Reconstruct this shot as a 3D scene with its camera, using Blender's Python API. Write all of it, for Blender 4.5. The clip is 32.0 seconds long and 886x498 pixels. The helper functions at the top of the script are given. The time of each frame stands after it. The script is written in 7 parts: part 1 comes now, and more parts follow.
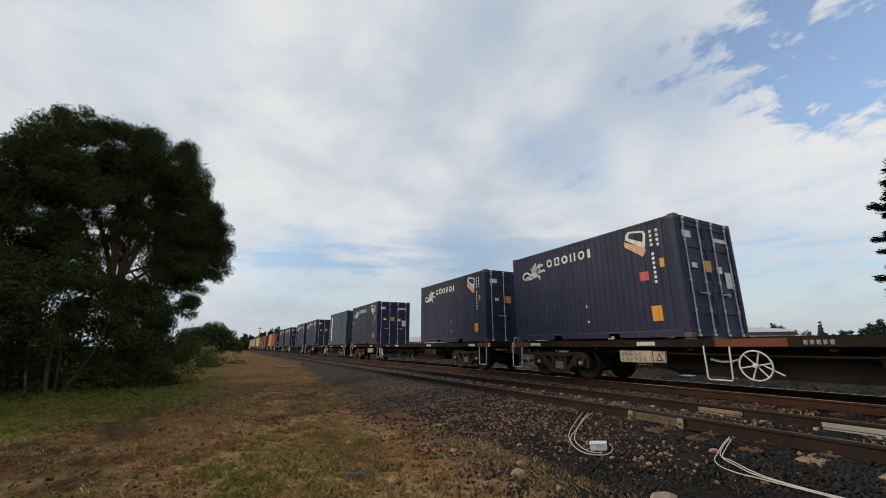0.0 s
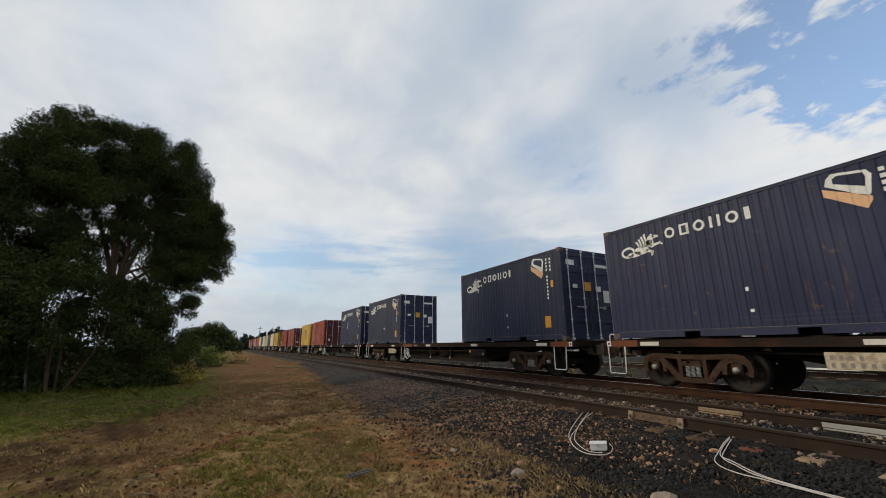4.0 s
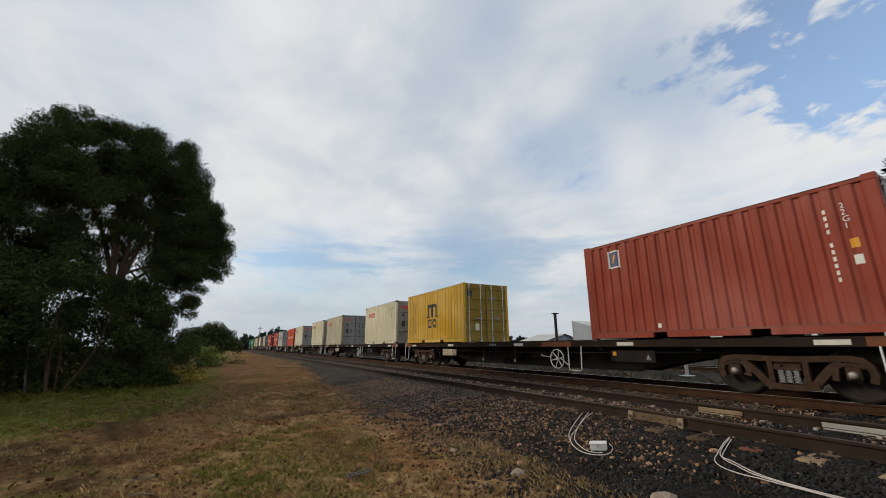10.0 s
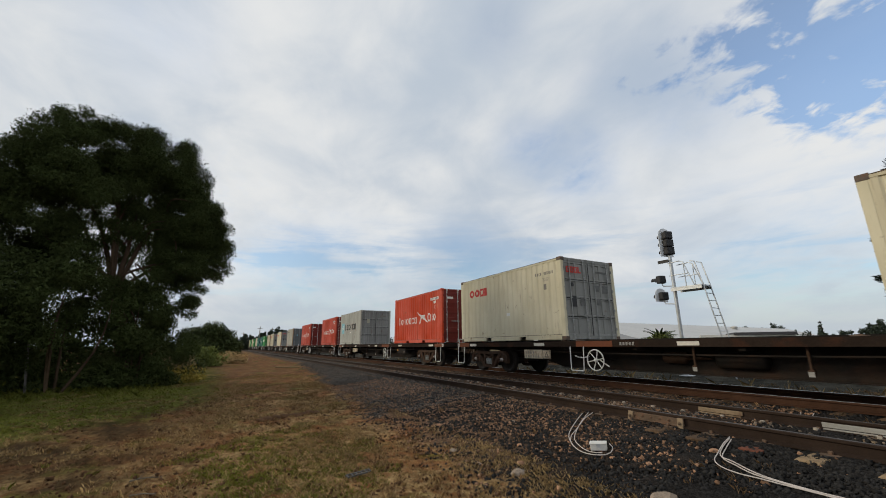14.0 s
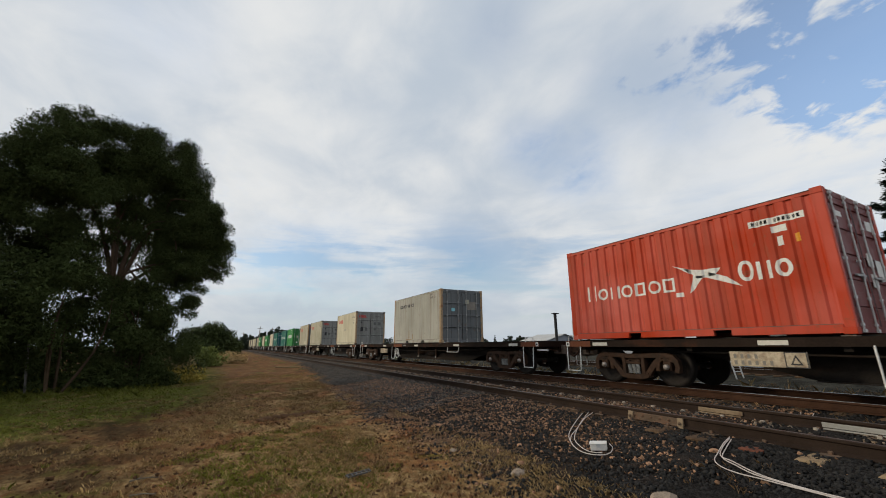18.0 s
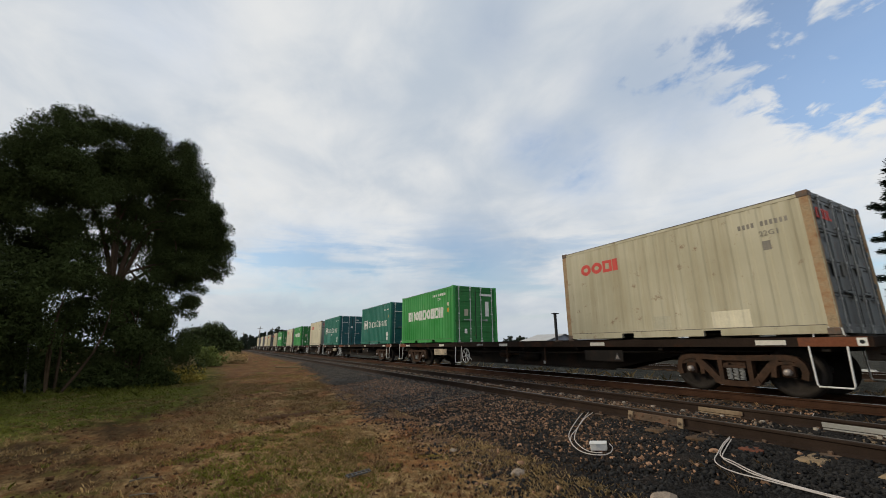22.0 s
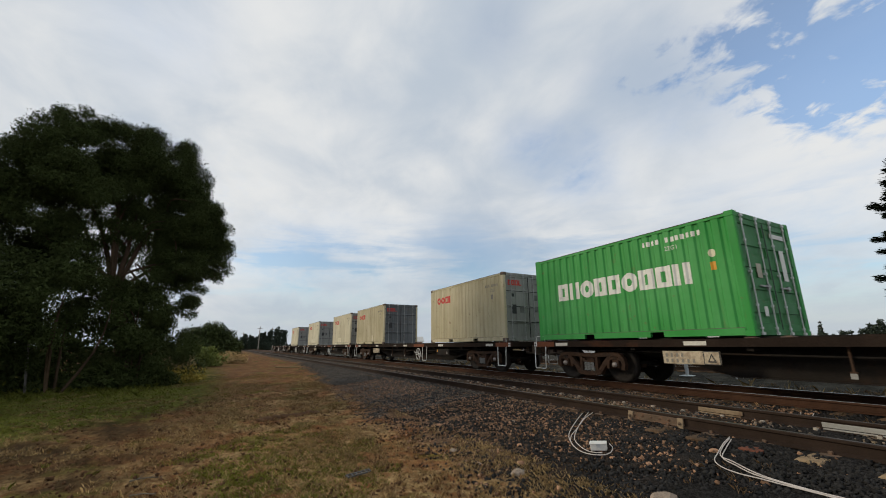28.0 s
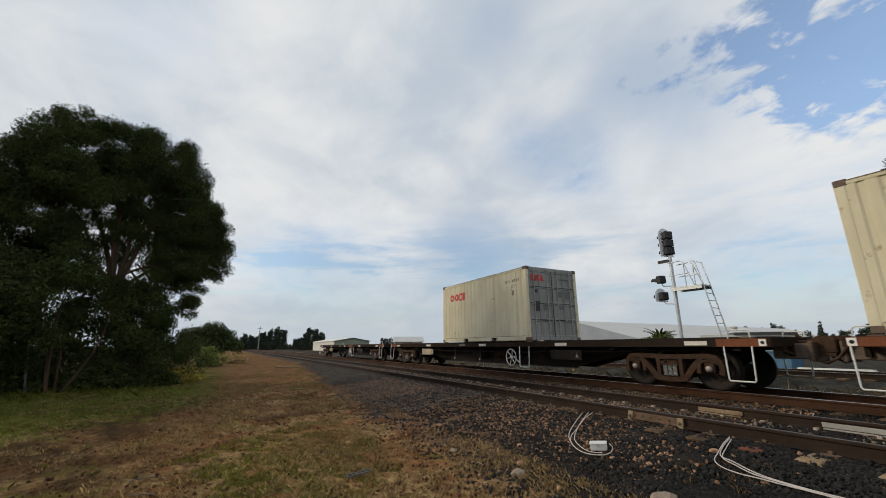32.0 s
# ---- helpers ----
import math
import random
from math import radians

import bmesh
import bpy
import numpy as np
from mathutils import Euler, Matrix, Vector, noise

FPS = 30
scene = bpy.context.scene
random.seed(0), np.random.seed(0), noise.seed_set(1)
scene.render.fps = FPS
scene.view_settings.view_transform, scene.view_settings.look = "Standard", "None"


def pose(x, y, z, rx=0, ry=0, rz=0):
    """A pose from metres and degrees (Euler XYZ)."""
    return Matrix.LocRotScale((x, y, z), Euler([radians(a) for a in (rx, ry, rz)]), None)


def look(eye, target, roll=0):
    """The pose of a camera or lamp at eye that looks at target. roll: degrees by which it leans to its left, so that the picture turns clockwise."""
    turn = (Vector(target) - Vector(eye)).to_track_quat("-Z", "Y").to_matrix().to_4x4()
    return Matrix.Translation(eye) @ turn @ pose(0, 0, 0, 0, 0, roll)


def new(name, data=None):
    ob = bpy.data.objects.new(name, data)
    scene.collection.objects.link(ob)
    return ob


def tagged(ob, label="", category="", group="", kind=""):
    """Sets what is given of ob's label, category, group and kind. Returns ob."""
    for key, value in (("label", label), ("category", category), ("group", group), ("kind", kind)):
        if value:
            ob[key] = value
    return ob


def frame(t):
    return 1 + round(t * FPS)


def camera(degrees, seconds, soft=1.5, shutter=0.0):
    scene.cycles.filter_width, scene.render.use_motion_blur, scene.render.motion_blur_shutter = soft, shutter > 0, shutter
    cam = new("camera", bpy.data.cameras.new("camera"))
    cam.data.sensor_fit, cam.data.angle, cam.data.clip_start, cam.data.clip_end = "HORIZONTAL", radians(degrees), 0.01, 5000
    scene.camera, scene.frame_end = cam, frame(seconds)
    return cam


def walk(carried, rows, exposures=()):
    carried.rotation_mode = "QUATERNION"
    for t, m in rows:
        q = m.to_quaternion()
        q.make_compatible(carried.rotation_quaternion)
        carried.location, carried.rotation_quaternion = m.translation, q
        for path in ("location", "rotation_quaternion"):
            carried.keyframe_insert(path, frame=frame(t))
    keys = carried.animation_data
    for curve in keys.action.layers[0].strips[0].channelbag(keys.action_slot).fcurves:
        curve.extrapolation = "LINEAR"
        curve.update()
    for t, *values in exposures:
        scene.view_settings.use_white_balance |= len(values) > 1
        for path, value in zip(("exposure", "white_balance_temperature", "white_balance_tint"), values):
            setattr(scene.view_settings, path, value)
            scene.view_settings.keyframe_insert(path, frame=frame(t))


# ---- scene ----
# ---------- camera: it stands still on the grass beside the line ----------
EYE = (0.0, 0.0, 1.5)
yaw, tilt = radians(61.4), radians(13.90)
AIM = (-math.sin(yaw) * math.cos(tilt), math.cos(yaw) * math.cos(tilt), 1.5 + math.sin(tilt))
cam = camera(97.2, 32.0, soft=0.95, shutter=0.04)
walk(cam, [(0.0, look(EYE, AIM, -0.368)), (32.0, look(EYE, AIM, -0.368))])

# ---------- plan ----------
RAIL = 0.52            # top of the rails
BASE = 1.642           # underside of the containers
LINE = 10.23           # centre of the line on which the train runs
NEAR = 6.66            # centre of the near track
FAR = 19.3             # centre of the far siding
SEC = [2.0 * i for i in range(17)]
RUN = [-11.23, 11.67, 34.66, 57.76, 81.11, 104.57, 128.2, 151.92, 175.84, 200.02, 224.59, 249.36, 274.09, 298.83, 323.63,
       348.3, 372.88]  # metres that the train has gone at these seconds


def run_at(t):
    i = min(int(t / 2.0), 15)
    h = t / 2.0 - i
    a = RUN[i - 1] if i else 2 * RUN[0] - RUN[1]
    d = RUN[i + 2] if i < 15 else 2 * RUN[16] - RUN[15]
    b, c = RUN[i], RUN[i + 1]
    return b + 0.5 * h * (c - a + h * (2 * a - 5 * b + 4 * c - d + h * (3 * (b - c) + d - a)))


# ---------- light ----------
SUN_EL, SUN_AZ = 24.0, 212.0      # degrees; the way to the sun, clockwise from +y
world = bpy.data.worlds.new("sky")
scene.world = world
world.use_nodes = True
wt = world.node_tree
wt.nodes.clear()


def wmath(op, a, b=None, c=None, clamp=False):
    n = wt.nodes.new("ShaderNodeMath")
    n.operation, n.use_clamp = op, clamp
    for i, v in enumerate((a, b, c)):
        if v is None:
            continue
        if isinstance(v, (int, float)):
            n.inputs[i].default_value = v
        else:
            wt.links.new(v, n.inputs[i])
    return n.outputs[0]


def wvec(op, a, b=None):
    n = wt.nodes.new("ShaderNodeVectorMath")
    n.operation = op
    for i, v in enumerate((a, b)):
        if v is None:
            continue
        if isinstance(v, (tuple, list)):
            n.inputs[i].default_value = v
        else:
            wt.links.new(v, n.inputs[i])
    return n


def wnoise(vec, scale, detail=6.0, rough=0.55, dist=0.0):
    n = wt.nodes.new("ShaderNodeTexNoise")
    wt.links.new(vec, n.inputs["Vector"])
    n.inputs["Scale"].default_value, n.inputs["Detail"].default_value = scale, detail
    n.inputs["Roughness"].default_value, n.inputs["Distortion"].default_value = rough, dist
    return n.outputs["Fac"]


def wramp(fac, lo, hi, a=0.0, b=1.0):
    n = wt.nodes.new("ShaderNodeMapRange")
    n.interpolation_type = "SMOOTHSTEP"
    wt.links.new(fac, n.inputs["Value"])
    for k, v in zip(("From Min", "From Max", "To Min", "To Max"), (lo, hi, a, b)):
        n.inputs[k].default_value = v
    return n.outputs["Result"]


def way(px, py):
    """The way into the sky at a share of the view: px to the right, py down, from its middle, in half widths."""
    half = math.tan(radians(97.2 / 2))
    m = look(EYE, AIM, -0.368).to_3x3()
    return tuple((m @ Vector((px * half, -py * half, -1))).normalized())


sky = wt.nodes.new("ShaderNodeTexSky")
sky.sky_type, sky.sun_disc = "NISHITA", False
sky.sun_elevation, sky.sun_rotation = radians(SUN_EL), radians(SUN_AZ)
sky.air_density, sky.dust_density, sky.ozone_density = 1.0, 0.6, 1.4
tc = wt.nodes.new("ShaderNodeTexCoord")
D = tc.outputs["Generated"]
sep = wt.nodes.new("ShaderNodeSeparateXYZ")
wt.links.new(D, sep.inputs[0])
up = wmath("ADD", wmath("MAXIMUM", sep.outputs[2], 0.0), 0.30)
comb = wt.nodes.new("ShaderNodeCombineXYZ")      # clouds lie on a sheet overhead
wt.links.new(wmath("DIVIDE", sep.outputs[0], up), comb.inputs[0])
wt.links.new(wmath("DIVIDE", sep.outputs[1], up), comb.inputs[1])
turned = wt.nodes.new("ShaderNodeMapping")
turned.inputs["Rotation"].default_value = (0, 0, radians(28))
turned.inputs["Scale"].default_value = (1.0, 1.2, 1.0)
wt.links.new(comb.outputs[0], turned.inputs["Vector"])
C = turned.outputs[0]
big, fine, puff = wnoise(C, 0.9, 3.0, 0.5, 0.5), wnoise(C, 2.6, 7.0, 0.55, 0.4), wnoise(C, 11.0, 6.0, 0.55, 0.3)


def spread(spots):
    """The sum of soft round fields over the sky: middle, reach, strength."""
    total = None
    for px, py, reach, power in spots:
        g = wramp(wvec("DISTANCE", D, way(px, py)).outputs["Value"], 0.0, reach, power, 0.0)
        total = g if total is None else wmath("ADD", total, g)
    return total


# open blue with torn puffs; thin places where blue shines through; brighter and greyer cloud
gaps = spread(((0.80, -0.46, 0.20, 0.15), (0.98, -0.50, 0.24, 0.16), (0.90, -0.37, 0.15, 0.13), (0.99, -0.42, 0.12, 0.10), (0.77, -0.35, 0.10, 0.13), (0.66, -0.41, 0.12, 0.09), (0.56, -0.42, 0.12, 0.10),
               (0.47, -0.42, 0.12, 0.12), (0.42, -0.38, 0.10, 0.07), (0.85, -0.50, 0.16, 0.08)))
thin = spread(((0.28, -0.20, 0.14, 0.75), (0.18, -0.23, 0.11, 0.45), (0.12, -0.50, 0.12, 0.40), (-0.22, 0.07, 0.22, 0.60), (-0.38, 0.04, 0.16, 0.45), (0.02, 0.03, 0.18, 0.40), (0.36, -0.13, 0.12, 0.25),
               (0.88, 0.06, 0.24, 0.40), (0.70, 0.10, 0.22, 0.35), (0.46, -0.38, 0.22, 0.42), (0.64, -0.34, 0.20, 0.22), (-0.62, -0.50, 0.20, 0.16), (0.62, -0.02, 0.20, 0.22)))
glow = spread(((0.33, -0.07, 0.26, 0.42), (0.60, -0.10, 0.30, 0.30), (0.92, -0.24, 0.20, 0.45), (0.42, -0.24, 0.16, 0.25), (0.06, -0.40, 0.22, 0.22), (-0.20, -0.02, 0.12, 0.45), (-0.08, -0.03, 0.12, 0.35),
               (0.30, -0.52, 0.22, 0.32), (-0.42, -0.50, 0.18, 0.25), (0.72, -0.22, 0.20, 0.30)))
amp = wmath("ADD", wmath("MULTIPLY", gaps, 4.2), 0.14, clamp=True)      # the cover breaks up into puffs only round the gaps
ragged = wmath("ADD", wmath("MULTIPLY", wmath("SUBTRACT", fine, 0.5), 1.3), wmath("MULTIPLY", wmath("SUBTRACT", puff, 0.5), 1.9))
body = wmath("ADD", wmath("ADD", wmath("MULTIPLY", big, 0.35), 0.93), wmath("MULTIPLY", ragged, amp))
cover = wramp(wmath("SUBTRACT", body, gaps), 0.70, 1.06)
veil = wmath("MULTIPLY", thin, wramp(wmath("ADD", wmath("MULTIPLY", fine, 0.7), wmath("MULTIPLY", puff, 0.3)), 0.30, 0.62, 1.35, 0.45), clamp=True)
flat = wvec("MULTIPLY", D, (2.2, 2.2, 15.0)).outputs["Vector"]
bands = wmath("MULTIPLY", wmath("MULTIPLY", wramp(wnoise(flat, 1.3, 5.0, 0.55, 0.3), 0.46, 0.66, 0.0, 0.62), wramp(sep.outputs[2], 0.03, 0.08)), wramp(sep.outputs[2], 0.20, 0.36, 1.0, 0.0))
veil = wmath("ADD", veil, bands, clamp=True)
cover = wmath("MAXIMUM", wmath("MULTIPLY", cover, wmath("SUBTRACT", 1.0, veil)), 0.10)
# the clouds' own tone: bright where thin, greyer underneath
tone = wramp(wmath("SUBTRACT", wmath("ADD", wmath("MULTIPLY", big, 0.5), wmath("MULTIPLY", fine, 0.5)), wmath("MULTIPLY", glow, 0.22)), 0.34, 0.64)
mixc = wt.nodes.new("ShaderNodeMix")
mixc.data_type = "RGBA"
mixc.inputs["A"].default_value = (0.83, 0.84, 0.84, 1)
mixc.inputs["B"].default_value = (0.53, 0.60, 0.685, 1)
wt.links.new(tone, mixc.inputs["Factor"])
dim = wt.nodes.new("ShaderNodeMix")
dim.data_type = "RGBA"
dim.blend_type = "MULTIPLY"
dim.inputs["Factor"].default_value = 1.0
wt.links.new(sky.outputs[0], dim.inputs["A"])
wt.links.new(wramp(sep.outputs[2], 0.12, 0.50, 0.14, 0.225), dim.inputs["B"])
both = wt.nodes.new("ShaderNodeMix")
both.data_type = "RGBA"
wt.links.new(cover, both.inputs["Factor"])
wt.links.new(dim.outputs["Result"], both.inputs["A"])
wt.links.new(mixc.outputs["Result"], both.inputs["B"])
haze = wt.nodes.new("ShaderNodeMix")      # the far sky is even and pale
haze.data_type = "RGBA"
wt.links.new(wramp(sep.outputs[2], 0.0, 0.17, 0.80, 0.0), haze.inputs["Factor"])
wt.links.new(both.outputs["Result"], haze.inputs["A"])
haze.inputs["B"].default_value = (0.50, 0.565, 0.63, 1)
bg = wt.nodes.new("ShaderNodeBackground")
wt.links.new(haze.outputs["Result"], bg.inputs["Color"])
bg.inputs["Strength"].default_value = 0.95
wout = wt.nodes.new("ShaderNodeOutputWorld")
wt.links.new(bg.outputs[0], wout.inputs["Surface"])

sun_data = bpy.data.lights.new("sun", "SUN")
sun_data.energy, sun_data.angle, sun_data.color = 1.6, radians(12), (1.0, 0.86, 0.62)
sun = new("sun", sun_data)
a, e = radians(SUN_AZ), radians(SUN_EL)
sun.matrix_basis = look((0, 0, 30), Vector((0, 0, 30)) - Vector((math.sin(a) * math.cos(e), math.cos(a) * math.cos(e), math.sin(e))))


# ---------- materials ----------
def mat(name, base, rough=0.6, metal=0.0, vary=0.25, scale=3.0, grain=40.0, bump=0.15, dirt=None, dirt_amount=0.0, dirt_scale=2.0,
        streak=False, island=0.0, rand=0.0, spec=0.4):
    """A painted, worn or natural surface: tone varies at two scales, dirt or rust in patches, fine relief."""
    m = bpy.data.materials.new(name)
    m.use_nodes = True
    nt = m.node_tree
    nd, ln = nt.nodes, nt.links
    bsdf = nd["Principled BSDF"]
    tc = nd.new("ShaderNodeTexCoord")
    co = tc.outputs["Object"]

    def tex(sc, det=5.0, ro=0.6, stretch=None):
        v = co
        if stretch:
            mp = nd.new("ShaderNodeMapping")
            mp.inputs["Scale"].default_value = stretch
            ln.new(co, mp.inputs["Vector"])
            v = mp.outputs[0]
        n = nd.new("ShaderNodeTexNoise")
        n.inputs["Scale"].default_value, n.inputs["Detail"].default_value, n.inputs["Roughness"].default_value = sc, det, ro
        ln.new(v, n.inputs["Vector"])
        return n.outputs["Fac"]

    def rng(f, lo, hi, a, b):
        n = nd.new("ShaderNodeMapRange")
        ln.new(f, n.inputs["Value"])
        for k, v in zip(("From Min", "From Max", "To Min", "To Max"), (lo, hi, a, b)):
            n.inputs[k].default_value = v
        return n.outputs["Result"]

    def mul(x, y):
        n = nd.new("ShaderNodeMath")
        n.operation = "MULTIPLY"
        ln.new(x, n.inputs[0])
        ln.new(y, n.inputs[1])
        return n.outputs[0]
    large, small = tex(scale), tex(grain, 3.0)
    f = mul(rng(large, 0.3, 0.7, 1 - vary, 1 + vary), rng(small, 0.3, 0.7, 1 - vary * 0.6, 1 + vary * 0.6))
    if island:
        g = nd.new("ShaderNodeNewGeometry")
        f = mul(f, rng(g.outputs["Random Per Island"], 0, 1, 1 - island, 1 + island))
    if rand:
        o = nd.new("ShaderNodeObjectInfo")
        f = mul(f, rng(o.outputs["Random"], 0, 1, 1 - rand, 1 + rand))
    hs = nd.new("ShaderNodeHueSaturation")
    hs.inputs["Color"].default_value = (*base, 1)
    ln.new(f, hs.inputs["Value"])
    col = hs.outputs["Color"]
    if dirt:
        d = tex(dirt_scale, 8.0, 0.68, (1, 1, 0.16) if streak else None)
        k = rng(d, 0.62 - 0.25 * dirt_amount, 0.74 - 0.1 * dirt_amount, 0, min(1.0, 0.35 + dirt_amount))
        mx = nd.new("ShaderNodeMix")
        mx.data_type = "RGBA"
        ln.new(k, mx.inputs["Factor"])
        ln.new(col, mx.inputs["A"])
        mx.inputs["B"].default_value = (*dirt, 1)
        col = mx.outputs["Result"]
    ln.new(col, bsdf.inputs["Base Color"])
    ln.new(rng(small, 0.2, 0.8, max(0.05, rough - 0.12), min(1, rough + 0.12)), bsdf.inputs["Roughness"])
    bsdf.inputs["Metallic"].default_value = metal
    bsdf.inputs["Specular IOR Level"].default_value = spec
    if bump:
        b = nd.new("ShaderNodeBump")
        b.inputs["Strength"].default_value, b.inputs["Distance"].default_value = bump, 0.02
        ln.new(small, b.inputs["Height"])
        ln.new(b.outputs[0], bsdf.inputs["Normal"])
    return m


GRIME, RUST = (0.06, 0.05, 0.04), (0.16, 0.065, 0.03)
M = {}


def paint(name, c, dirt=GRIME, amount=0.25, rough=0.5, vary=0.16):
    """Sheet-metal paint: it fades in broad patches, dirt runs down it, and rust breaks through in spots and drips."""
    m = bpy.data.materials.new("paint_" + name)
    m.use_nodes = True
    nt = m.node_tree
    nd, ln = nt.nodes, nt.links
    bsdf = nd["Principled BSDF"]
    tc, info = nd.new("ShaderNodeTexCoord"), nd.new("ShaderNodeObjectInfo")
    shift = nd.new("ShaderNodeVectorMath")
    shift.operation = "MULTIPLY_ADD"
    ln.new(info.outputs["Random"], shift.inputs[0])
    shift.inputs[1].default_value = (37.0, 11.0, 23.0)
    ln.new(tc.outputs["Object"], shift.inputs[2])

    def tex(sc, det, ro, stretch=(1, 1, 1)):
        mp = nd.new("ShaderNodeMapping")
        mp.inputs["Scale"].default_value = stretch
        ln.new(shift.outputs[0], mp.inputs["Vector"])
        n = nd.new("ShaderNodeTexNoise")
        n.inputs["Scale"].default_value, n.inputs["Detail"].default_value, n.inputs["Roughness"].default_value = sc, det, ro
        ln.new(mp.outputs[0], n.inputs["Vector"])
        return n.outputs["Fac"]

    def rng(f, lo, hi, p, q):
        n = nd.new("ShaderNodeMapRange")
        ln.new(f, n.inputs["Value"])
        for k, v in zip(("From Min", "From Max", "To Min", "To Max"), (lo, hi, p, q)):
            n.inputs[k].default_value = v
        return n.outputs["Result"]

    def mix(fac, x, y):
        n = nd.new("ShaderNodeMix")
        n.data_type = "RGBA"
        ln.new(fac, n.inputs["Factor"])
        ln.new(x, n.inputs["A"])
        n.inputs["B"].default_value = (*y, 1)
        return n.outputs["Result"]
    broad, runs, fine = tex(0.55, 4.0, 0.5), tex(2.2, 7.0, 0.62, (1.6, 1.6, 0.10)), tex(22.0, 3.0, 0.6)
    hs = nd.new("ShaderNodeHueSaturation")
    hs.inputs["Color"].default_value = (*c, 1)
    ln.new(rng(broad, 0.3, 0.7, 1 - vary, 1 + vary), hs.inputs["Value"])
    ln.new(rng(broad, 0.3, 0.7, 1.08, 0.9), hs.inputs["Saturation"])
    col = mix(rng(runs, 0.51 - 0.12 * amount, 0.72, 0, 0.28 + amount), hs.outputs["Color"], dirt)
    spots, drips = tex(3.2, 9.0, 0.72), tex(5.0, 6.0, 0.7, (1.5, 1.5, 0.16))
    both = nd.new("ShaderNodeMath")
    both.operation = "MAXIMUM"
    ln.new(rng(spots, 0.635 - 0.08 * amount, 0.70, 0, 0.8), both.inputs[0])
    ln.new(rng(drips, 0.63 - 0.08 * amount, 0.73, 0, 0.5), both.inputs[1])
    col = mix(both.outputs[0], col, (0.17, 0.085, 0.045))
    ln.new(col, bsdf.inputs["Base Color"])
    ln.new(rng(runs, 0.3, 0.8, rough - 0.08, rough + 0.2), bsdf.inputs["Roughness"])
    bsdf.inputs["Specular IOR Level"].default_value = 0.2
    bm_ = nd.new("ShaderNodeBump")
    bm_.inputs["Strength"].default_value, bm_.inputs["Distance"].default_value = 0.22, 0.03
    dents = tex(1.5, 2.0, 0.5)
    ln.new(dents, bm_.inputs["Height"])
    ln.new(bm_.outputs[0], bsdf.inputs["Normal"])
    M[name] = m


paint("navy", (0.022, 0.027, 0.064), (0.018, 0.02, 0.032), 0.15)
paint("navy_b", (0.023, 0.028, 0.056), (0.018, 0.02, 0.028), 0.15)
paint("slate", (0.046, 0.074, 0.105), (0.04, 0.04, 0.045), 0.25)
paint("rust_red", (0.31, 0.066, 0.036), (0.12, 0.035, 0.025), 0.25)
paint("dark_red", (0.27, 0.049, 0.029), (0.10, 0.03, 0.025), 0.25)
# darker copies for door ends, here and below: their shade is in the paint
paint("rust_red_shaded", (0.085, 0.016, 0.016), (0.07, 0.02, 0.02), 0.2)
paint("yellow", (0.60, 0.36, 0.05), (0.28, 0.16, 0.04), 0.25)
# yellow with the door end's shade painted in; also colours the worn marks
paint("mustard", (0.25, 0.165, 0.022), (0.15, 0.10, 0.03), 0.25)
paint("cream", (0.62, 0.565, 0.405), (0.42, 0.35, 0.23), 0.2)
paint("cream_b", (0.47, 0.43, 0.31), (0.33, 0.28, 0.18), 0.35)
paint("cream_d", (0.50, 0.44, 0.285), (0.30, 0.24, 0.15), 0.4)
paint("cream_c", (0.63, 0.57, 0.405), (0.40, 0.34, 0.23), 0.35)
paint("pale", (0.43, 0.415, 0.355), RUST, 0.12)
paint("silver", (0.42, 0.42, 0.38), (0.22, 0.20, 0.17), 0.4)
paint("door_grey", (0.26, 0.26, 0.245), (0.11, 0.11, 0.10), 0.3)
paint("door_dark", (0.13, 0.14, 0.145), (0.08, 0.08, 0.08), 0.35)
paint("red", (0.58, 0.068, 0.025), (0.25, 0.06, 0.035), 0.3)
paint("red_b", (0.51, 0.063, 0.030), (0.25, 0.06, 0.035), 0.35)
paint("red_shaded", (0.16, 0.023, 0.018), (0.10, 0.03, 0.02), 0.25)
paint("green", (0.045, 0.30, 0.065), (0.04, 0.15, 0.05), 0.15)
paint("green_shaded", (0.03, 0.17, 0.045), (0.03, 0.09, 0.03), 0.2)
paint("teal", (0.018, 0.165, 0.115), (0.025, 0.10, 0.08), 0.2)
paint("teal_shaded", (0.02, 0.10, 0.11), (0.02, 0.06, 0.06), 0.2)
M["white"] = mat("white_marking", (0.72, 0.71, 0.67), 0.6, 0, 0.1, 4, 50, 0.0, (0.4, 0.38, 0.34), 0.25, 7)
M["mark_red"] = mat("red_marking", (0.55, 0.05, 0.04), 0.6, 0, 0.12, 4, 50, 0.0)
M["mark_black"] = mat("black_marking", (0.03, 0.03, 0.032), 0.6, 0, 0.15, 4, 50, 0.0)
M["mark_grey"] = mat("faded_marking", (0.22, 0.20, 0.17), 0.7, 0, 0.2, 4, 50, 0.0)
M["mark_pale"] = mat("worn_pale_figure", (0.30, 0.29, 0.27), 0.7, 0, 0.2, 4, 50, 0.0, (0.1, 0.08, 0.06), 0.4, 9)
M["mark_dim"] = mat("dull_dark_notice", (0.13, 0.13, 0.125), 0.7, 0, 0.25, 6, 50, 0.0)
M["amber"] = mat("amber_sticker", (0.66, 0.30, 0.02), 0.5, 0, 0.12, 9, 60, 0.0)
M["pink"] = mat("red_sticker", (0.6, 0.08, 0.09), 0.5, 0, 0.12, 9, 60, 0.0)
M["skyblue"] = mat("light_blue_marking", (0.22, 0.50, 0.58), 0.6, 0, 0.12, 5, 60, 0.0)
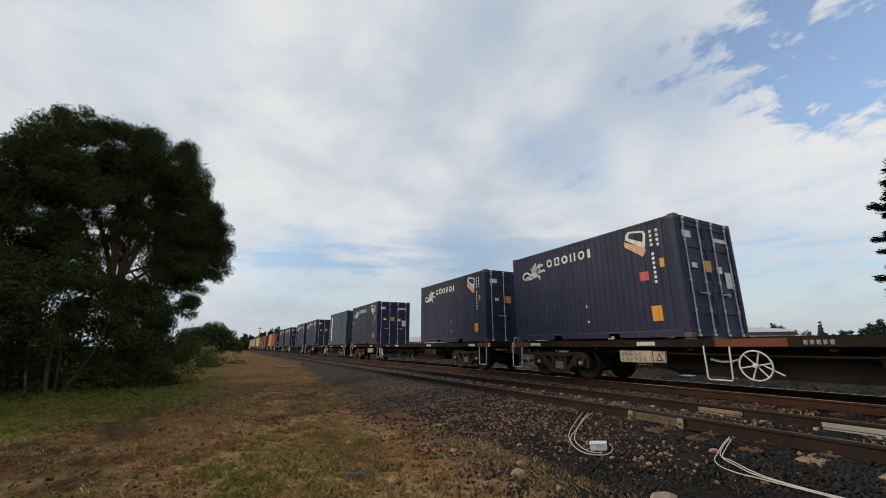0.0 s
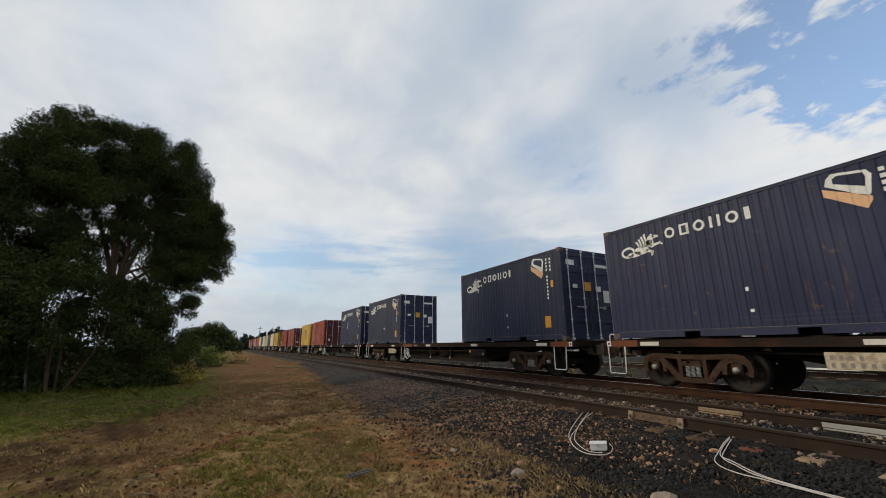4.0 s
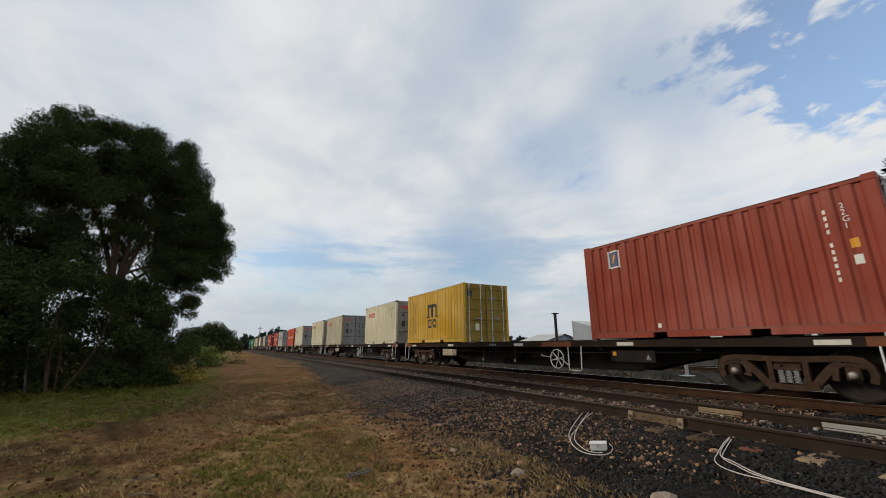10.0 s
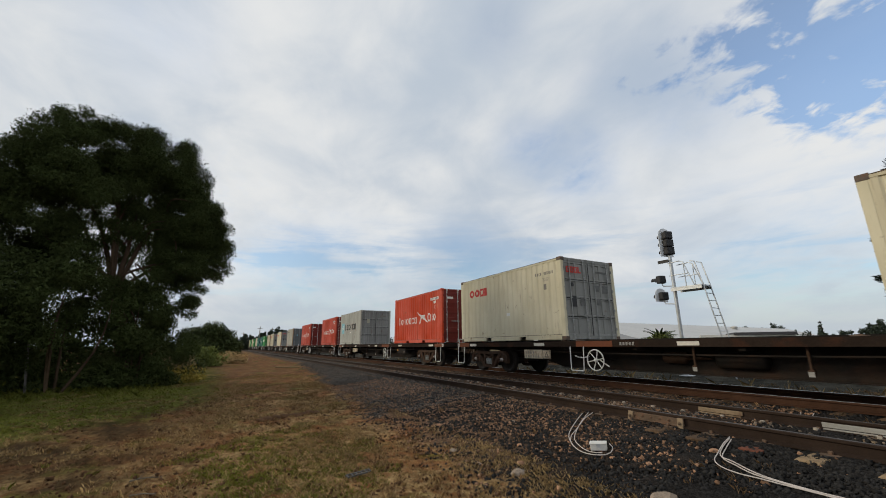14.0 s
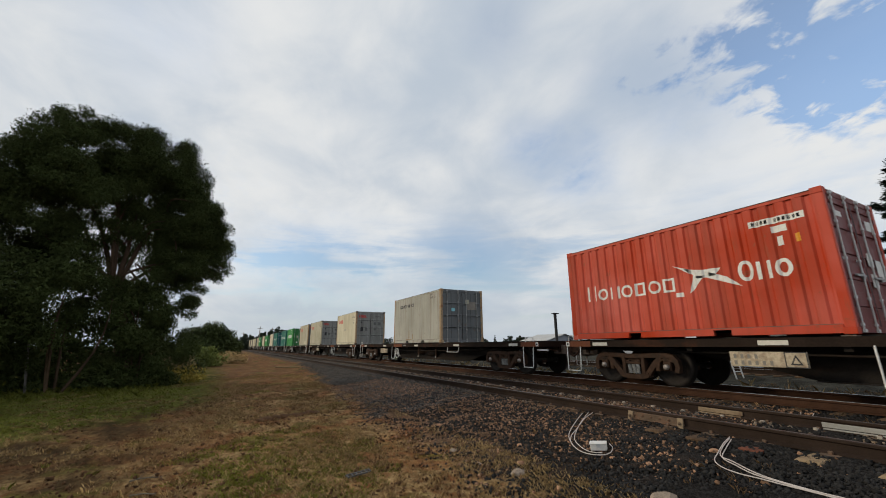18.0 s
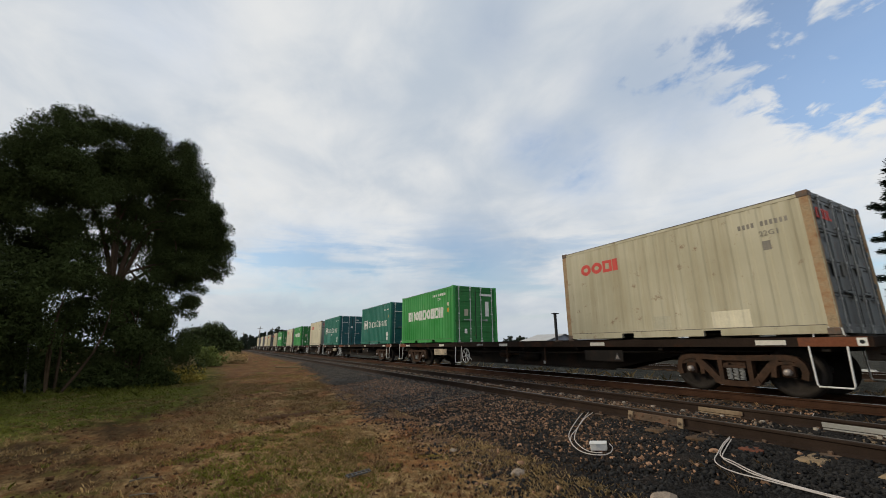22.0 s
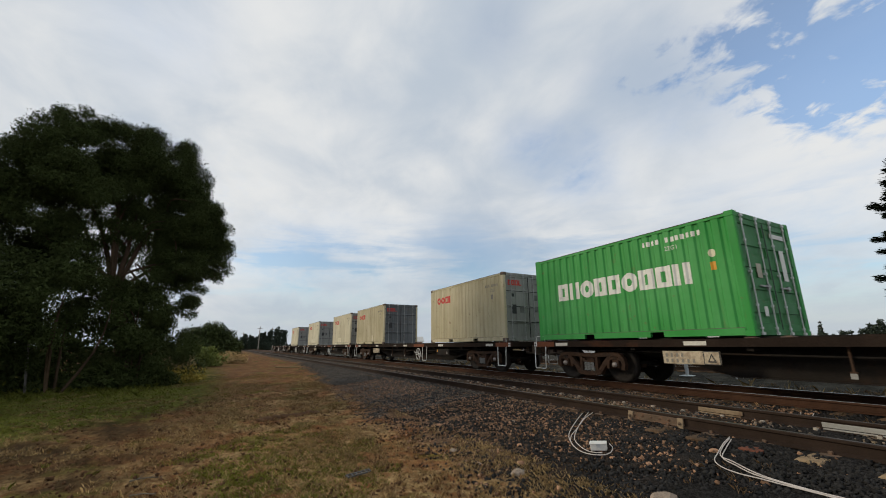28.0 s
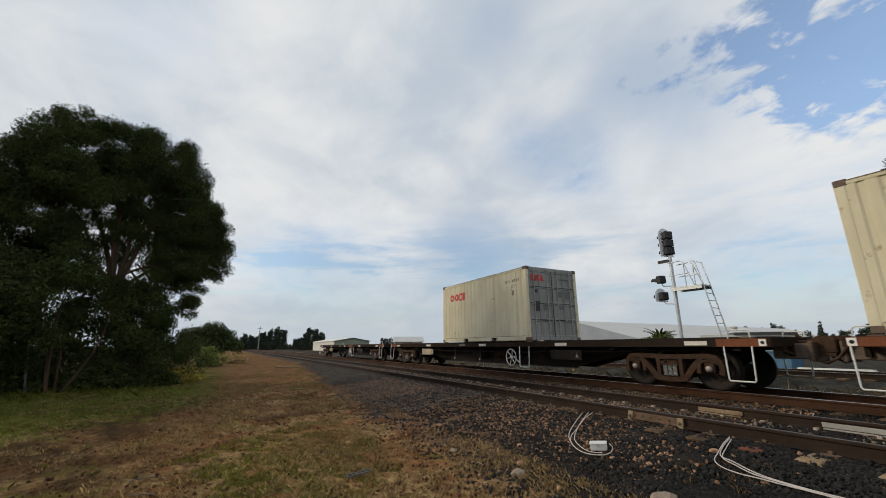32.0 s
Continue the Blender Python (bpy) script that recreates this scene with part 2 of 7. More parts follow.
M["sign_blue"] = mat("navy_sticker", (0.05, 0.06, 0.16), 0.5, 0, 0.1, 9, 60, 0.0)
M["salmon"] = mat("orange_cream_marking", (0.68, 0.40, 0.22), 0.6, 0, 0.15, 5, 60, 0.0)
M["patch"] = mat("repainted_patch", (0.42, 0.39, 0.29), 0.6, 0, 0.12, 3, 40, 0.02)
M["patch_light"] = mat("fresh_patch", (0.68, 0.62, 0.46), 0.6, 0, 0.1, 3, 40, 0.02)
# reflection on a glossy patch, painted as a paler teal
M["sheen"] = mat("teal_sheen_patch", (0.035, 0.215, 0.165), 0.5, 0, 0.12, 3, 40, 0.02)
M["rod"] = mat("galvanised_rod", (0.60, 0.60, 0.58), 0.42, 0.1, 0.15, 6, 60, 0.05)
M["rod_dull"] = mat("dull_grey_rod", (0.33, 0.33, 0.32), 0.55, 0.1, 0.2, 6, 60, 0.05, RUST, 0.2, 6)
M["rim"] = mat("worn_dark_rim", (0.10, 0.09, 0.08), 0.7, 0.1, 0.3, 2, 40, 0.1, RUST, 0.4, 3)
M["casting"] = mat("worn_casting", (0.12, 0.09, 0.07), 0.7, 0.2, 0.3, 9, 60, 0.2, RUST, 0.4, 8)
M["rust_post"] = mat("rusted_post", (0.41, 0.30, 0.18), 0.85, 0, 0.35, 5, 40, 0.3, (0.24, 0.11, 0.045), 0.75, 5, False)
M["gasket"] = mat("black_rubber", (0.018, 0.018, 0.018), 0.8, 0, 0.2, 8, 60, 0.1)
M["steel_dark"] = mat("grimy_steel", (0.018, 0.015, 0.013), 0.75, 0.1, 0.35, 1.2, 30, 0.3, (0.05, 0.026, 0.016), 0.4, 1.1, spec=0.12)
M["sill"] = mat("rusty_sill", (0.026, 0.018, 0.014), 0.88, 0.0, 0.3, 0.9, 30, 0.3, (0.10, 0.036, 0.018), 0.3, 0.7, spec=0.05)
M["sill_red"] = mat("red_oxide_panel", (0.17, 0.06, 0.03), 0.7, 0, 0.25, 2, 40, 0.2, (0.06, 0.035, 0.03), 0.4, 2, spec=0.12)
M["bogie"] = mat("brown_cast_steel", (0.060, 0.034, 0.022), 0.8, 0.1, 0.35, 5, 50, 0.4, (0.03, 0.025, 0.02), 0.5, 4, spec=0.12)
M["wheel"] = mat("wheel_steel", (0.030, 0.025, 0.022), 0.65, 0.2, 0.3, 6, 60, 0.2, spec=0.12)
M["tread"] = mat("bright_tread", (0.55, 0.54, 0.52), 0.3, 0.9, 0.1, 6, 60, 0.0)
M["white_tube"] = mat("white_painted_tube", (0.66, 0.65, 0.62), 0.55, 0, 0.15, 9, 60, 0.1, (0.3, 0.2, 0.13), 0.25, 12)
M["hub"] = mat("pale_axle_cap", (0.30, 0.26, 0.235), 0.4, 0.3, 0.3, 20, 60, 0.1)
M["rail"] = mat("rusty_rail", (0.034, 0.022, 0.016), 0.8, 0.1, 0.3, 3, 60, 0.3, (0.03, 0.02, 0.016), 0.4, 4, spec=0.12)
M["rail_main"] = mat("orange_rust_rail", (0.058, 0.028, 0.016), 0.8, 0.1, 0.3, 3, 60, 0.3, (0.05, 0.026, 0.017), 0.35, 4, spec=0.12)
M["railhead"] = mat("rail_head", (0.06, 0.05, 0.045), 0.5, 0.2, 0.25, 1.5, 80, 0.05)
M["railhead_main"] = mat("polished_rail_head", (0.42, 0.41, 0.40), 0.35, 0.7, 0.2, 1.5, 80, 0.03)
M["timber"] = mat("weathered_sleeper", (0.115, 0.072, 0.042), 0.9, 0, 0.35, 5, 40, 0.6, (0.08, 0.06, 0.045), 0.4, 5, False, 0, 0.35, spec=0.12)
M["timber_pale"] = mat("pale_sleeper_end", (0.26, 0.185, 0.11), 0.9, 0, 0.3, 5, 40, 0.6, (0.12, 0.08, 0.05), 0.4, 5, spec=0.12)
M["timber_red"] = mat("reddish_sleeper", (0.13, 0.05, 0.032), 0.9, 0, 0.3, 5, 40, 0.5, spec=0.12)
M["plate"] = mat("pale_baseplate", (0.115, 0.075, 0.048), 0.8, 0, 0.3, 9, 50, 0.3, RUST, 0.4, 8)
M["clip_pale"] = mat("pale_rail_clip", (0.36, 0.31, 0.25), 0.8, 0, 0.3, 9, 50, 0.2, (0.16, 0.11, 0.07), 0.4, 9)
M["galv"] = mat("galvanised_steel", (0.48, 0.50, 0.52), 0.45, 0.5, 0.15, 5, 60, 0.08)
M["black"] = mat("matt_black_paint", (0.016, 0.016, 0.018), 0.6, 0, 0.2, 8, 60, 0.05)
M["lens"] = mat("dark_lens", (0.02, 0.02, 0.022), 0.15, 0, 0.1, 8, 60, 0.0)
M["signal_grey"] = mat("light_grey_backing", (0.78, 0.79, 0.80), 0.5, 0, 0.1, 6, 60, 0.02)
M["shed_grey"] = mat("grey_sheet_wall", (0.27, 0.29, 0.33), 0.6, 0.1, 0.1, 0.3, 8, 0.05, (0.2, 0.2, 0.22), 0.2, 0.4, True)
M["shed_roof"] = mat("pale_sheet_roof", (0.48, 0.47, 0.45), 0.5, 0.2, 0.1, 0.3, 8, 0.05, (0.35, 0.33, 0.3), 0.3, 0.3)
M["shed_green"] = mat("pale_green_sheet", (0.22, 0.25, 0.19), 0.6, 0.1, 0.1, 0.3, 8, 0.05)
M["shed_white"] = mat("off_white_sheet", (0.68, 0.66, 0.60), 0.6, 0, 0.1, 0.3, 8, 0.05)
M["shed_pink"] = mat("pinkish_roof", (0.42, 0.30, 0.27), 0.6, 0, 0.12, 0.4, 8, 0.05)
M["shed_dark"] = mat("dark_eave", (0.05, 0.05, 0.055), 0.7, 0, 0.1, 0.5, 8, 0.05)
M["bark"] = mat("eucalypt_bark", (0.060, 0.040, 0.026), 0.9, 0, 0.35, 1.2, 20, 0.6, (0.15, 0.10, 0.06), 0.3, 1.2, True, spec=0.12)
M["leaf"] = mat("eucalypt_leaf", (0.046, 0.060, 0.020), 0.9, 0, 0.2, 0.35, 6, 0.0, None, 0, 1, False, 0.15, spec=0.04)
M["leaf_bush"] = mat("bush_leaf", (0.050, 0.066, 0.022), 0.6, 0, 0.3, 0.4, 6, 0.0, None, 0, 1, False, 0.4, spec=0.12)
# skyline leaves: haze is mixed into this paler, bluer green
M["leaf_hazed"] = mat("hazed_distant_leaf", (0.055, 0.070, 0.050), 0.8, 0, 0.25, 0.1, 2, 0.0, None, 0, 1, False, 0.35, spec=0.12)
M["leaf_conifer"] = mat("conifer_needles", (0.020, 0.032, 0.022), 0.7, 0, 0.3, 0.4, 6, 0.0, None, 0, 1, False, 0.4, spec=0.12)
M["grass_dead"] = mat("dead_grass", (0.27, 0.175, 0.095), 0.9, 0, 0.25, 0.4, 6, 0.0, None, 0, 1, False, 0.32, spec=0.12)
M["grass_dry"] = mat("dry_grass", (0.50, 0.36, 0.18), 0.9, 0, 0.25, 0.4, 6, 0.0, None, 0, 1, False, 0.32, spec=0.12)
M["grass_green"] = mat("green_grass", (0.21, 0.225, 0.045), 0.85, 0, 0.3, 0.4, 6, 0.0, None, 0, 1, False, 0.32, spec=0.12)
M["stone"] = mat("ballast_stone", (0.027, 0.0258, 0.025), 0.85, 0, 0.25, 8, 60, 0.3, None, 0, 1, False, 0.42, spec=0.08)
M["stone_old"] = mat("weathered_ballast_stone", (0.085, 0.076, 0.068), 0.9, 0, 0.25, 8, 60, 0.3, None, 0, 1, False, 0.5, spec=0.08)
M["stone_brown"] = mat("brown_stone", (0.25, 0.145, 0.088), 0.9, 0, 0.3, 8, 60, 0.3, None, 0, 1, False, 0.55, spec=0.12)
M["stone_pale"] = mat("pale_stone", (0.21, 0.165, 0.125), 0.9, 0, 0.3, 8, 60, 0.3, None, 0, 1, False, 0.4, spec=0.12)
M["cable"] = mat("white_cable", (0.48, 0.43, 0.40), 0.5, 0, 0.1, 9, 60, 0.05)
M["board"] = mat("dirty_cream_board", (0.46, 0.38, 0.27), .7, 0, .25, 3, 30, .05, (0.17, 0.10, 0.06), .6, 5)
M["reflector"] = mat("dirty_reflector", (0.60, 0.57, 0.50), .5, 0, .15, 5, 40, 0, (0.3, 0.22, 0.16), .3, 6)
M["box_white"] = mat("white_plastic", (0.62, 0.61, 0.59), 0.45, 0, 0.08, 9, 60, 0.03, (0.3, 0.25, 0.2), 0.2, 14)


# ---------- mesh kit ----------
class Geo:
    """Vertices and faces of one mesh."""

    def __init__(self):
        self.v, self.f, self.s = [], [], []

    def add(self, vs, fs, smooth=False):
        n = len(self.v)
        self.v += [tuple(p) for p in vs]
        self.f += [tuple(n + i for i in f) for f in fs]
        self.s += [smooth] * len(fs)
        return self

    def box(self, x0, x1, y0, y1, z0, z1, b=0.0):
        if not b:
            vs = [(x, y, z) for x in (x0, x1) for y in (y0, y1) for z in (z0, z1)]
            return self.add(vs, [(0, 1, 3, 2), (4, 6, 7, 5), (0, 4, 5, 1), (2, 3, 7, 6), (0, 2, 6, 4), (1, 5, 7, 3)])
        vs, idx = [], {}
        for ix, x in enumerate((x0, x1)):
            for iy, y in enumerate((y0, y1)):
                for iz, z in enumerate((z0, z1)):
                    sx, sy, sz = (b, -b)[ix], (b, -b)[iy], (b, -b)[iz]
                    for k, p in enumerate(((x, y + sy, z + sz), (x + sx, y, z + sz), (x + sx, y + sy, z))):
                        idx[ix, iy, iz, k] = len(vs)
                        vs.append(p)
        I, fs = idx, []
        for a in (0, 1):
            q = [(0, 0), (1, 0), (1, 1), (0, 1)]
            fs.append([I[a, i, j, 0] for i, j in (q if a else q[::-1])])
            fs.append([I[i, a, j, 1] for i, j in (q[::-1] if a else q)])
            fs.append([I[i, j, a, 2] for i, j in (q if a else q[::-1])])
        for i in (0, 1):
            for j in (0, 1):
                fs.append([I[0, i, j, 1], I[1, i, j, 1], I[1, i, j, 2], I[0, i, j, 2]])
                fs.append([I[i, 0, j, 0], I[i, 1, j, 0], I[i, 1, j, 2], I[i, 0, j, 2]])
                fs.append([I[i, j, 0, 0], I[i, j, 1, 0], I[i, j, 1, 1], I[i, j, 0, 1]])
                for k in (0, 1):
                    fs.append([I[i, j, k, 0], I[i, j, k, 1], I[i, j, k, 2]])
        return self.add(vs, fs)

    def tube(self, pts, r, n=8, r2=None, caps=True):
        """A round bar along a line of points; it may taper to r2."""
        P = [Vector(p) for p in pts]
        vs, fs, m = [], [], len(P)
        side = None
        for i, p in enumerate(P):
            d = (P[min(i + 1, m - 1)] - P[max(i - 1, 0)]).normalized()
            if side is None:
                side = d.orthogonal().normalized()
            side = (side - d * side.dot(d)).normalized()
            other = d.cross(side)
            rr = r if r2 is None else r + (r2 - r) * i / (m - 1)
            for k in range(n):
                a = 2 * math.pi * k / n
                vs.append(p + (side * math.cos(a) + other * math.sin(a)) * rr)
        for i in range(m - 1):
            for k in range(n):
                fs.append((i * n + k, i * n + (k + 1) % n, (i + 1) * n + (k + 1) % n, (i + 1) * n + k))
        self.add(vs, fs, n > 6)
        if caps:
            self.add(vs[:n], [tuple(range(n))[::-1]])
            self.add(vs[-n:], [tuple(range(n))])
        return self

    def lathe(self, prof, n=24, axis="y"):
        """Rings of (radius, place along the axis)."""
        vs, fs, m = [], [], len(prof)
        for r, h in prof:
            for k in range(n):
                a = 2 * math.pi * k / n
                c, s = r * math.cos(a), r * math.sin(a)
                vs.append((c, h, s) if axis == "y" else (c, s, h) if axis == "z" else (h, c, s))
        for i in range(m - 1):
            for k in range(n):
                fs.append((i * n + k, i * n + (k + 1) % n, (i + 1) * n + (k + 1) % n, (i + 1) * n + k))
        return self.add(vs, fs, True)

    def prism(self, pts, y0, y1):
        """An outline of (x, z), drawn out from y0 to y1."""
        n = len(pts)
        vs = [(x, y0, z) for x, z in pts] + [(x, y1, z) for x, z in pts]
        fs = [tuple(range(n)), tuple(range(2 * n - 1, n - 1, -1))] + [(i, n + i, n + (i + 1) % n, (i + 1) % n) for i in range(n)]
        return self.add(vs, fs)

    def mesh(self, name, material):
        me = bpy.data.meshes.new(name)
        me.from_pydata(self.v, [], self.f)
        me.polygons.foreach_set("use_smooth", self.s)
        me.materials.append(material)
        me.update()
        return me


def part(name, g, material, parent, label="", m=None):
    """One mesh under a thing or a part; g is a Geo or a mesh that others share."""
    me = g.mesh(name, material) if isinstance(g, Geo) else g
    ob = new(name, me)
    ob.parent = parent
    if m is not None:
        ob.matrix_basis = m
    if label:
        tagged(ob, label)
    return ob


def thing(name, label, category, group="", kind="", m=None, g=None, material=None):
    ob = new(name, g.mesh(name, material) if g else None)
    if m is not None:
        ob.matrix_basis = m
    return tagged(ob, label, category, group, kind)


def from_arrays(name, verts, faces, material, smooth=False):
    me = bpy.data.meshes.new(name)
    k, n = faces.shape[1], len(faces)
    me.vertices.add(len(verts))
    me.vertices.foreach_set("co", verts.astype(np.float32).ravel())
    me.loops.add(n * k)
    me.loops.foreach_set("vertex_index", faces.astype(np.int32).ravel())
    me.polygons.add(n)
    me.polygons.foreach_set("loop_start", np.arange(0, n * k, k, dtype=np.int32))
    me.update(calc_edges=True)
    if smooth:
        me.polygons.foreach_set("use_smooth", np.ones(n, bool))
    me.materials.append(material)
    return me


def height(x, y):
    """The lie of the land: flat earth, the ballast bank, the beds of the tracks."""
    h = 0.335 * np.clip((y - 2.5) / 3.2, 0, 1) ** 1.35
    h = h - 0.19 * np.clip((y - 12.3) / 1.2, 0, 1) + 0.16 * np.clip((y - 16.6) / 1.0, 0, 1) - 0.25 * np.clip((y - 21.5) / 3, 0, 1)
    h = h + 0.035 * np.sin(x * 0.9 + 1.3 * np.sin(y * 0.7)) * np.clip((3 - y) / 2, 0, 1) * np.exp(-np.abs(x) / 60)
    h = h + 0.25 * np.clip((-y - 3) / 8, 0, 1) * np.clip((-x - 8) / 10, 0, 1)
    return h


def ht(x, y):
    return float(height(np.array(x), np.array(y)))


# ---------- the setting: ground, tracks ----------
def ground_material():
    m = bpy.data.materials.new("earth_grass_and_ballast")
    m.use_nodes = True
    nt = m.node_tree
    nd, ln = nt.nodes, nt.links
    bsdf = nd["Principled BSDF"]
    tc = nd.new("ShaderNodeTexCoord")
    co = tc.outputs["Object"]
    sp = nd.new("ShaderNodeSeparateXYZ")
    ln.new(co, sp.inputs[0])

    def tex(sc, det=6.0, ro=0.6, stretch=None):
        v = co
        if stretch:
            mp = nd.new("ShaderNodeMapping")
            mp.inputs["Scale"].default_value = stretch
            ln.new(co, mp.inputs["Vector"])
            v = mp.outputs[0]
        n = nd.new("ShaderNodeTexNoise")
        n.inputs["Scale"].default_value, n.inputs["Detail"].default_value, n.inputs["Roughness"].default_value = sc, det, ro
        ln.new(v, n.inputs["Vector"])
        return n.outputs["Fac"]

    def rng(f, lo, hi, a=0.0, b=1.0):
        n = nd.new("ShaderNodeMapRange")
        n.interpolation_type = "SMOOTHSTEP"
        ln.new(f, n.inputs["Value"])
        for k, v in zip(("From Min", "From Max", "To Min", "To Max"), (lo, hi, a, b)):
            n.inputs[k].default_value = v
        return n.outputs["Result"]

    def op(kind, x, y):
        n = nd.new("ShaderNodeMath")
        n.operation = kind
        n.use_clamp = kind != "ADD"
        for i, v in enumerate((x, y)):
            if isinstance(v, (int, float)):
                n.inputs[i].default_value = v
            else:
                ln.new(v, n.inputs[i])
        return n.outputs[0]

    def times(x, k):
        n = nd.new("ShaderNodeMath")
        n.operation = "MULTIPLY"
        ln.new(x, n.inputs[0])
        n.inputs[1].default_value = k
        return n.outputs[0]

    def mix(fac, x, y):
        n = nd.new("ShaderNodeMix")
        n.data_type = "RGBA"
        ln.new(fac, n.inputs["Factor"])
        for k, v in (("A", x), ("B", y)):
            if isinstance(v, tuple):
                n.inputs[k].default_value = (*v, 1)
            else:
                ln.new(v, n.inputs[k])
        return n.outputs["Result"]
    wide, mid, small, grit = tex(0.35), tex(1.4), tex(9.0), tex(45.0, 4.0)
    soil = mix(rng(mid, 0.35, 0.65), (0.36, 0.155, 0.064), (0.44, 0.25, 0.112))
    straw = mix(rng(small, 0.3, 0.7), (0.37, 0.23, 0.10), (0.65, 0.44, 0.21))
    col = mix(rng(op("ADD", op("MULTIPLY", tex(0.7, 7.0, 0.65), 0.65), op("MULTIPLY", small, 0.35)), 0.45, 0.58), soil, straw)
    red_soil = op("MULTIPLY", rng(sp.outputs[0], -9.0, -24.0), rng(mid, 0.30, 0.56, 0.35, 0.95))
    col = mix(red_soil, col, mix(rng(small, 0.3, 0.7), (0.14, 0.066, 0.034), (0.29, 0.155, 0.078)))
    green = mix(rng(small, 0.3, 0.7), (0.086, 0.096, 0.019), (0.225, 0.225, 0.046))
    y = sp.outputs[1]
    # the earth turns darker brown toward -y, unevenly
    darker_earth = op("MULTIPLY", rng(y, 0.9, -1.8), rng(tex(0.9, 6.0), 0.36, 0.60, 0.45, 1.0))
    col = mix(darker_earth, col, mix(rng(small, 0.3, 0.7), (0.060, 0.037, 0.018), (0.118, 0.074, 0.035)))
    # a green band under the trees; its near edge runs aslant over the dirt
    slant = times(y, -1.3)
    slant = op("ADD", op("ADD", slant, times(sp.outputs[0], -1.0)), times(mid, 4.0))
    gmask = op("MULTIPLY", op("MULTIPLY", rng(slant, 14.5, 16.2), rng(y, 0.6, -0.8)), rng(sp.outputs[0], -42.0, -22.0))
    patches = op("MULTIPLY", rng(tex(0.8, 6.0), 0.52, 0.64), 0.7)
    col = mix(op("MAXIMUM", gmask, patches), col, green)
    grey = mix(rng(grit, 0.3, 0.7), (0.018, 0.0168, 0.016), (0.062, 0.057, 0.054))
    brown = mix(rng(grit, 0.3, 0.7), (0.14, 0.086, 0.052), (0.33, 0.205, 0.125))
    old = mix(rng(grit, 0.3, 0.7), (0.055, 0.050, 0.045), (0.155, 0.142, 0.128))
    grey = mix(rng(sp.outputs[0], -6.0, -14.0), grey, old)
    middle = op("MULTIPLY", rng(sp.outputs[0], -17.0, -8.0), rng(sp.outputs[0], -2.4, -6.5))
    earthy = op("MULTIPLY", op("MULTIPLY", middle, rng(y, 9.8, 9.0)), rng(mid, 0.22, 0.48))
    bed = mix(earthy, grey, brown)
    edge = op("ADD", op("ADD", y, times(op("ADD", mid, -0.5), 2.6)), rng(sp.outputs[0], -34.0, -4.0, -2.2, 0.0))
    bank = op("MULTIPLY", rng(edge, 2.65, 3.35), rng(y, 13.6, 12.6))
    col = mix(bank, col, bed)
    verge = mix(rng(mid, 0.35, 0.65), (0.042, 0.040, 0.032), (0.105, 0.098, 0.078))
    col = mix(rng(y, 12.8, 13.6), col, verge)
    far_dry = op("MULTIPLY", rng(sp.outputs[0], -60.0, -110.0), rng(y, 20.0, 40.0))
    col = mix(far_dry, col, (0.21, 0.16, 0.085))
    tone = nd.new("ShaderNodeHueSaturation")
    ln.new(col, tone.inputs["Color"])
    furrow = tex(1.1, 7.0, 0.65, (0.8, 2.2, 1.0))
    litter = tex(16.0, 8.0, 0.75, (1.0, 0.7, 1.0))
    ln.new(op("MULTIPLY", rng(grit, 0.25, 0.75, 0.72, 1.0), op("MULTIPLY", rng(furrow, 0.34, 0.58, 0.64, 1.0), rng(litter, 0.36, 0.62, 0.62, 1.0))), tone.inputs["Value"])
    ln.new(tone.outputs[0], bsdf.inputs["Base Color"])
    bsdf.inputs["Roughness"].default_value = 0.95
    bsdf.inputs["Specular IOR Level"].default_value = 0.04
    b = nd.new("ShaderNodeBump")
    b.inputs["Strength"].default_value, b.inputs["Distance"].default_value = 1.0, 0.09
    ln.new(op("ADD", op("MULTIPLY", small, 0.7), op("MULTIPLY", grit, 0.5)), b.inputs["Height"])
    ln.new(b.outputs[0], bsdf.inputs["Normal"])
    return m


def axis_steps(*spans):
    out = []
    for lo, hi, step in spans:
        out += list(np.arange(lo, hi, step))
    return np.array(out + [spans[-1][1]])


gx = axis_steps((-2400, -400, 250), (-400, -80, 20), (-80, -26, 1.5), (-26, 4, 0.16), (4, 20, 1.0), (20, 100, 20), (100, 2400, 250))
gy = axis_steps((-2400, -200, 250), (-200, -30, 20), (-30, -9, 1.0), (-9, 13.8, 0.16), (13.8, 30, 0.6), (30, 200, 20), (200, 2400, 250))
XX, YY = np.meshgrid(gx, gy, indexing="ij")
rs = np.random.RandomState(3)
ZZ = height(XX, YY) + rs.normal(0, 1, XX.shape) * 0.014 * (np.abs(XX + 11) < 15) * (np.abs(YY - 2.4) < 11.4)
nx, ny = len(gx), len(gy)
ids = np.arange(nx * ny).reshape(nx, ny)
faces = np.stack([ids[:-1, :-1].ravel(), ids[1:, :-1].ravel(), ids[1:, 1:].ravel(), ids[:-1, 1:].ravel()], 1)
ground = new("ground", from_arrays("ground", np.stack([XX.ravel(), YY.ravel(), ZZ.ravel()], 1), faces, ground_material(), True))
tagged(ground, "brown earth with dry grass and a dark ballast bank", "ground", kind="structure")


def rail_profile():
    """Half-metre-free cross-section of a flat-bottomed rail: (across, up from its foot)."""
    return [(-0.07, 0), (0.07, 0), (0.07, 0.015), (0.012, 0.035), (0.010, 0.115), (0.034, 0.128), (0.035, 0.152), (0.028, 0.160),
            (-0.028, 0.160), (-0.035, 0.152), (-0.034, 0.128), (-0.010, 0.115), (-0.012, 0.035), (-0.07, 0.015)]


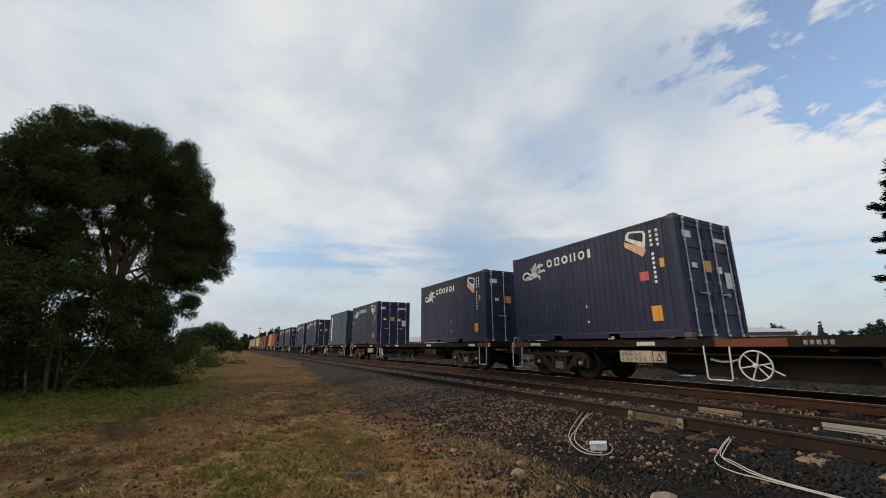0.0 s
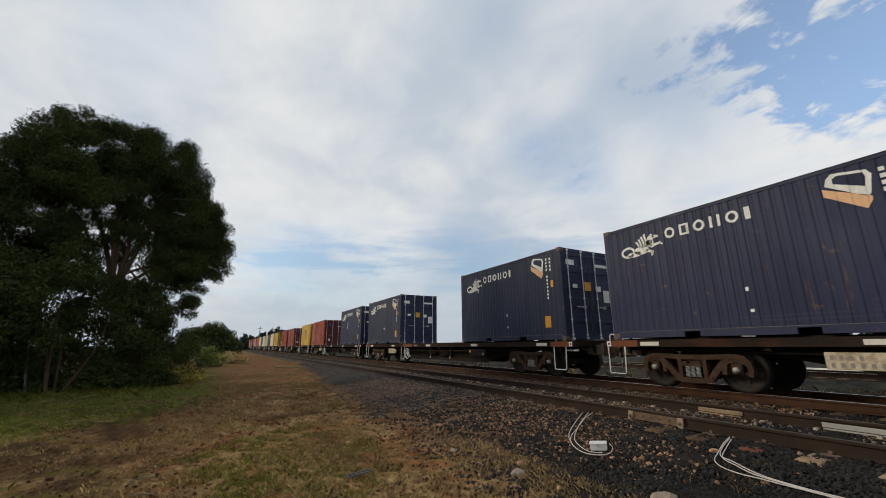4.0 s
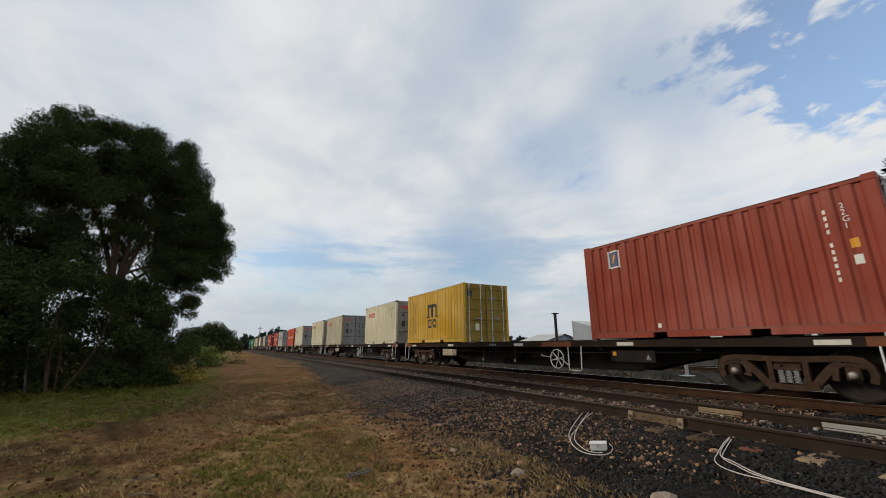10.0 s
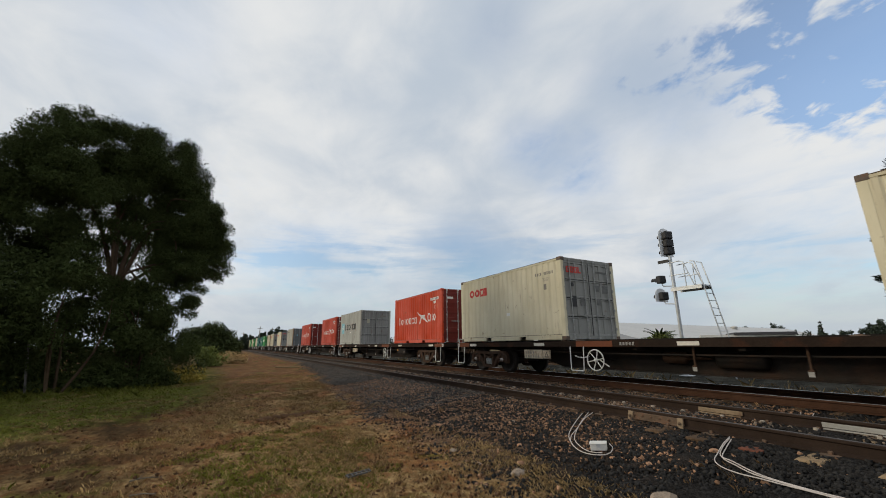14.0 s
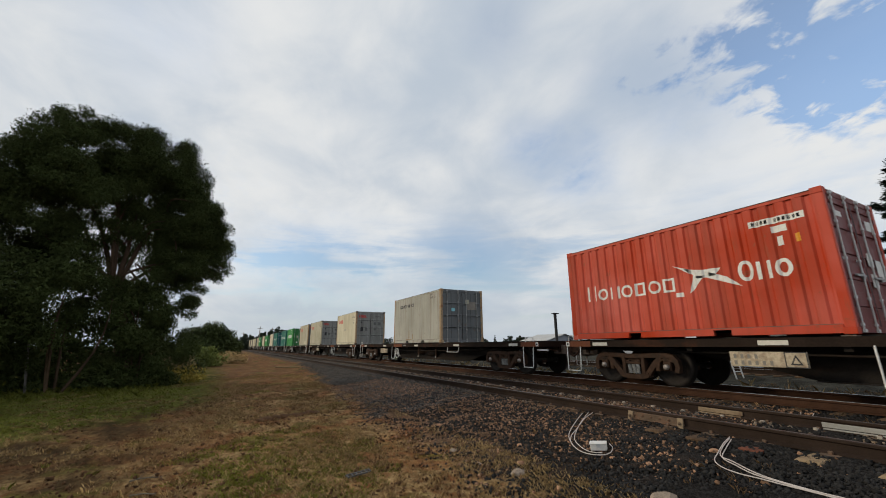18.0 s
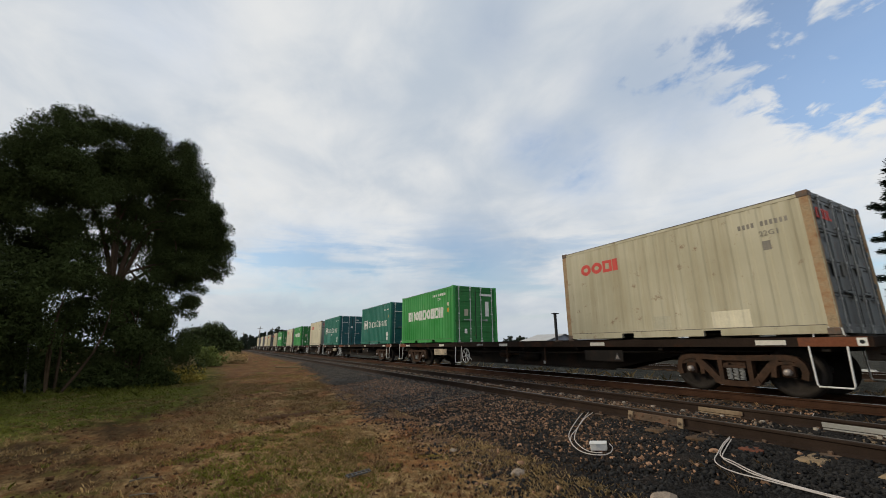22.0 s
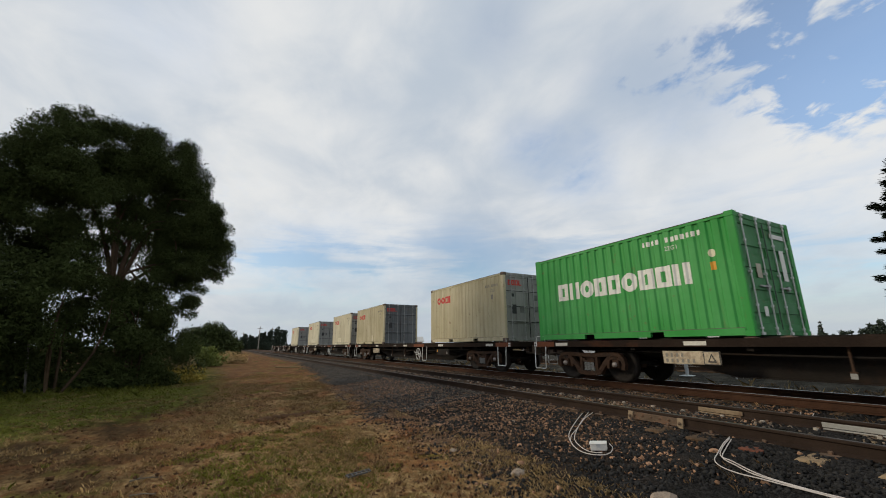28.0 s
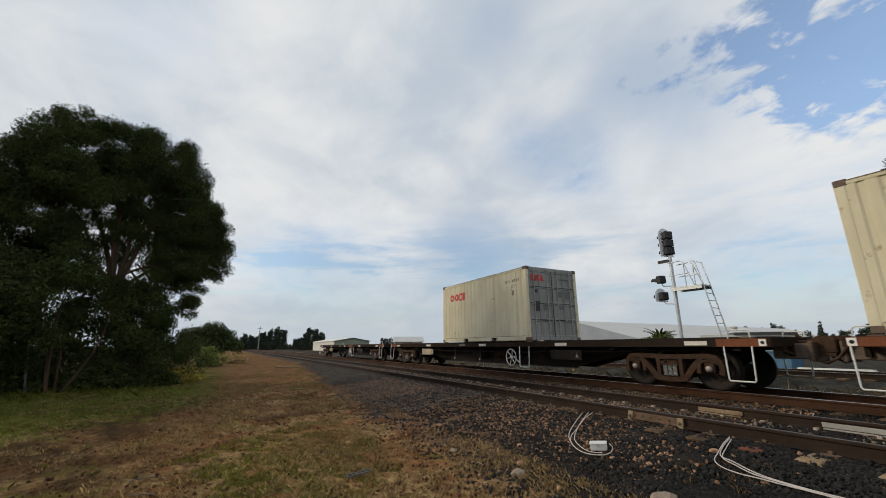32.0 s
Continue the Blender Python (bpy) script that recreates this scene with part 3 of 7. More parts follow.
def rail_geo(x0, x1, y, z):
    g = Geo()
    p = rail_profile()
    n = len(p)
    vs = [(x, y + a, z + h) for x in (x0, x1) for a, h in p]
    fs = [(i, (i + 1) % n, n + (i + 1) % n, n + i) for i in range(n)] + [tuple(range(n))[::-1], tuple(range(n, 2 * n))]
    return g.add(vs, fs)


def sleeper_mesh(material, k):
    r = random.Random(k)
    g = Geo().box(-0.115, 0.115, -1.25, 1.25, -0.15, 0, 0.018)
    g.v = [(x + r.uniform(-.008, .008), y + r.uniform(-.012, .012), z + r.uniform(-.008, .006)) for x, y, z in g.v]
    return g.mesh("sleeper", material)


def track(name, yc, label, foot, near_x, far_x, material, plates):
    """Rails on timber sleepers; the sleepers near the camera are pieces of their own."""
    t = thing(name, label, "railway track", kind="structure", m=pose(0, yc, 0))
    for s in (-0.75, 0.75):
        part("rail", rail_geo(far_x, 70, s, foot), material, t)
        part("rail_head", Geo().box(far_x, 70, s - 0.026, s + 0.026, foot + 0.1605, foot + 0.1635), M["railhead"] if plates else M["railhead_main"], t, "worn grey running surface")
    kinds = [sleeper_mesh(M["timber"], k) for k in range(5)]
    red, tan = sleeper_mesh(M["timber_red"], 9), sleeper_mesh(M["timber_pale"], 4)
    plate = Geo().box(-0.09, 0.09, -0.16, 0.16, 0, 0.012, 0.003)
    for sx in (-1, 1):
        plate.box(-0.02, 0.02, sx * 0.085 - 0.015, sx * 0.085 + 0.015, 0.012, 0.045, 0.004)
    plate = plate.mesh("baseplate", M["plate"])
    clip = Geo().box(-.026, .026, -.024, .024, 0, .035, .006).mesh("rail_clip", M["clip_pale"])
    rr = random.Random(len(name))
    x = near_x
    i = 0
    while x > -62:
        part("sleeper", red if plates and abs(x + 2.65) < .1 else tan if plates and -2.4 < x < .2 else kinds[i % 5], None, t, m=pose(x + rr.uniform(-.04, .04), rr.uniform(-.09, .09), foot - 0.006 - (rr.uniform(.01, .05) if plates and x < -4.4 else 0), 0, 0, rr.uniform(-1.5, 1.5)))
        if plates and x > -34:
            for s in (-0.75, 0.75):
                part("baseplate", plate, None, t, m=pose(x, s, foot - 0.004))
            part("rail_clip", clip, None, t, "pale rail clip", m=pose(x + rr.uniform(-.03, .03), .60, foot + .002, 0, 0, rr.uniform(-20, 20)))
        x -= 0.60
        i += 1
    g = Geo()
    while x > max(far_x, -260):
        g.box(x - 0.11, x + 0.11, -1.25, 1.25, foot - 0.12, foot - 0.004)
        x -= 0.60
    tagged(part("far_sleepers", g, M["timber"], t), kind="stuff")
    return t


main_track = track("main_track", LINE, "rusty main line on timber sleepers under the train", RAIL - 0.163, 6.0, -700, M["rail_main"], False)
near_track = track("near_track", NEAR, "rust-brown side track on old timber sleepers", RAIL - 0.183, 5.75, -420, M["rail"], True)
far_track = track("far_track", FAR, "dark siding behind the train", RAIL - 0.163, 4.0, -300, M["rail"], False)


# ---------- the train: containers ----------
CL, CW = 6.058, 2.438
PITCH = (CL - 0.30) / 21


def crimp(x, style):
    """How far the side sheet lies back from its outer face at x from the left end."""
    if x < 0.15 or x > CL - 0.15:
        return 0.0
    p = PITCH / 1.5 if style == "fine" else PITCH
    d = dict(deep=0.032, fine=0.010, shallow=0.023, faint=0.011)[style]
    f = ((x - 0.15) % p) / p
    return d * (0 if f < 0.40 or f > 0.92 else (f - 0.40) / 0.14 if f < 0.54 else 1 if f < 0.78 else (0.92 - f) / 0.14)


def crimp_stops(style):
    p = PITCH / 1.5 if style == "fine" else PITCH
    n = round((CL - 0.30) / p)
    out = [0.0]
    for i in range(n):
        out += [0.15 + p * (i + f) for f in (0, 0.40, 0.54, 0.78, 0.92)]
    return out + [CL - 0.15, CL]


def marking(polys, style, lift=0):
    """Flat marks painted on the crimped side: each convex outline of (x, z) follows the sheet's folds."""
    g = Geo()
    stops = crimp_stops(style)
    for poly in polys:
        xs = sorted({min(p[0] for p in poly), max(p[0] for p in poly), *[p[0] for p in poly],
                     *[s for s in stops if min(p[0] for p in poly) < s < max(p[0] for p in poly)]})
        cols = []
        for x in xs:
            zs = []
            for (xa, za), (xb, zb) in zip(poly, poly[1:] + poly[:1]):
                if xa == xb:
                    if abs(xa - x) < 1e-6:
                        zs += [za, zb]
                elif min(xa, xb) - 1e-6 <= x <= max(xa, xb) + 1e-6:
                    zs.append(za + (zb - za) * (x - xa) / (xb - xa))
            cols.append((x, min(zs), max(zs)))
        vs, fs = [], []
        for i, (x, a, b) in enumerate(cols):
            y = -CW / 2 + 0.010 + crimp(x, style) - (0.003 + 0.002 * lift)
            vs += [(x - CL / 2, y, a), (x - CL / 2, y, b)]
            if i:
                fs.append((2 * i - 2, 2 * i, 2 * i + 1, 2 * i - 1))
        g.add(vs, fs)
    at, v, to = {}, [], []      # weld the pieces of one shape
    for p in g.v:
        k = tuple(round(c, 4) for c in p)
        if k not in at:
            at[k] = len(v)
            v.append(p)
        to.append(at[k])
    f = [tuple(dict.fromkeys(to[i] for i in q)) for q in g.f]
    g.v, g.f = v, [q for q in f if len(q) > 2]
    g.s = [False] * len(g.f)
    return g


def rect(x0, x1, z0, z1):
    return [(x0, z0), (x1, z0), (x1, z1), (x0, z1)]


def oval(cx, cz, rx, rz, n=14):
    return [(cx + rx * math.cos(2 * math.pi * (i + .01) / n), cz + rz * math.sin(2 * math.pi * (i + .01) / n)) for i in range(n)]


def frame_block(x0, x1, z0, z1, w):
    """A hollow block with mitred corners."""
    o, q = rect(x0, x1, z0, z1), rect(x0 + w, x1 - w, z0 + w * .8, z1 - w * .8)
    return [[o[i], o[(i + 1) % 4], q[(i + 1) % 4], q[i]] for i in range(4)]


def ring(cx, cz, rx, rz, w, n=14):
    """A hollow oval of short flat pieces."""
    e = [2 * math.pi * i / n for i in range(n + 1)]
    at = [(cx + rx * math.cos(t), cz + rz * math.sin(t), cx + (rx - w) * math.cos(t), cz + (rz - w) * math.sin(t)) for t in e]
    return [[(a, b), (p, q), (r, t), (c, d)] for (a, b, c, d), (p, q, r, t) in zip(at, at[1:])]


def blocks(x0, x1, z0, z1, kinds, w, first=1.0, gap=0.16):
    """A row of plain shapes where a trade name is painted: o hollow oval, n hollow block, i upright bar, u two bars, s solid block; w: thickness."""
    wide = dict(o=1.0, n=.86, i=.42, u=.86, s=.9)
    unit = (x1 - x0) / (sum(wide[k] for k in kinds) + gap * (len(kinds) - 1))
    out, x = [], x0
    for j, k in enumerate(kinds):
        a, b = x, x + unit * wide[k]
        top = z1 if j else z0 + (z1 - z0) * first
        if k == "o":
            out.append(ring((a + b) / 2, (z0 + top) / 2, (b - a) / 2, (top - z0) / 2, w))
        elif k == "n":
            out.append(frame_block(a, b, z0, top, w))
        elif k == "u":
            out += [[rect(a, a + w, z0, top)], [rect(b - w, b, z0, top)]]
        else:
            out.append([rect(a, b, z0, top)])
        x = b + unit * gap
    return out


def ticks(x0, x1, z0, z1, n):
    """Small bars in place of serial figures, side by side."""
    p = (x1 - x0) / n
    return [rect(x0 + p * i, x0 + p * (i + 0.62), z0, z1) for i in range(n) if i not in (4,)]


def ticks_up(x0, x1, z0, z1, n):
    p = (z1 - z0) / n
    return [rect(x0, x1, z0 + p * i, z0 + p * (i + 0.62)) for i in range(n) if i not in (n - 5,)]


text_meshes = {}


def text_geo(words, size, upright=False):
    """Letters of the built-in font as flat faces in x and z."""
    key = (words, size, upright)
    if key not in text_meshes:
        cu = bpy.data.curves.new("lettering", "FONT")
        cu.body = "\n".join(words) if upright else words
        cu.size, cu.resolution_u = size, 2
        if upright:
            cu.space_line = 0.85
        ob = bpy.data.objects.new("lettering", cu)
        scene.collection.objects.link(ob)
        me = bpy.data.meshes.new_from_object(ob.evaluated_get(bpy.context.evaluated_depsgraph_get()))
        bpy.data.objects.remove(ob)
        g = Geo()
        g.v = [(v.co.x, 0.0, v.co.y) for v in me.vertices]
        g.f = [tuple(p.vertices) for p in me.polygons]
        g.s = [False] * len(g.f)
        bpy.data.meshes.remove(me)
        text_meshes[key] = g
    return text_meshes[key]


shared = {}


def once(key, build, material):
    key = (*key, material.name)
    if key not in shared:
        shared[key] = build().mesh(key[0], material)
    return shared[key]


def side_sheet(style, H):
    g = Geo()
    z0, z1 = 0.165, H - 0.10
    vs, fs = [], []
    for i, x in enumerate(crimp_stops(style)):
        y = -CW / 2 + 0.010 + crimp(x, style)
        vs += [(x - CL / 2, y, z0), (x - CL / 2, y, z1), (x - CL / 2, y + 0.03, z0), (x - CL / 2, y + 0.03, z1)]
        if i:
            a, b = 4 * i - 4, 4 * i
            fs += [(a, b, b + 1, a + 1), (a + 2, a + 3, b + 3, b + 2), (a, a + 2, b + 2, b), (a + 1, b + 1, b + 3, a + 3)]
    return g.add(vs, fs)


def end_sheet(H):
    g = Geo()
    n = 9
    p = (CW - 0.3) / n
    ys = []
    for i in range(n):
        for f, d in ((0, 0), (.25, 0), (.5, .04), (.75, .04)):
            ys.append((-CW / 2 + .15 + p * (i + f), d))
    ys.append((CW / 2 - .15, 0))
    vs, fs = [], []
    for i, (y, d) in enumerate(ys):
        for x in (-CL / 2 + 0.03 + d, -CL / 2 + 0.06 + d):
            vs += [(x, y, 0.14), (x, y, H - 0.1)]
        if i:
            a, b = 4 * i - 4, 4 * i
            fs += [(a, a + 1, b + 1, b), (a + 2, b + 2, b + 3, a + 3)]
    return g.add(vs, fs)


def bottom_rail():
    e = CL / 2 - .16
    return Geo().prism([(-e, .163), (-e, .02), (-1.18, .02), (-1.18, .135), (-.84, .135), (-.84, .02), (.84, .02), (.84, .135), (1.18, .135), (1.18, .02), (e, .02), (e, .163)],
                       -CW / 2 + .004, -CW / 2 + .09)


def door_leaf(H, s, panelled):
    """One door leaf, s = -1 or 1 across, pressed from one sheet: four rows of sunk fields, or five wide crimps."""
    g = Geo()
    x = CL / 2 - 0.045
    y0, y1 = sorted((s * 0.012, s * (CW / 2 - 0.10)))
    z0, z1 = 0.13, H - 0.13

    def levels(a, b, stiles, half):
        out = []
        for c in stiles:
            lo, hi = max(a, c - half), min(b, c + half)
            out += [(lo - .012, 0), (lo, 1), (hi, 1), (hi + .012, 0)]
        return [(min(max(p, a), b), f) for p, f in out][1:-1]
    rows = 4 if panelled else 5
    zs = levels(z0, z1, [z0 + (z1 - z0) * k / rows for k in range(rows + 1)], .05 if panelled else .12)
    ys = levels(y0, y1, [y0, (y0 + y1) / 2, y1] if panelled else [y0, y1], .05)
    n = len(zs)
    vs = [(x + (.024 if f or h else 0), y, z) for y, f in ys for z, h in zs]
    fs = [(i * n + k, (i + 1) * n + k, (i + 1) * n + k + 1, i * n + k + 1) for i in range(len(ys) - 1) for k in range(n - 1)]
    m = len(vs)
    vs += [(x - .03, y, z) for y in (y0, y1) for z in (z0, z1)]
    last = (len(ys) - 1) * n
    fs += [(m, m + 1, m + 3, m + 2), (0, m, m + 2, last), (n - 1, last + n - 1, m + 3, m + 1), (0, n - 1, m + 1, m), (last, m + 2, m + 3, last + n - 1)]
    return g.add(vs, fs)


def rail_shade_lines(H, s):
    """Three dark lines across a panelled door leaf: painted shade under its cross rails."""
    x, (y0, y1) = CL / 2 - .0195, sorted((s * .06, s * (CW / 2 - .16)))
    vs, fs = [], []
    for k in (1, 2, 3):
        z = .13 + (H - .26) * k / 4 - .005
        n = len(vs)
        vs += [(x, y0, z - .013), (x, y1, z - .013), (x, y1, z + .013), (x, y0, z + .013)]
        fs.append((n, n + 1, n + 2, n + 3))
    return vs, fs


def lock_rod(H):
    g = Geo().tube([(0, 0, 0.05), (0, 0, H - 0.05)], 0.015, 8)
    for z in (0.16, 0.62, 1.3, H - 0.62, H - 0.18):
        g.box(-0.03, 0.018, -0.032, 0.032, z - 0.022, z + 0.022)
    for z in (0.055, H - 0.075):
        g.box(-0.02, 0.028, -0.045, 0.045, z - 0.028, z + 0.028)
    return g


def latch(z):
    return Geo().box(0.0, 0.035, -0.02, 0.42, z - 0.018, z + 0.018, 0.004).box(-0.02, 0.03, 0.30, 0.38, z - 0.05, z + 0.05)


def corner_casting():
    g = Geo().box(-0.089, 0.089, -0.081, 0.081, -0.059, 0.059, 0.008)
    return g


def container(spec):
    """A twenty-foot container with its base in the middle of the underside; the doors face +x."""
    k = STYLES[spec["style"]]
    H, crimps = k.get("H", 2.591), spec.get("crimp") or k.get("crimp", "shallow" if k.get("panelled") else "deep")
    # on coloured kinds the end paint is the side paint with shade added
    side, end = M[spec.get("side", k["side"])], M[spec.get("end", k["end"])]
    posts = M[spec.get("post") or k.get("post", spec.get("side", k["side"]))]
    root = thing("shipping_container", spec.get("label", k["label"]), "shipping container", "containers on the train")
    sheet = once(("side_panel", crimps, H), lambda: side_sheet(crimps, H), side)
    part("side_panel", sheet, None, root)
    part("side_panel", sheet, None, root, m=pose(0, 0, 0, 0, 0, 180))
    part("end_panel", once(("end_panel", H), lambda: end_sheet(H), side), None, root)
    br = once(("bottom_rail",), bottom_rail, side)
    part("bottom_rail", br, None, root)
    part("bottom_rail", br, None, root, m=pose(0, 0, 0, 0, 0, 180))
    tr = once(("top_rail", H), lambda: Geo().box(-CL / 2 + .16, CL / 2 - .16, -CW / 2 + .004, -CW / 2 + .07, H - .105, H - .040, .006), side)
    # thin dark strip where the side sheet meets the bottom rail
    seam = once(("weld_seam",), lambda: Geo().box(-CL / 2 + .17, CL / 2 - .17, -CW / 2 + .003, -CW / 2 + .02, .1635, .175), M["rim"])
    part("weld_seam", seam, None, root, "thin dark line above the bottom rail")
    edge = once(("roof_edge", H), lambda: Geo().box(-CL / 2 + .17, CL / 2 - .17, -CW / 2 - .001, -CW / 2 + .068, H - .0395, H - .026, .003), M["rim"])
    part("roof_edge", edge, None, root, "worn dark roof edge")
    part("top_rail", tr, None, root)
    part("top_rail", tr, None, root, m=pose(0, 0, 0, 0, 0, 180))
    part("roof", once(("roof", H), lambda: Geo().box(-CL / 2 + .03, CL / 2 - .03, -CW / 2 + .07, CW / 2 - .07, H - .07, H - .04), side), None, root)
    part("floor", once(("floor",), lambda: Geo().box(-CL / 2 + .06, CL / 2 - .08, -CW / 2 + .05, CW / 2 - .05, .13, .16), M["steel_dark"]), None, root)
    post = once(("corner_post", H), lambda: Geo().box(-0.075, 0.075, -0.06, 0.06, 0.11, H - 0.11, 0.012), posts)
    cast = once(("corner_casting",), corner_casting, M["casting"] if k.get("bare") else posts)
    for sx in (-1, 1):
        for sy in (-1, 1):
            part("corner_post", post, None, root, m=pose(sx * (CL / 2 - .078), sy * (CW / 2 - .064), 0))
            for z in (0.059, H - 0.059):
                part("corner_casting", cast, None, root, m=pose(sx * (CL / 2 - .089), sy * (CW / 2 - .081), z))
    part("door_header", once(("door_header", H), lambda: Geo().box(CL / 2 - .13, CL / 2 - .01, -CW / 2 + .14, CW / 2 - .14, H - .13, H - .015, .006), end), None, root)
    part("door_sill", once(("door_sill",), lambda: Geo().box(CL / 2 - .13, CL / 2 - .01, -CW / 2 + .14, CW / 2 - .14, .02, .13, .006), end), None, root)
    part("front_header", once(("front_header", H), lambda: Geo().box(-CL / 2 + .01, -CL / 2 + .12, -CW / 2 + .14, CW / 2 - .14, H - .12, H - .015, .006), side), None, root)
    part("front_sill", once(("front_sill",), lambda: Geo().box(-CL / 2 + .01, -CL / 2 + .12, -CW / 2 + .14, CW / 2 - .14, .02, .14, .006), side), None, root)
    pan = k.get("panelled", False)
    if k.get("blank_end"):
        part("end_panel", once(("end_panel", H), lambda: end_sheet(H), side), None, root, m=pose(0, 0, 0, 0, 0, 180))
    else:
        for s in (-1, 1):
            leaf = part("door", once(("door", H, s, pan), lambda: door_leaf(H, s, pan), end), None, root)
            for o in ((0.30, 0.92) if not pan else (0.24, 0.86)):
                rod = once(("lock_rod", H), lambda: lock_rod(H), M["rod"] if not pan else M["rod_dull"])
                part("lock_rod", rod, None, leaf, "grey locking rod", m=pose(CL / 2 - .002, s * o, 0))
            part("latch", once(("latch", s), lambda: latch(1.02 if not pan else 0.75), M["rod_dull"] if not pan else end), None, leaf,
                 m=pose(CL / 2 - .01, s * 0.45 - 0.2, 0))
            if pan:
                # flat black strips paint in the crease shade below each cross rail
                gv = once(("panel_groove", s, H), lambda: Geo().add(*rail_shade_lines(H, s)), M["gasket"])
                part("panel_groove", gv, None, leaf, "painted dark line for the shade under a door rail")
            gk = once(("gasket", s, H), lambda: Geo().box(CL / 2 - .06, CL / 2 - .036, *sorted((s * (CW / 2 - .135), s * (CW / 2 - .10))), .13, H - .13), M["gasket"])
            part("gasket", gk, None, leaf, "black rubber seal")
            for z in (0.35, 0.95, 1.6, H - 0.35):
                part("hinge", once(("hinge",), lambda: Geo().box(-.05, -.002, -.04, .04, -.05, .05, .008), end), None, leaf, m=pose(CL / 2, s * (CW / 2 - .13), z))
        part("door_seam", once(("door_seam", H), lambda: Geo().box(CL / 2 - .03, CL / 2 - .018, -.02, .02, .14, H - .14), M["gasket"]), None, root)
        for name, mt, y0, y1, z0, z1 in k.get("door_marks", ()):
            part(name, once((name, y0, y1, z0), lambda: Geo().box(CL / 2 - .022, CL / 2 - .016, y0, y1, z0, z1), M[mt]), None, root)
    for j, (name, mt, polys, *lab) in enumerate([*k.get("marks", ()), *spec.get("marks", ())]):
        if name in ("trade_name", "repainted_patch"):
            for i, one in enumerate(polys):
                part("trade_block" if name == "trade_name" else name, once((name, spec["style"], j, i, crimps, str(one[0])), lambda: marking(one if name == "trade_name" else [one], crimps), M[mt]), None, root)
            continue
        key = (name, spec["style"], j, tuple(p[0] for p in polys), crimps)
        ob = part(name, once(key, lambda: marking(polys, crimps, 2 if name == "badge_stroke" else int(name in ("pointed_star", "emblem_wedge", "badge_field", "square_badge"))), M[mt]), None, root, lab[0] if lab else "")
        if len(polys) > 1 and name.split("_")[-1] in ("line", "spot", "run", "stain", "mark", "scuff"):
            tagged(ob, kind="stuff")
    for words, size, x, z, mt, upright in k.get("words", ()):
        part("lettering", once(("lettering", words, size), lambda: text_geo(words, size, upright), M[mt]), None, root,
             m=pose(x - CL / 2, -CW / 2 + 0.004, z))
    return root


# what each kind of container looks like
horse = ring(.70, 2.18, .20, .15, .06, 12)[:11] + [oval(.88, 2.10, .20, .07), oval(1.08, 2.17, .20, .11), oval(1.30, 2.30, .13, .09), [(1.22, 2.30), (1.34, 2.24), (1.46, 2.46), (1.38, 2.54), (1.28, 2.46)],
         [(1.36, 2.50), (1.44, 2.40), (1.56, 2.42), (1.54, 2.47)], [(1.30, 2.24), (1.60, 2.30), (1.62, 2.25), (1.34, 2.18)], [(1.58, 2.30), (1.66, 2.22), (1.62, 2.20), (1.55, 2.26)],
         [(1.22, 2.18), (1.40, 2.10), (1.36, 2.05), (1.18, 2.12)], [(1.34, 2.10), (1.40, 2.10), (1.36, 1.98), (1.32, 1.99)]]
horse += [[(1.02 + .07 * k, 2.24), (1.07 + .07 * k, 2.22), (.99 + .075 * k, 2.42 + .05 * k), (.93 + .075 * k, 2.41 + .05 * k)] for k in range(4)]
bird = [[(3.20, 1.63), (3.62, 1.36), (3.70, 1.44)], [(3.44, 1.52), (3.80, 1.44), (4.20, 1.43), (4.08, 1.28), (3.72, 1.26)], [(3.62, 1.34), (3.52, 0.95), (3.70, 1.12), (3.86, 1.30)],
        [(3.80, 1.30), (4.18, 1.14), (4.56, 0.98), (4.30, 1.22), (3.98, 1.36)]]
star = [[(0.92 + .09 * math.cos(b - .39), 1.36 + .09 * math.sin(b - .39)), (0.92 + .36 * math.cos(b), 1.36 + .36 * math.sin(b)),
         (0.92 + .09 * math.cos(b + .39), 1.36 + .09 * math.sin(b + .39)), (0.92, 1.36)] for b in [i * math.pi * 2 / 7 + .3 for i in range(7)]]
horse_marks = [("emblem", "white", horse, "white winged emblem"), ("trade_name", "white", blocks(1.72, 3.52, 2.31, 2.57, "onouoi", .055, gap=.42), "row of white plain shapes"),
                ("badge", "salmon", [[(4.64, 2.50), (4.64, 2.36), (5.14, 2.00), (5.22, 2.14), (5.22, 2.20)]], "orange and white badge"),
                ("badge_shield", "white", [[(4.72, 2.66), (4.80, 2.74), (5.22, 2.66), (5.28, 2.56), (5.22, 2.25), (5.18, 2.20), (4.68, 2.54)]]),
                ("badge_field", "navy", [[(4.80, 2.64), (4.86, 2.68), (5.18, 2.62), (5.20, 2.54), (5.17, 2.38), (4.80, 2.55)]]),
                ("serial_line", "white", ticks_up(5.36, 5.43, 1.30, 2.68, 12)), ("size_line", "white", ticks_up(5.53, 5.59, 2.2, 2.68, 4)),
                ("small_sticker", "amber", [rect(5.54, 5.66, 1.66, 1.88)]), ("large_sticker", "amber", [rect(5.18, 5.45, 0.40, 0.76)], "amber sticker"),
                ("hazard_stripes", "amber", [[(5.1 + .12 * i, 2.81), (5.15 + .12 * i, 2.81), (5.20 + .12 * i, 2.86), (5.15 + .12 * i, 2.86)] for i in range(6)]),
                ("sill_line", "navy_b", [rect(0.2, 5.86, 0.27, 0.30), rect(0.2, 5.86, 0.36, 0.38)])]
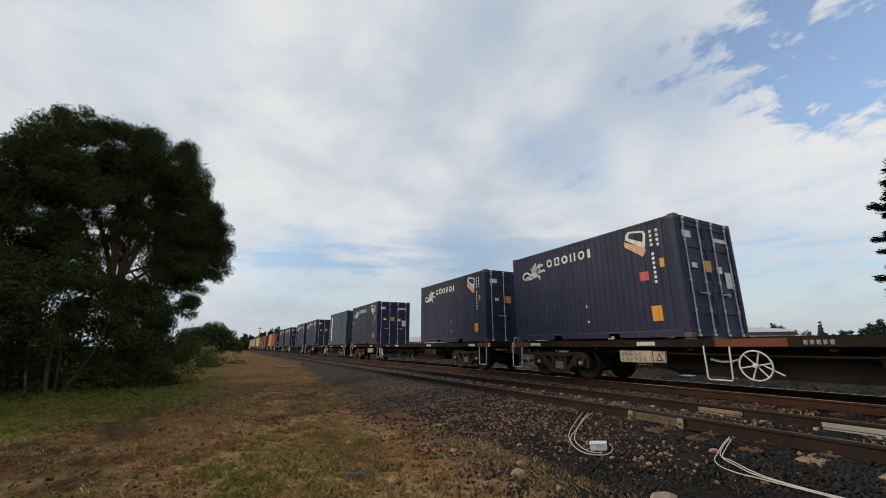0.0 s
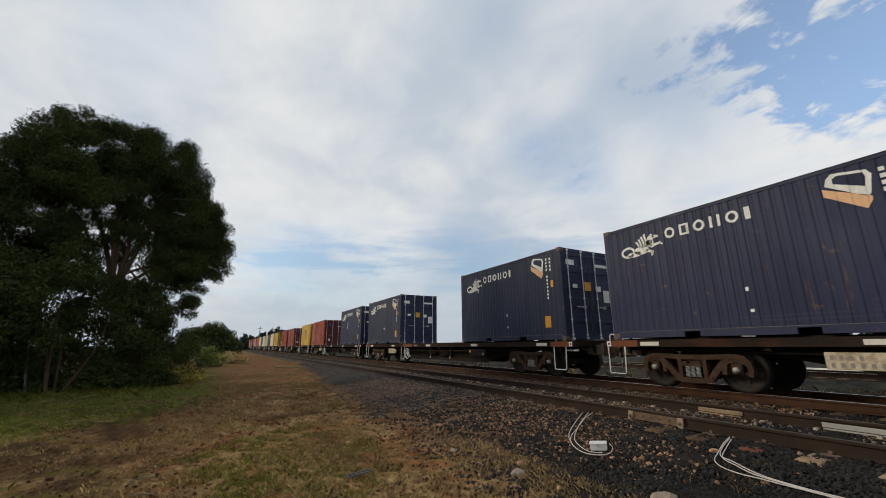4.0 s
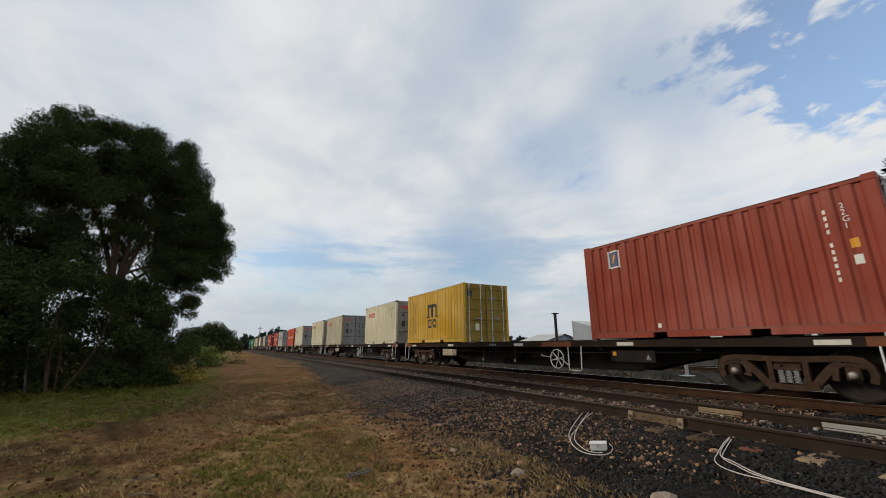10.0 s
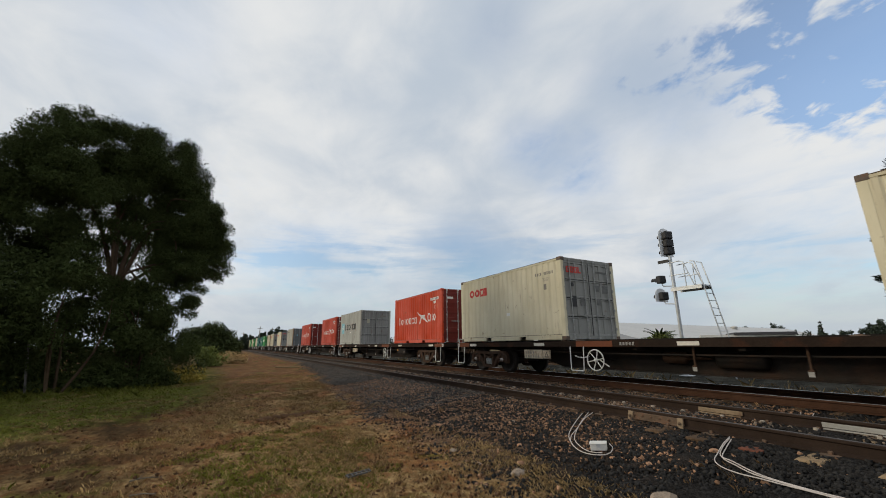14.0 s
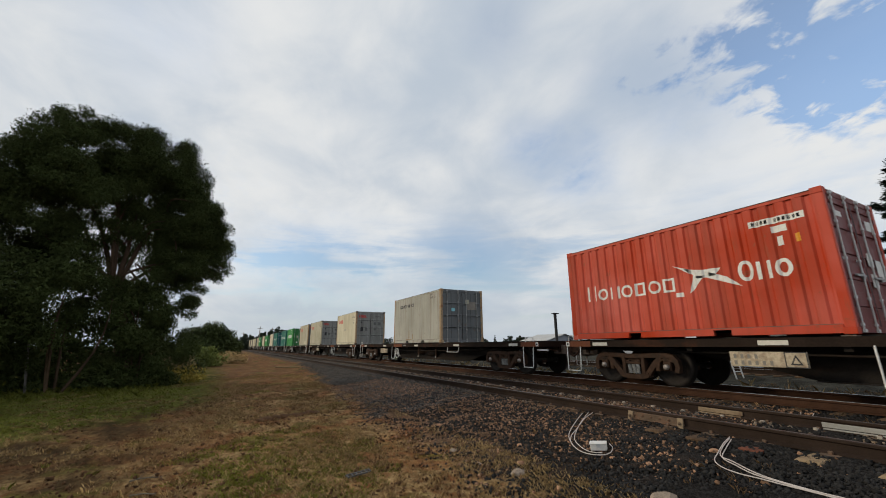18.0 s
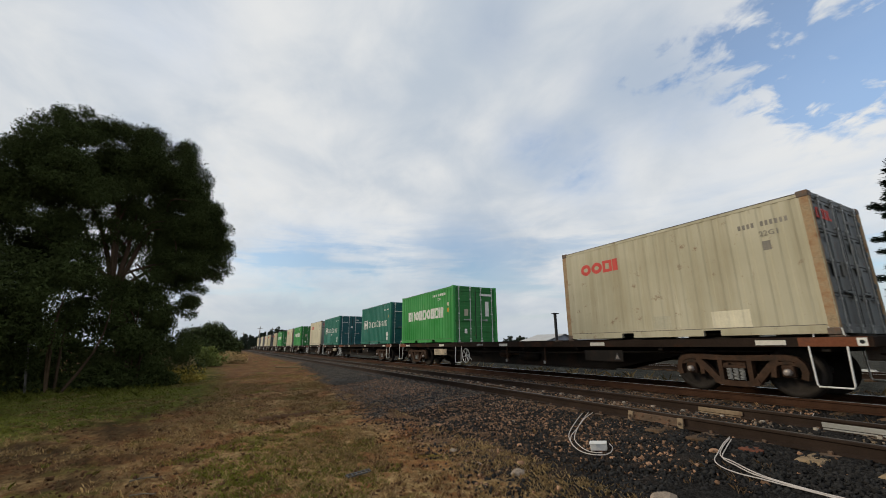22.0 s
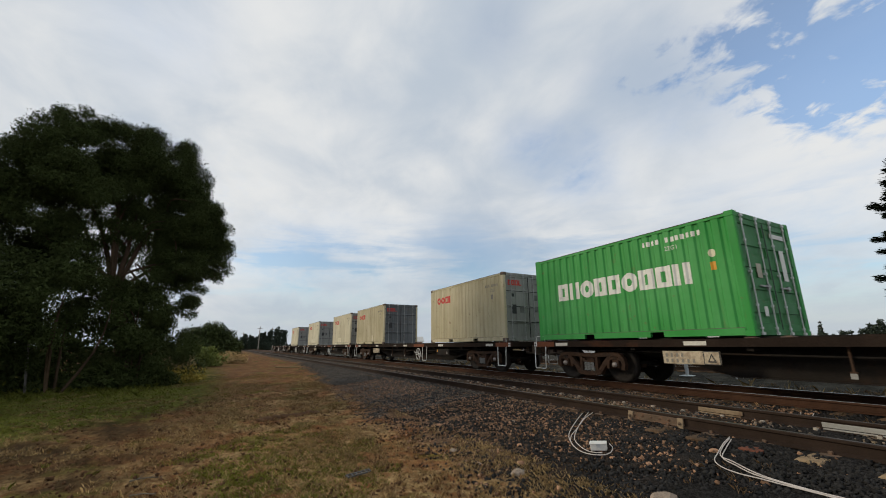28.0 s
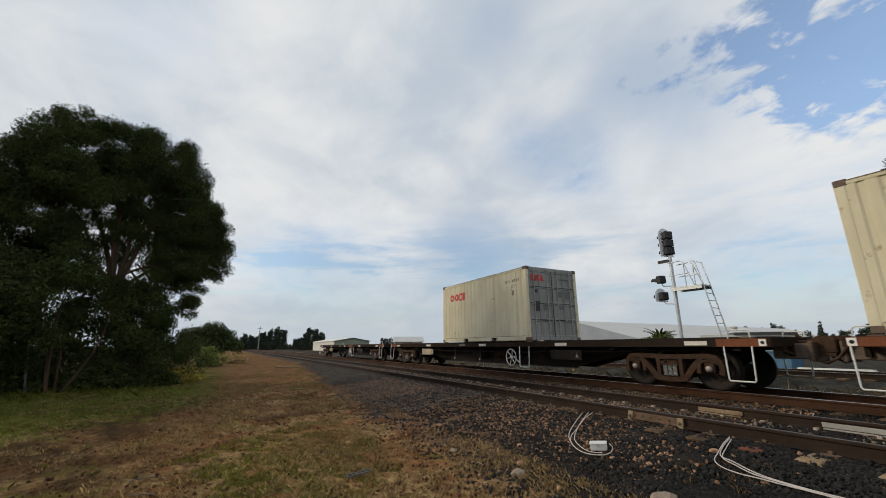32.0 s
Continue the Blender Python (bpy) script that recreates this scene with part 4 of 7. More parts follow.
horse_doors = [("emblem", "white", -.98, -.62, 2.35, 2.52), ("amber_sticker", "amber", -.22, .06, 1.55, 1.83), ("data_panel", "white", .28, .52, 1.55, 1.72),
                ("data_panel", "white", .62, .90, 1.2, 1.6), ("serial_line", "white", .30, .95, 2.36, 2.46), ("notice", "white", -.75, -.55, 1.62, 1.74)]
cream_doors = [*[("trade_block", "mark_red", y0, y1, z0, z1) for c in (-.98, -.81, -.64) for y0, y1, z0, z1 in ((c, c + .045, 2.10, 2.30), (c + .10, c + .145, 2.10, 2.30), (c + .045, c + .10, 2.26, 2.30), (c + .045, c + .10, 2.10, 2.14))], ("trade_block", "mark_red", -.47, -.42, 2.10, 2.30), ("trade_block", "mark_red", -.42, -.33, 2.10, 2.14), ("notice", "mark_black", -.86, -.62, 1.02, 1.36),
              ("notice", "mark_dim", -.44, -.24, 1.06, 1.32), ("data_panel", "mark_dim", .35, .85, 2.16, 2.22), ("data_panel", "mark_dim", .25, .45, 1.55, 1.75),
              ("data_panel", "mark_dim", .60, .85, 1.50, 1.75), ("notice", "mark_dim", .28, .46, 1.1, 1.3), ("round_notice", "mark_black", -.82, -.70, 1.66, 1.78)]
red_doors = [("notice", "sign_blue", -.72, -.46, 1.98, 2.28), ("data_panel", "white", .22, .5, 1.9, 1.96), ("data_panel", "white", .6, .95, 1.86, 1.96),
             ("data_panel", "white", .6, .95, 1.2, 1.26), ("notice", "white", -.70, -.52, .42, .66), ("data_panel", "white", .6, .9, 1.0, 1.06)]
STYLES = {
    "horse": dict(side="navy", end="navy", H=2.896, crimp="fine", bare=True, marks=horse_marks, door_marks=horse_doors,
                  label="tall navy shipping container with white winged emblem and amber stickers"),
    "slate": dict(side="slate", end="slate", H=2.896, crimp="faint", blank_end=True, bare=True,
                  marks=[("side_band", "white", [rect(.57, .91, .40, 2.56)], "tall white panel"), ("scuff", "patch", [rect(1.98, 2.02, 1.3, 1.7), rect(2.2, 2.23, .9, 1.3), rect(5.0, 5.04, 1.6, 2.4)])],
                  label="plain slate blue tall shipping container with a white side panel"),
    "red_vertical": dict(side="rust_red", end="rust_red_shaded", door_marks=red_doors,
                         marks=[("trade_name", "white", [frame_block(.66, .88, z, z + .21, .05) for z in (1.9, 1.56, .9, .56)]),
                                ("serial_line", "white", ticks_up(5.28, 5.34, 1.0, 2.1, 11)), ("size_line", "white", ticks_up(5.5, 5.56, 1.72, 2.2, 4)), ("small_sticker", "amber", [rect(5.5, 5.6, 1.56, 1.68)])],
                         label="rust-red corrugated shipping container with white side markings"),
    "red_square": dict(side="rust_red", end="rust_red_shaded", door_marks=red_doors,
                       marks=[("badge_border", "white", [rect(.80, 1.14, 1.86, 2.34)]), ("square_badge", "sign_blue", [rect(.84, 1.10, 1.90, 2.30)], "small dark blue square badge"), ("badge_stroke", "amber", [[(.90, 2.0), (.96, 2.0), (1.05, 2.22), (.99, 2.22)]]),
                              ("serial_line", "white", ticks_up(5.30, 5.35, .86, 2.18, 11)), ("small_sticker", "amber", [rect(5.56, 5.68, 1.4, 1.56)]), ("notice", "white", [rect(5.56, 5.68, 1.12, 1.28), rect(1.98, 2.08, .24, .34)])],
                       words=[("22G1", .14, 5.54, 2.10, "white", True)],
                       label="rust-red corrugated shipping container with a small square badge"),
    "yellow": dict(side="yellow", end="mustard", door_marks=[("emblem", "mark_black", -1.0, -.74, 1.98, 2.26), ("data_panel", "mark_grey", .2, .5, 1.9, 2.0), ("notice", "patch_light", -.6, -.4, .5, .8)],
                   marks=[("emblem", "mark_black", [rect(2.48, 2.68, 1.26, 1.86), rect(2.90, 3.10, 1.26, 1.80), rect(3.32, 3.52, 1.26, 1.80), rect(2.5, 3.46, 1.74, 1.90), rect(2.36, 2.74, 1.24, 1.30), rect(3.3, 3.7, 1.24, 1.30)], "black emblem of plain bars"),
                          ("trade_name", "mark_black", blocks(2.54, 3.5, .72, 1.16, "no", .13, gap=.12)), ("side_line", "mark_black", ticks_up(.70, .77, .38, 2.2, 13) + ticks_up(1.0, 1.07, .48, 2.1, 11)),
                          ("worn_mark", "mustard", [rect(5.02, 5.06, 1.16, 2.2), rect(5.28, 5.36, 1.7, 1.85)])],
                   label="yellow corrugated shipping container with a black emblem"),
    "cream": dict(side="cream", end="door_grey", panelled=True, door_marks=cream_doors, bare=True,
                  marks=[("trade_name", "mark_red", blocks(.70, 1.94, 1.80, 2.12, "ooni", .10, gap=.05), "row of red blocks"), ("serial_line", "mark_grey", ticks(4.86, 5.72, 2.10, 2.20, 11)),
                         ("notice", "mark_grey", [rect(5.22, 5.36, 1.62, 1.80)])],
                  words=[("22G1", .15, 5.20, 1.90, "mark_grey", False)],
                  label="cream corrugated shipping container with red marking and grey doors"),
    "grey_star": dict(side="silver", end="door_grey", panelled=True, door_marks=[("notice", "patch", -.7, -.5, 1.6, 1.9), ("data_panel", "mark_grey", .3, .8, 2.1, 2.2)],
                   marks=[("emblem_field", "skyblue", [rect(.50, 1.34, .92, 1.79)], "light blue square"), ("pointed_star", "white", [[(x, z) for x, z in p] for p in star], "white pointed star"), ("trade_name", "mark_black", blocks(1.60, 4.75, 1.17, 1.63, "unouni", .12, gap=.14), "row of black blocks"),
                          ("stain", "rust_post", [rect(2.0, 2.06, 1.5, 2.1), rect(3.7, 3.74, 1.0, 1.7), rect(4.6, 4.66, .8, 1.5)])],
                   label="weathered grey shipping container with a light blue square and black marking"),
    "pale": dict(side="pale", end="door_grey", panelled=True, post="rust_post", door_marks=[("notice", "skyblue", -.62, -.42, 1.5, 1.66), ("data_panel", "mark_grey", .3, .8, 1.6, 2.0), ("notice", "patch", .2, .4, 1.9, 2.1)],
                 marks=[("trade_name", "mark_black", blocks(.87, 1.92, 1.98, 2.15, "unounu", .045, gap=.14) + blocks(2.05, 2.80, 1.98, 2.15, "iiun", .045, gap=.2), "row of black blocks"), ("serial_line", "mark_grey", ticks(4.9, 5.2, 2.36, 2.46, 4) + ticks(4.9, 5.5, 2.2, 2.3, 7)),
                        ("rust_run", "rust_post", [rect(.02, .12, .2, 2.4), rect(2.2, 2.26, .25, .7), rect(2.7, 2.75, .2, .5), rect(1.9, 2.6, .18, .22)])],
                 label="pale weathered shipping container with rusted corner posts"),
    "red_bird": dict(side="red", end="red_shaded", door_marks=[("emblem", "white", -.9, -.55, 2.1, 2.2), ("notice", "white", .2, .48, 1.25, 1.5), ("notice", "white", .2, .48, .85, 1.1), ("data_panel", "white", .6, .95, 2.0, 2.2), ("notice", "white", .6, .9, 1.0, 1.4)],
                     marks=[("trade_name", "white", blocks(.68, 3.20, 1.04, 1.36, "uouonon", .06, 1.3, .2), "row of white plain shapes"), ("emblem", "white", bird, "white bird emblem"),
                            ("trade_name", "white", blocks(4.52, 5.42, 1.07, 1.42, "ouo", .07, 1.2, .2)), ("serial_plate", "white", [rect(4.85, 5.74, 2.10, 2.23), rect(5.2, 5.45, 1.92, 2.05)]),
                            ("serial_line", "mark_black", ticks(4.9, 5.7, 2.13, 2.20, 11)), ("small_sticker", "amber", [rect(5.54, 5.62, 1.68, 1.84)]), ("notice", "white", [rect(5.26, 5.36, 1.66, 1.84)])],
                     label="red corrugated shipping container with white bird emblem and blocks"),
    "green": dict(side="green", end="green_shaded", door_marks=[("data_panel", "white", .25, .9, 2.16, 2.26), ("data_panel", "white", .55, .75, 1.2, 1.9), ("notice", "white", -.62, -.48, .4, .6), ("round_notice", "patch", -.62, -.42, 1.2, 1.5)],
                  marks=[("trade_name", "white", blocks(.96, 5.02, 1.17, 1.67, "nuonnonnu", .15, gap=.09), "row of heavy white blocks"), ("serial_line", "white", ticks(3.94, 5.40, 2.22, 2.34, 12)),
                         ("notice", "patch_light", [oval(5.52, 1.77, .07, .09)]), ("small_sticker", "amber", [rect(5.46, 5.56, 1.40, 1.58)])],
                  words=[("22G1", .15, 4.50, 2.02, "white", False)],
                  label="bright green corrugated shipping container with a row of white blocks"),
    "teal": dict(side="teal", end="teal_shaded", door_marks=[("data_panel", "white", -.9, -.4, 1.98, 2.02), ("notice", "white", -.1, .05, 1.5, 1.65), ("data_panel", "white", .3, .6, 2.2, 2.26), ("data_panel", "white", .3, .9, 1.98, 2.02)],
                 marks=[("emblem", "white", [rect(.62, 1.50, 1.06, 1.66)], "white square flag"), ("emblem_wedge", "teal", [[(.70, 1.61), (1.03, 1.61), (1.03, 1.40)], [(1.09, 1.61), (1.42, 1.61), (1.09, 1.40)], [(.70, 1.11), (1.03, 1.11), (1.03, 1.32)], [(1.09, 1.11), (1.42, 1.11), (1.09, 1.32)]]),
                        ("trade_name", "white", blocks(1.66, 3.25, 1.12, 1.48, "ouino", .055, 1.25, .2) + blocks(3.40, 5.36, 1.12, 1.48, "ouiooiun", .055, 1.25, .2), "row of thin white blocks"),
                        ("round_emblem", "white", [oval(5.47, .60, .18, .14), rect(5.32, 5.62, .24, .44)]), ("serial_line", "white", ticks(4.82, 5.7, 2.12, 2.20, 10)), ("small_sticker", "amber", [oval(5.62, 1.72, .06, .10)])],
                 label="teal green corrugated shipping container with white emblem and blocks"),
}
fixes = dict(
    o_patch=[("repainted_patch", "patch", [rect(2.5, 3.55, 1.45, 2.2), rect(1.9, 2.7, .2, .78), rect(.1, .5, 1.2, 1.9)])],
    y_patch=[("repainted_patch", "patch_light", [rect(4.08, 4.8, .18, .52)]), ("worn_patch", "patch", [rect(2.78, 3.2, .2, .5)])],
    i_patch=[("repainted_patch", "patch_light", [rect(2.1, 3.2, .2, .58)])],
    h_patch=[("repainted_patch", "patch_light", [rect(3.7, 3.95, .2, .6)])],
    j_patch=[("repainted_patch", "patch_light", [rect(2.2, 4.4, .3, .75)])],
    w_patch=[("repainted_patch", "patch", [rect(2.5, 3.1, 1.15, 1.3)])],
    # this patch's sheen is painted: only its colour is lighter
    bb_patch=[("repainted_patch", "sheen", [[(1.5, .18), (2.66, .18), (2.8, 1.0), (1.68, 1.2)]])],
    scratch=[("scratch_mark", "white", [rect(2.2, 2.24, 1.3, 1.8), rect(2.33, 2.37, 1.35, 1.9), rect(1.0, 1.05, 1.4, 1.5)])],
    spots=[("paint_spot", "white", [rect(3.18, 3.24, .88, .96), rect(3.2, 3.27, .46, .52)])],
    st_red=[("sticker", "pink", [rect(4.98, 5.22, 1.40, 1.62)])],
    c_patch=[("repainted_patch", "navy_b", [rect(1.7, 2.4, 1.1, 1.7)]), ("paint_spot", "white", [rect(1.6, 1.66, 1.2, 1.35), rect(.3, .38, 1.55, 1.72)])],
    plate=[("notice", "white", [rect(3.2, 3.36, .9, 1.0)])])
# place along the train, style, paint, what sets it apart
LOAD = [(0.07, "horse", "navy", "spots st_red"), (-7.8, "horse", "navy_b", "spots"), (-20.87, "horse", "navy_b", "c_patch"), (-28.8, "slate", "slate", ""),
        (-41.78, "horse", "navy", "spots"), (-49.52, "horse", "navy_b", "spots"), (-62.58, "horse", "navy_b", "plate"), (-70.47, "horse", "navy", "scratch"),
        (-83.53, "red_vertical", "rust_red", ""), (-91.36, "yellow", "yellow", ""), (-104.43, "red_square", "dark_red", ""), (-112.43, "red_square", "dark_red", ""),
        (-125.32, "yellow", "yellow", ""), (-133.21, "cream", "cream", "plate"), (-146.06, "cream", "cream_b", "o_patch"), (-153.97, "cream", "cream_c", ""),
        (-166.79, "cream", "cream", "plate"), (-174.69, "red_bird", "red", ""), (-187.82, "grey_star", "silver", "plate"), (-195.68, "red_bird", "red_b", ""),
        (-208.55, "red_bird", "red_b", "plate"), (-222.87, "pale", "pale", ""), (-237.18, "cream", "cream", "w_patch"), (-250.24, "cream", "cream_b", ""),
        (-258.09, "cream", "cream_b", "y_patch"), (-270.99, "green", "green", ""), (-278.91, "teal", "teal", ""), (-291.88, "teal", "teal", "bb_patch plate"),
        (-299.79, "cream", "cream", ""), (-312.75, "green", "green", ""), (-320.7, "cream", "cream_c", ""), (-333.59, "green", "green", ""),
        (-341.48, "cream", "cream_d", ""), (-354.41, "cream", "cream_d", "h_patch"), (-362.36, "cream", "cream_c", "i_patch"), (-375.21, "cream", "cream_c", "j_patch"),
        (-389.43, "cream", "cream", "")]
moving = []
for u, style, colour, extra in LOAD:
    spec = dict(style=style, side=colour, marks=[x for e in extra.split() for x in fixes[e]])
    if u in (-237.18, -258.09, -320.7, -146.06):
        spec["post"] = "rust_post"
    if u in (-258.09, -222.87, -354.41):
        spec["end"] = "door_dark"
    if u in (-237.18, -250.24, -258.09):
        spec["crimp"] = "faint"
    if style == "cream" and any("patch" in e for e in extra.split()):
        spec["label"] = "cream corrugated shipping container with red marking and repainted patches"
    if style == "horse" and "scratch" in extra:
        spec["label"] = "tall scratched navy blue shipping container with a white winged emblem"
    if style == "teal" and "patch" in extra:
        spec["label"] = "teal green shipping container with white emblem and a paler patch"
    moving.append((container(spec), u + CL / 2, BASE))


# ---------- the train: flat wagons ----------
def strip(g, pts, w, y0, y1):
    """A flat bar of width w that follows points in x and z."""
    P = [Vector((x, z)) for x, z in pts]
    L, R = [], []
    for i, p in enumerate(P):
        d = (P[min(i + 1, len(P) - 1)] - P[max(i - 1, 0)]).normalized()
        n = Vector((-d.y, d.x)) * w * .5
        L.append(tuple(p + n))
        R.append(tuple(p - n))
    vs = [(x, y, z) for y in (y0, y1) for x, z in L + R]
    m = len(P)
    fs = []
    for i in range(m - 1):
        a, b, c, d = i, i + 1, m + i + 1, m + i
        fs += [(a, b, c, d), (2 * m + d, 2 * m + c, 2 * m + b, 2 * m + a), (a, 2 * m + a, 2 * m + b, b), (d, c, 2 * m + c, 2 * m + d)]
    fs += [(0, m, 3 * m, 2 * m), (m - 1, 3 * m - 1, 4 * m - 1, 2 * m - 1)]
    return g.add(vs, fs)


def sideframe():
    """Cast side frame of a bogie: a bowed top member that wraps the axle boxes, slanting struts, columns and a spring seat."""
    g = Geo()
    strip(g, [(-1.10, .34), (-1.13, .47), (-1.10, .60), (-1.02, .69), (-.88, .72), (-.70, .72), (-.45, .71), (-.2, .70), (.2, .70), (.45, .71), (.70, .72), (.88, .72), (1.02, .69), (1.10, .60), (1.13, .47), (1.10, .34)], .105, -.065, .065)
    for s in (-1, 1):
        strip(g, [(s * .64, .36), (s * .65, .48), (s * .67, .60), (s * .72, .70)], .085, -.06, .06)
        strip(g, [(s * .74, .66), (s * .60, .55), (s * .48, .41), (s * .38, .29), (s * .28, .23)], .125, -.06, .06)
        strip(g, [(s * .27, .24), (s * .265, .45), (s * .27, .67)], .085, -.07, .07)
        strip(g, [(s * .67, .60), (s * .875, .635), (s * 1.08, .58)], .06, -.055, .055)
    strip(g, [(-.40, .255), (-.28, .215), (0, .20), (.28, .215), (.40, .255)], .105, -.08, .08)
    return g


def spring_nest():
    g = Geo()
    for x in (-.115, .0, .115):
        pts = [(x + .046 * math.cos(a), .040 * math.sin(a) - .02, .275 + a * .0044) for a in [i * math.pi / 3 for i in range(0, 51)]]
        g.tube(pts, .0085, 4)
    return g


def bolster_end():
    return Geo().box(-.21, .21, -.05, .05, .50, .56, .01).box(-.20, -.10, -.055, .05, .56, .60).box(.10, .20, -.055, .05, .56, .60)


def wheelset():
    g = Geo().tube([(0, -.98, 0), (0, .98, 0)], .07, 12)
    for s in (-1, 1):
        y = .75 * s
        o = -s
        g.lathe([(.10, y - .09 * s), (.12, y + .05 * s), (.15, y + .03 * s), (.33, y - .01 * s), (.37, y + .06 * s), (.455, y + .065 * s), (.462, y), (.49, y - .065 * s), (.47, y - .075 * s),
                 (.38, y - .07 * s), (.34, y - .05 * s), (.14, y - .07 * s), (.10, y - .09 * s)], 36)
        for k in range(3):   # casting marks on the web
            a = k * 2.094
            g.box(.24 * math.cos(a) - .03, .24 * math.cos(a) + .03, y + .01 * s - .012, y + .01 * s + .012, .24 * math.sin(a) - .03, .24 * math.sin(a) + .03)
    return g


def step_geo():
    """A stirrup step of bent white tube, hanging below the sill."""
    return Geo().tube([(-.255, .03, .95), (-.25, 0, .90), (-.235, -.02, .30), (-.215, -.025, .262), (.215, -.025, .262), (.235, -.02, .30), (.25, 0, .90), (.255, .03, .95)], .0155, 7)


def handwheel_geo():
    g = Geo()
    ring = [(.275 * math.cos(a), 0, .275 * math.sin(a)) for a in [i * 2 * math.pi / 28 for i in range(29)]]
    g.tube(ring, .016, 7)
    for k in range(6):
        a = k * math.pi / 3 + .2
        g.tube([(.05 * math.cos(a), .03, .05 * math.sin(a)), (.27 * math.cos(a), 0, .27 * math.sin(a))], .013, 6)
    return g.lathe([(.0, -.02), (.045, -.02), (.045, .06), (.0, .06)], 14)


def coupler_geo():
    g = Geo().box(.02, .62, -.09, .09, .86, 1.04, .02)
    g.prism([(.60, .80), (.70, .74), (.92, .74), (.95, .84), (.95, 1.06), (.90, 1.12), (.70, 1.12), (.60, 1.06)], -.13, .04)
    g.box(.78, .96, .03, .15, .80, 1.06, .02)
    g.tube([(.20, .34, 1.15), (.50, .36, 1.0), (.72, .36, .72), (.90, .33, .62), (1.02, .30, .66)], .025, 7)
    return g.tube([(.10, -.2, .8), (.45, -.5, .78), (.45, -1.0, .86)], .016, 6)


def wagon(flip, oxide, lone, slip):
    """A flat wagon for containers; its middle over the track, z measured from the rail tops."""
    w = thing("flat_wagon", "rusty dark container flat wagon with white steps and handbrake wheel", "railway wagon", "wagons of the train")
    TOP = 1.085
    for s in (-1, 1):
        o, w_ = s * 1.215, s * 1.10
        ring = [(w_, TOP), (o, TOP), (o, TOP - .165), (w_, TOP - .165), (w_, TOP - .15), (o - s * .018, TOP - .15), (o - s * .018, TOP - .02), (w_, TOP - .02)]
        g = Geo().add([(x, y, z) for x in (-9.78, 9.78) for y, z in ring], [(i, (i + 1) % 8, 8 + (i + 1) % 8, 8 + i) for i in range(8)] + [tuple(range(8)), tuple(range(15, 7, -1))])
        part("side_sill", once(("side_sill", s), lambda: g, M["sill"]), None, w)
        b = Geo().prism([(-9.4, TOP - .045), (9.4, TOP - .045), (9.4, .84), (6.6, .80), (6.4, .74), (5.2, .52), (4.3, .30), (-4.3, .30), (-5.2, .52), (-6.4, .74), (-6.6, .80), (-9.4, .84)], s * .46 - .02, s * .46 + .02)
        b.box(-4.3, 4.3, s * .46 - .12, s * .46 + .12, .285, .30)
        part("centre_sill", once(("centre_sill", s), lambda: b, M["steel_dark"]), None, w)
    part("deck_plate", once(("deck_plate",), lambda: Geo().box(-9.7, 9.7, -1.02, 1.02, TOP - .04, TOP + .032), M["steel_dark"]), None, w)
    bearer = once(("cross_bearer",), lambda: Geo().prism([(-.06, TOP - .07), (.06, TOP - .07), (.06, .84), (-.06, .84)], -1.13, 1.13), M["steel_dark"])
    for x in (-9.2, -6.2, -3.6, -1.2, 1.2, 3.6, 6.2, 9.2):
        part("cross_bearer", bearer, None, w, m=pose(x, 0, 0))
    head = once(("headstock",), lambda: Geo().box(-.03, .03, -1.21, 1.21, TOP - .17, TOP + .005, .008).box(-.06, .02, -.35, .35, .74, TOP), M["sill"])
    coup = once(("coupler",), coupler_geo, M["bogie"])
    lock = once(("twist_lock",), lambda: Geo().box(-.10, .10, -.09, .09, 0, .022, .006).box(-.05, .05, -.05, .05, .022, .037, .004), M["casting"])
    for e in (-1, 1):
        turn = pose(e * 9.80, 0, 0, 0, 0, 0 if e > 0 else 180)
        part("headstock", head, None, w, m=turn)
        part("draft_box", once(("draft_box",), lambda: Geo().box(-.3, .36, -.28, .28, .68, .98, .02).box(.30, .38, -.34, .34, .64, 1.02, .02), M["casting"]), None, w, m=pose(e * 9.75, 0, 0, 0, 0, 0 if e > 0 else 180))
        for s in (-1, 1):
            part("end_plate", once(("end_plate",), lambda: Geo().box(-.45, .45, -.004, .004, TOP - .16, TOP - .006), M["sill_red"]), None, w, "rusty orange end plate", m=pose(e * 9.32, s * 1.218, 0))
            part("corner_mark", once(("corner_mark",), lambda: Geo().box(-.06, .06, -.004, .004, TOP - .15, TOP - .02), M["white"]), None, w, m=pose(e * 9.70, s * 1.226, 0))
            part("lifting_hole", once(("lifting_hole",), lambda: Geo().lathe([(0, -.003), (.032, -.003), (.032, .003)], 14, "y"), M["gasket"]), None, w, m=pose(e * 9.70, s * 1.231, TOP - .085, 0, 0, 0 if s < 0 else 180))
        part("coupler", coup, None, w, m=pose(e * 9.45, 0, 0, 0, 0, 0 if e > 0 else 180))
    for c in (-6.47, 0.0, 6.47):
        for dx in (-2.94, 2.94):
            for s in (-1, 1):
                part("twist_lock", lock, None, w, m=pose(c + dx, s * 1.13, TOP))
    # bogies
    frame_me, spring_me = once(("side_frame",), sideframe, M["bogie"]), once(("springs",), spring_nest, M["rod_dull"])
    bol_me = once(("bolster_end",), bolster_end, M["bogie"])
    set_me = once(("wheelset",), wheelset, M["wheel"])
    cap_me = once(("axle_cap",), lambda: Geo().lathe([(0, -.04), (.035, -.04), (.05, -.03), (.062, -.02), (.066, .05)], 14), M["hub"])
